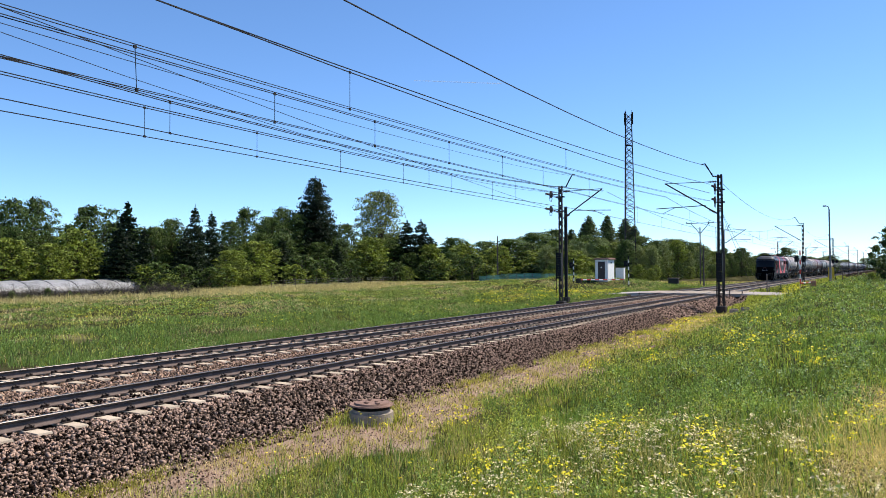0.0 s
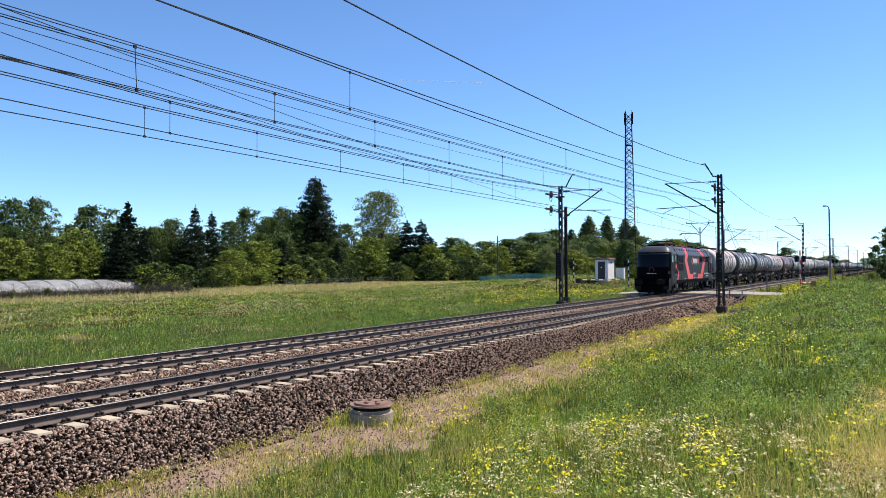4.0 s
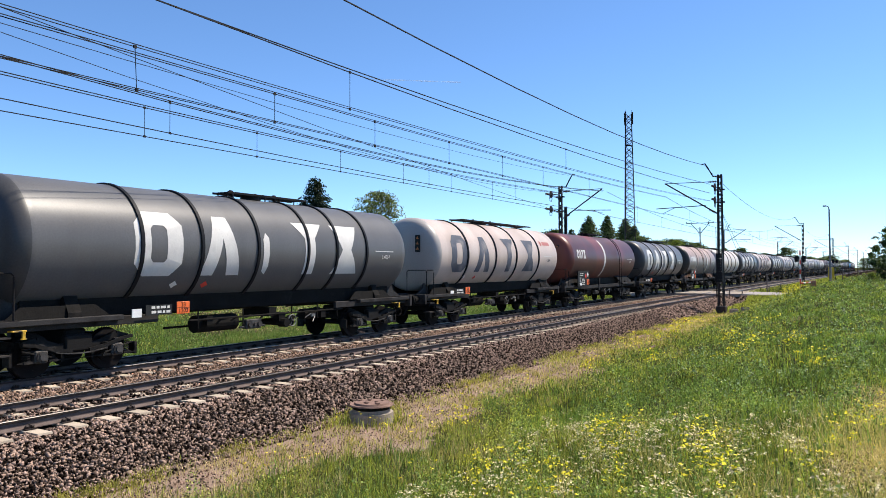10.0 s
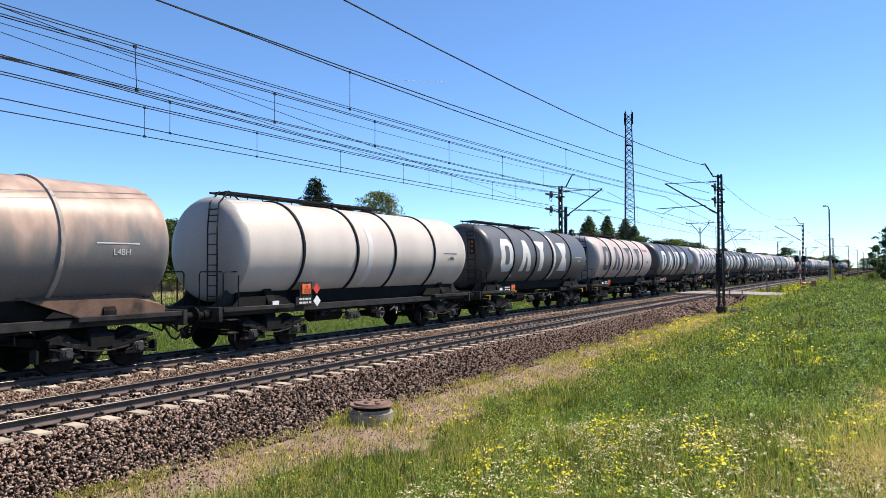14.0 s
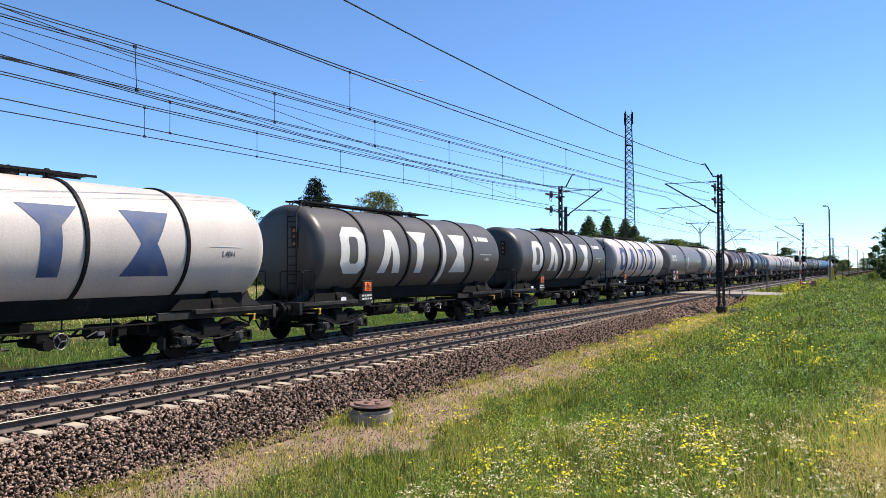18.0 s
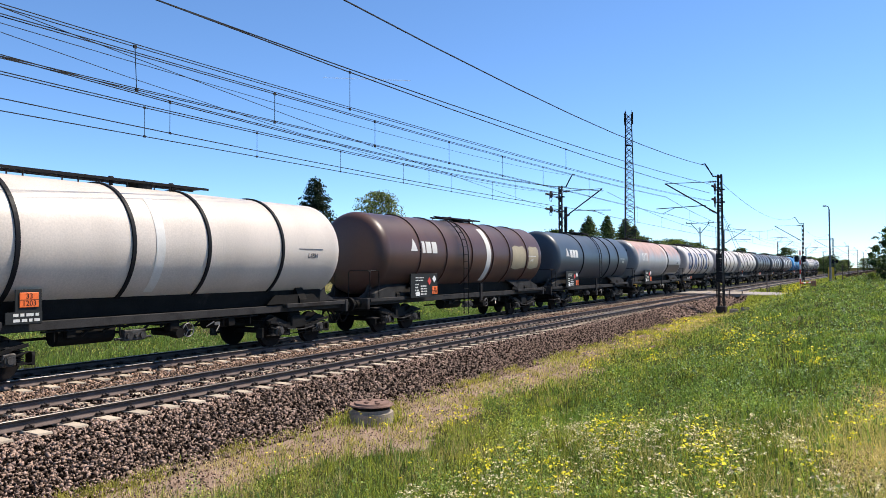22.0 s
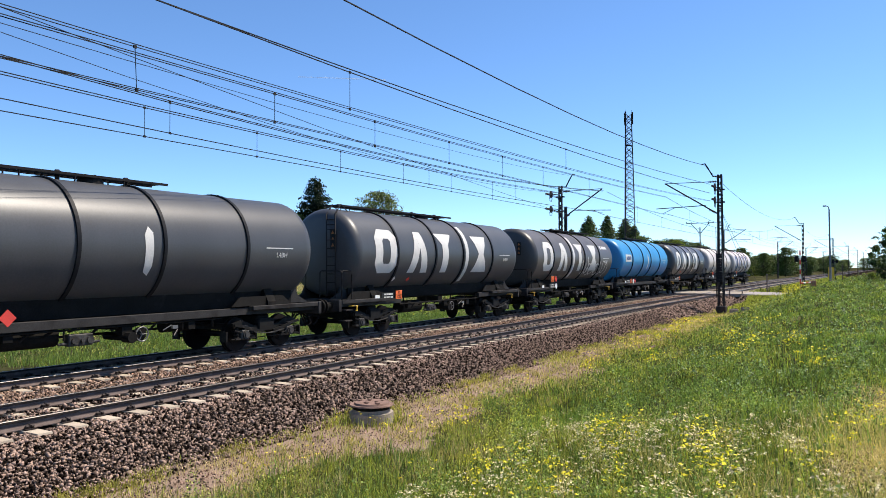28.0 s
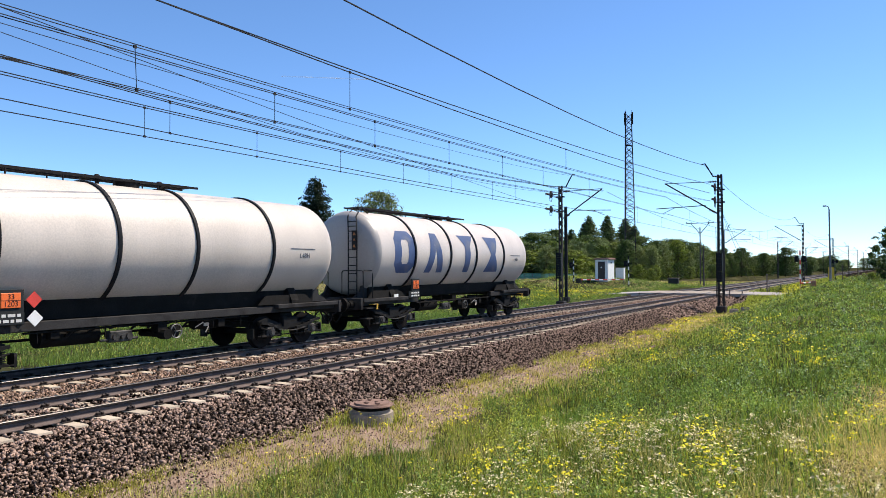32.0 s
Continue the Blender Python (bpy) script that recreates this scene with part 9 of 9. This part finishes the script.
# ---- vapour trail, high up ----
def build_trail():
    m = bpy.data.materials.new("thin_vapour")
    m.use_nodes = True
    nd, ln = m.node_tree.nodes, m.node_tree.links
    co = nd.new("ShaderNodeTexCoord")
    tex = nd.new("ShaderNodeTexNoise")
    tex.inputs["Scale"].default_value = 0.012
    ln.new(co.outputs["Object"], tex.inputs["Vector"])
    rr = nd.new("ShaderNodeMapRange")
    rr.inputs["From Min"].default_value, rr.inputs["From Max"].default_value = 0.3, 0.7
    rr.inputs["To Min"].default_value, rr.inputs["To Max"].default_value = 0.05, 0.42
    ln.new(tex.outputs["Fac"], rr.inputs["Value"])
    ln.new(rr.outputs[0], nd["Principled BSDF"].inputs["Alpha"])
    nd["Principled BSDF"].inputs["Base Color"].default_value = (0.85, 0.87, 0.9, 1)
    t = thing("vapour_trail", "thin white vapour trail in the blue sky", "vapour trail")
    a, b = Vector((-1569, 2538, 757)), Vector((-1263, 2711, 743))
    part("streak", sweep([(a.lerp(b, k / 10) - a) for k in range(11)], 2.4, 6), m, t)
    t.matrix_basis = Matrix.Translation(a)
    return t


trail = build_trail()

# grey scrub in front of the greenhouse
M["dead_stem"] = mat("grey_dead_stems", (0.075, 0.066, 0.055), 0.9, 0, 0.5, 2, 20, 0, island=0.5)
n = 1500
x, y = -71.8 - 2.2 * rng.random(n), 30 + 34 * rng.random(n)
tufts("bramble_scrub", x, y, 16, 0.24, 1.5, 0.0026, M["dead_stem"], "tangle of bare grey bramble stems before the greenhouse", 1.2)
for k in range(14):
    stand((BUSH, BUSH_L)[k % 3 == 0], -70.5 - 0.25 * k + r_.uniform(-1, 1), 37.5 + k * 2.0 + r_.uniform(-0.6, 0.6), r_.uniform(0.6, 1.3), 4, 0.7)


# ---- what moves ----
def motions():
    """The train rolls towards the camera's left and its wheels turn; all wheels of one size share one turning."""
    loco_at = WAGONS[0][1] - WAGON / 2 - LOCO / 2 + 0.02
    times = [0.5 * i for i in range(65)]
    for ob, at in WAGONS + [(loco, loco_at)]:
        rows = []
        for t in times:
            y = at - run(t)
            slope = bend(y + 0.5) - bend(y - 0.5)
            rows.append((t, pose(TRACK_2 + bend(y), y, 0, 0, 0, -math.degrees(math.atan(slope)))))
        walk(ob, rows)
    walk(trail, [(t, Matrix.Translation(Vector((-1569, 2538, 757)) + Vector((-14.5, -8.2, 0.6)) * t)) for t in (0.0, 8.0, 16.0, 24.0, 32.0)])
    for wheels, radius in ((WHEELSETS, 0.46), (LOCO_WHEELS, 0.625)):
        rows = []
        for i in range(961):
            t = i / 30
            rows.append((t, Matrix.Rotation((run(t) / radius) % math.tau, 4, "X")))
        walk(wheels[0], rows)
        keys = wheels[0].animation_data
        for w in wheels[1:]:
            w.rotation_mode = "QUATERNION"
            w.animation_data_create()
            w.animation_data.action = keys.action
            w.animation_data.action_slot = keys.action_slot


motions()
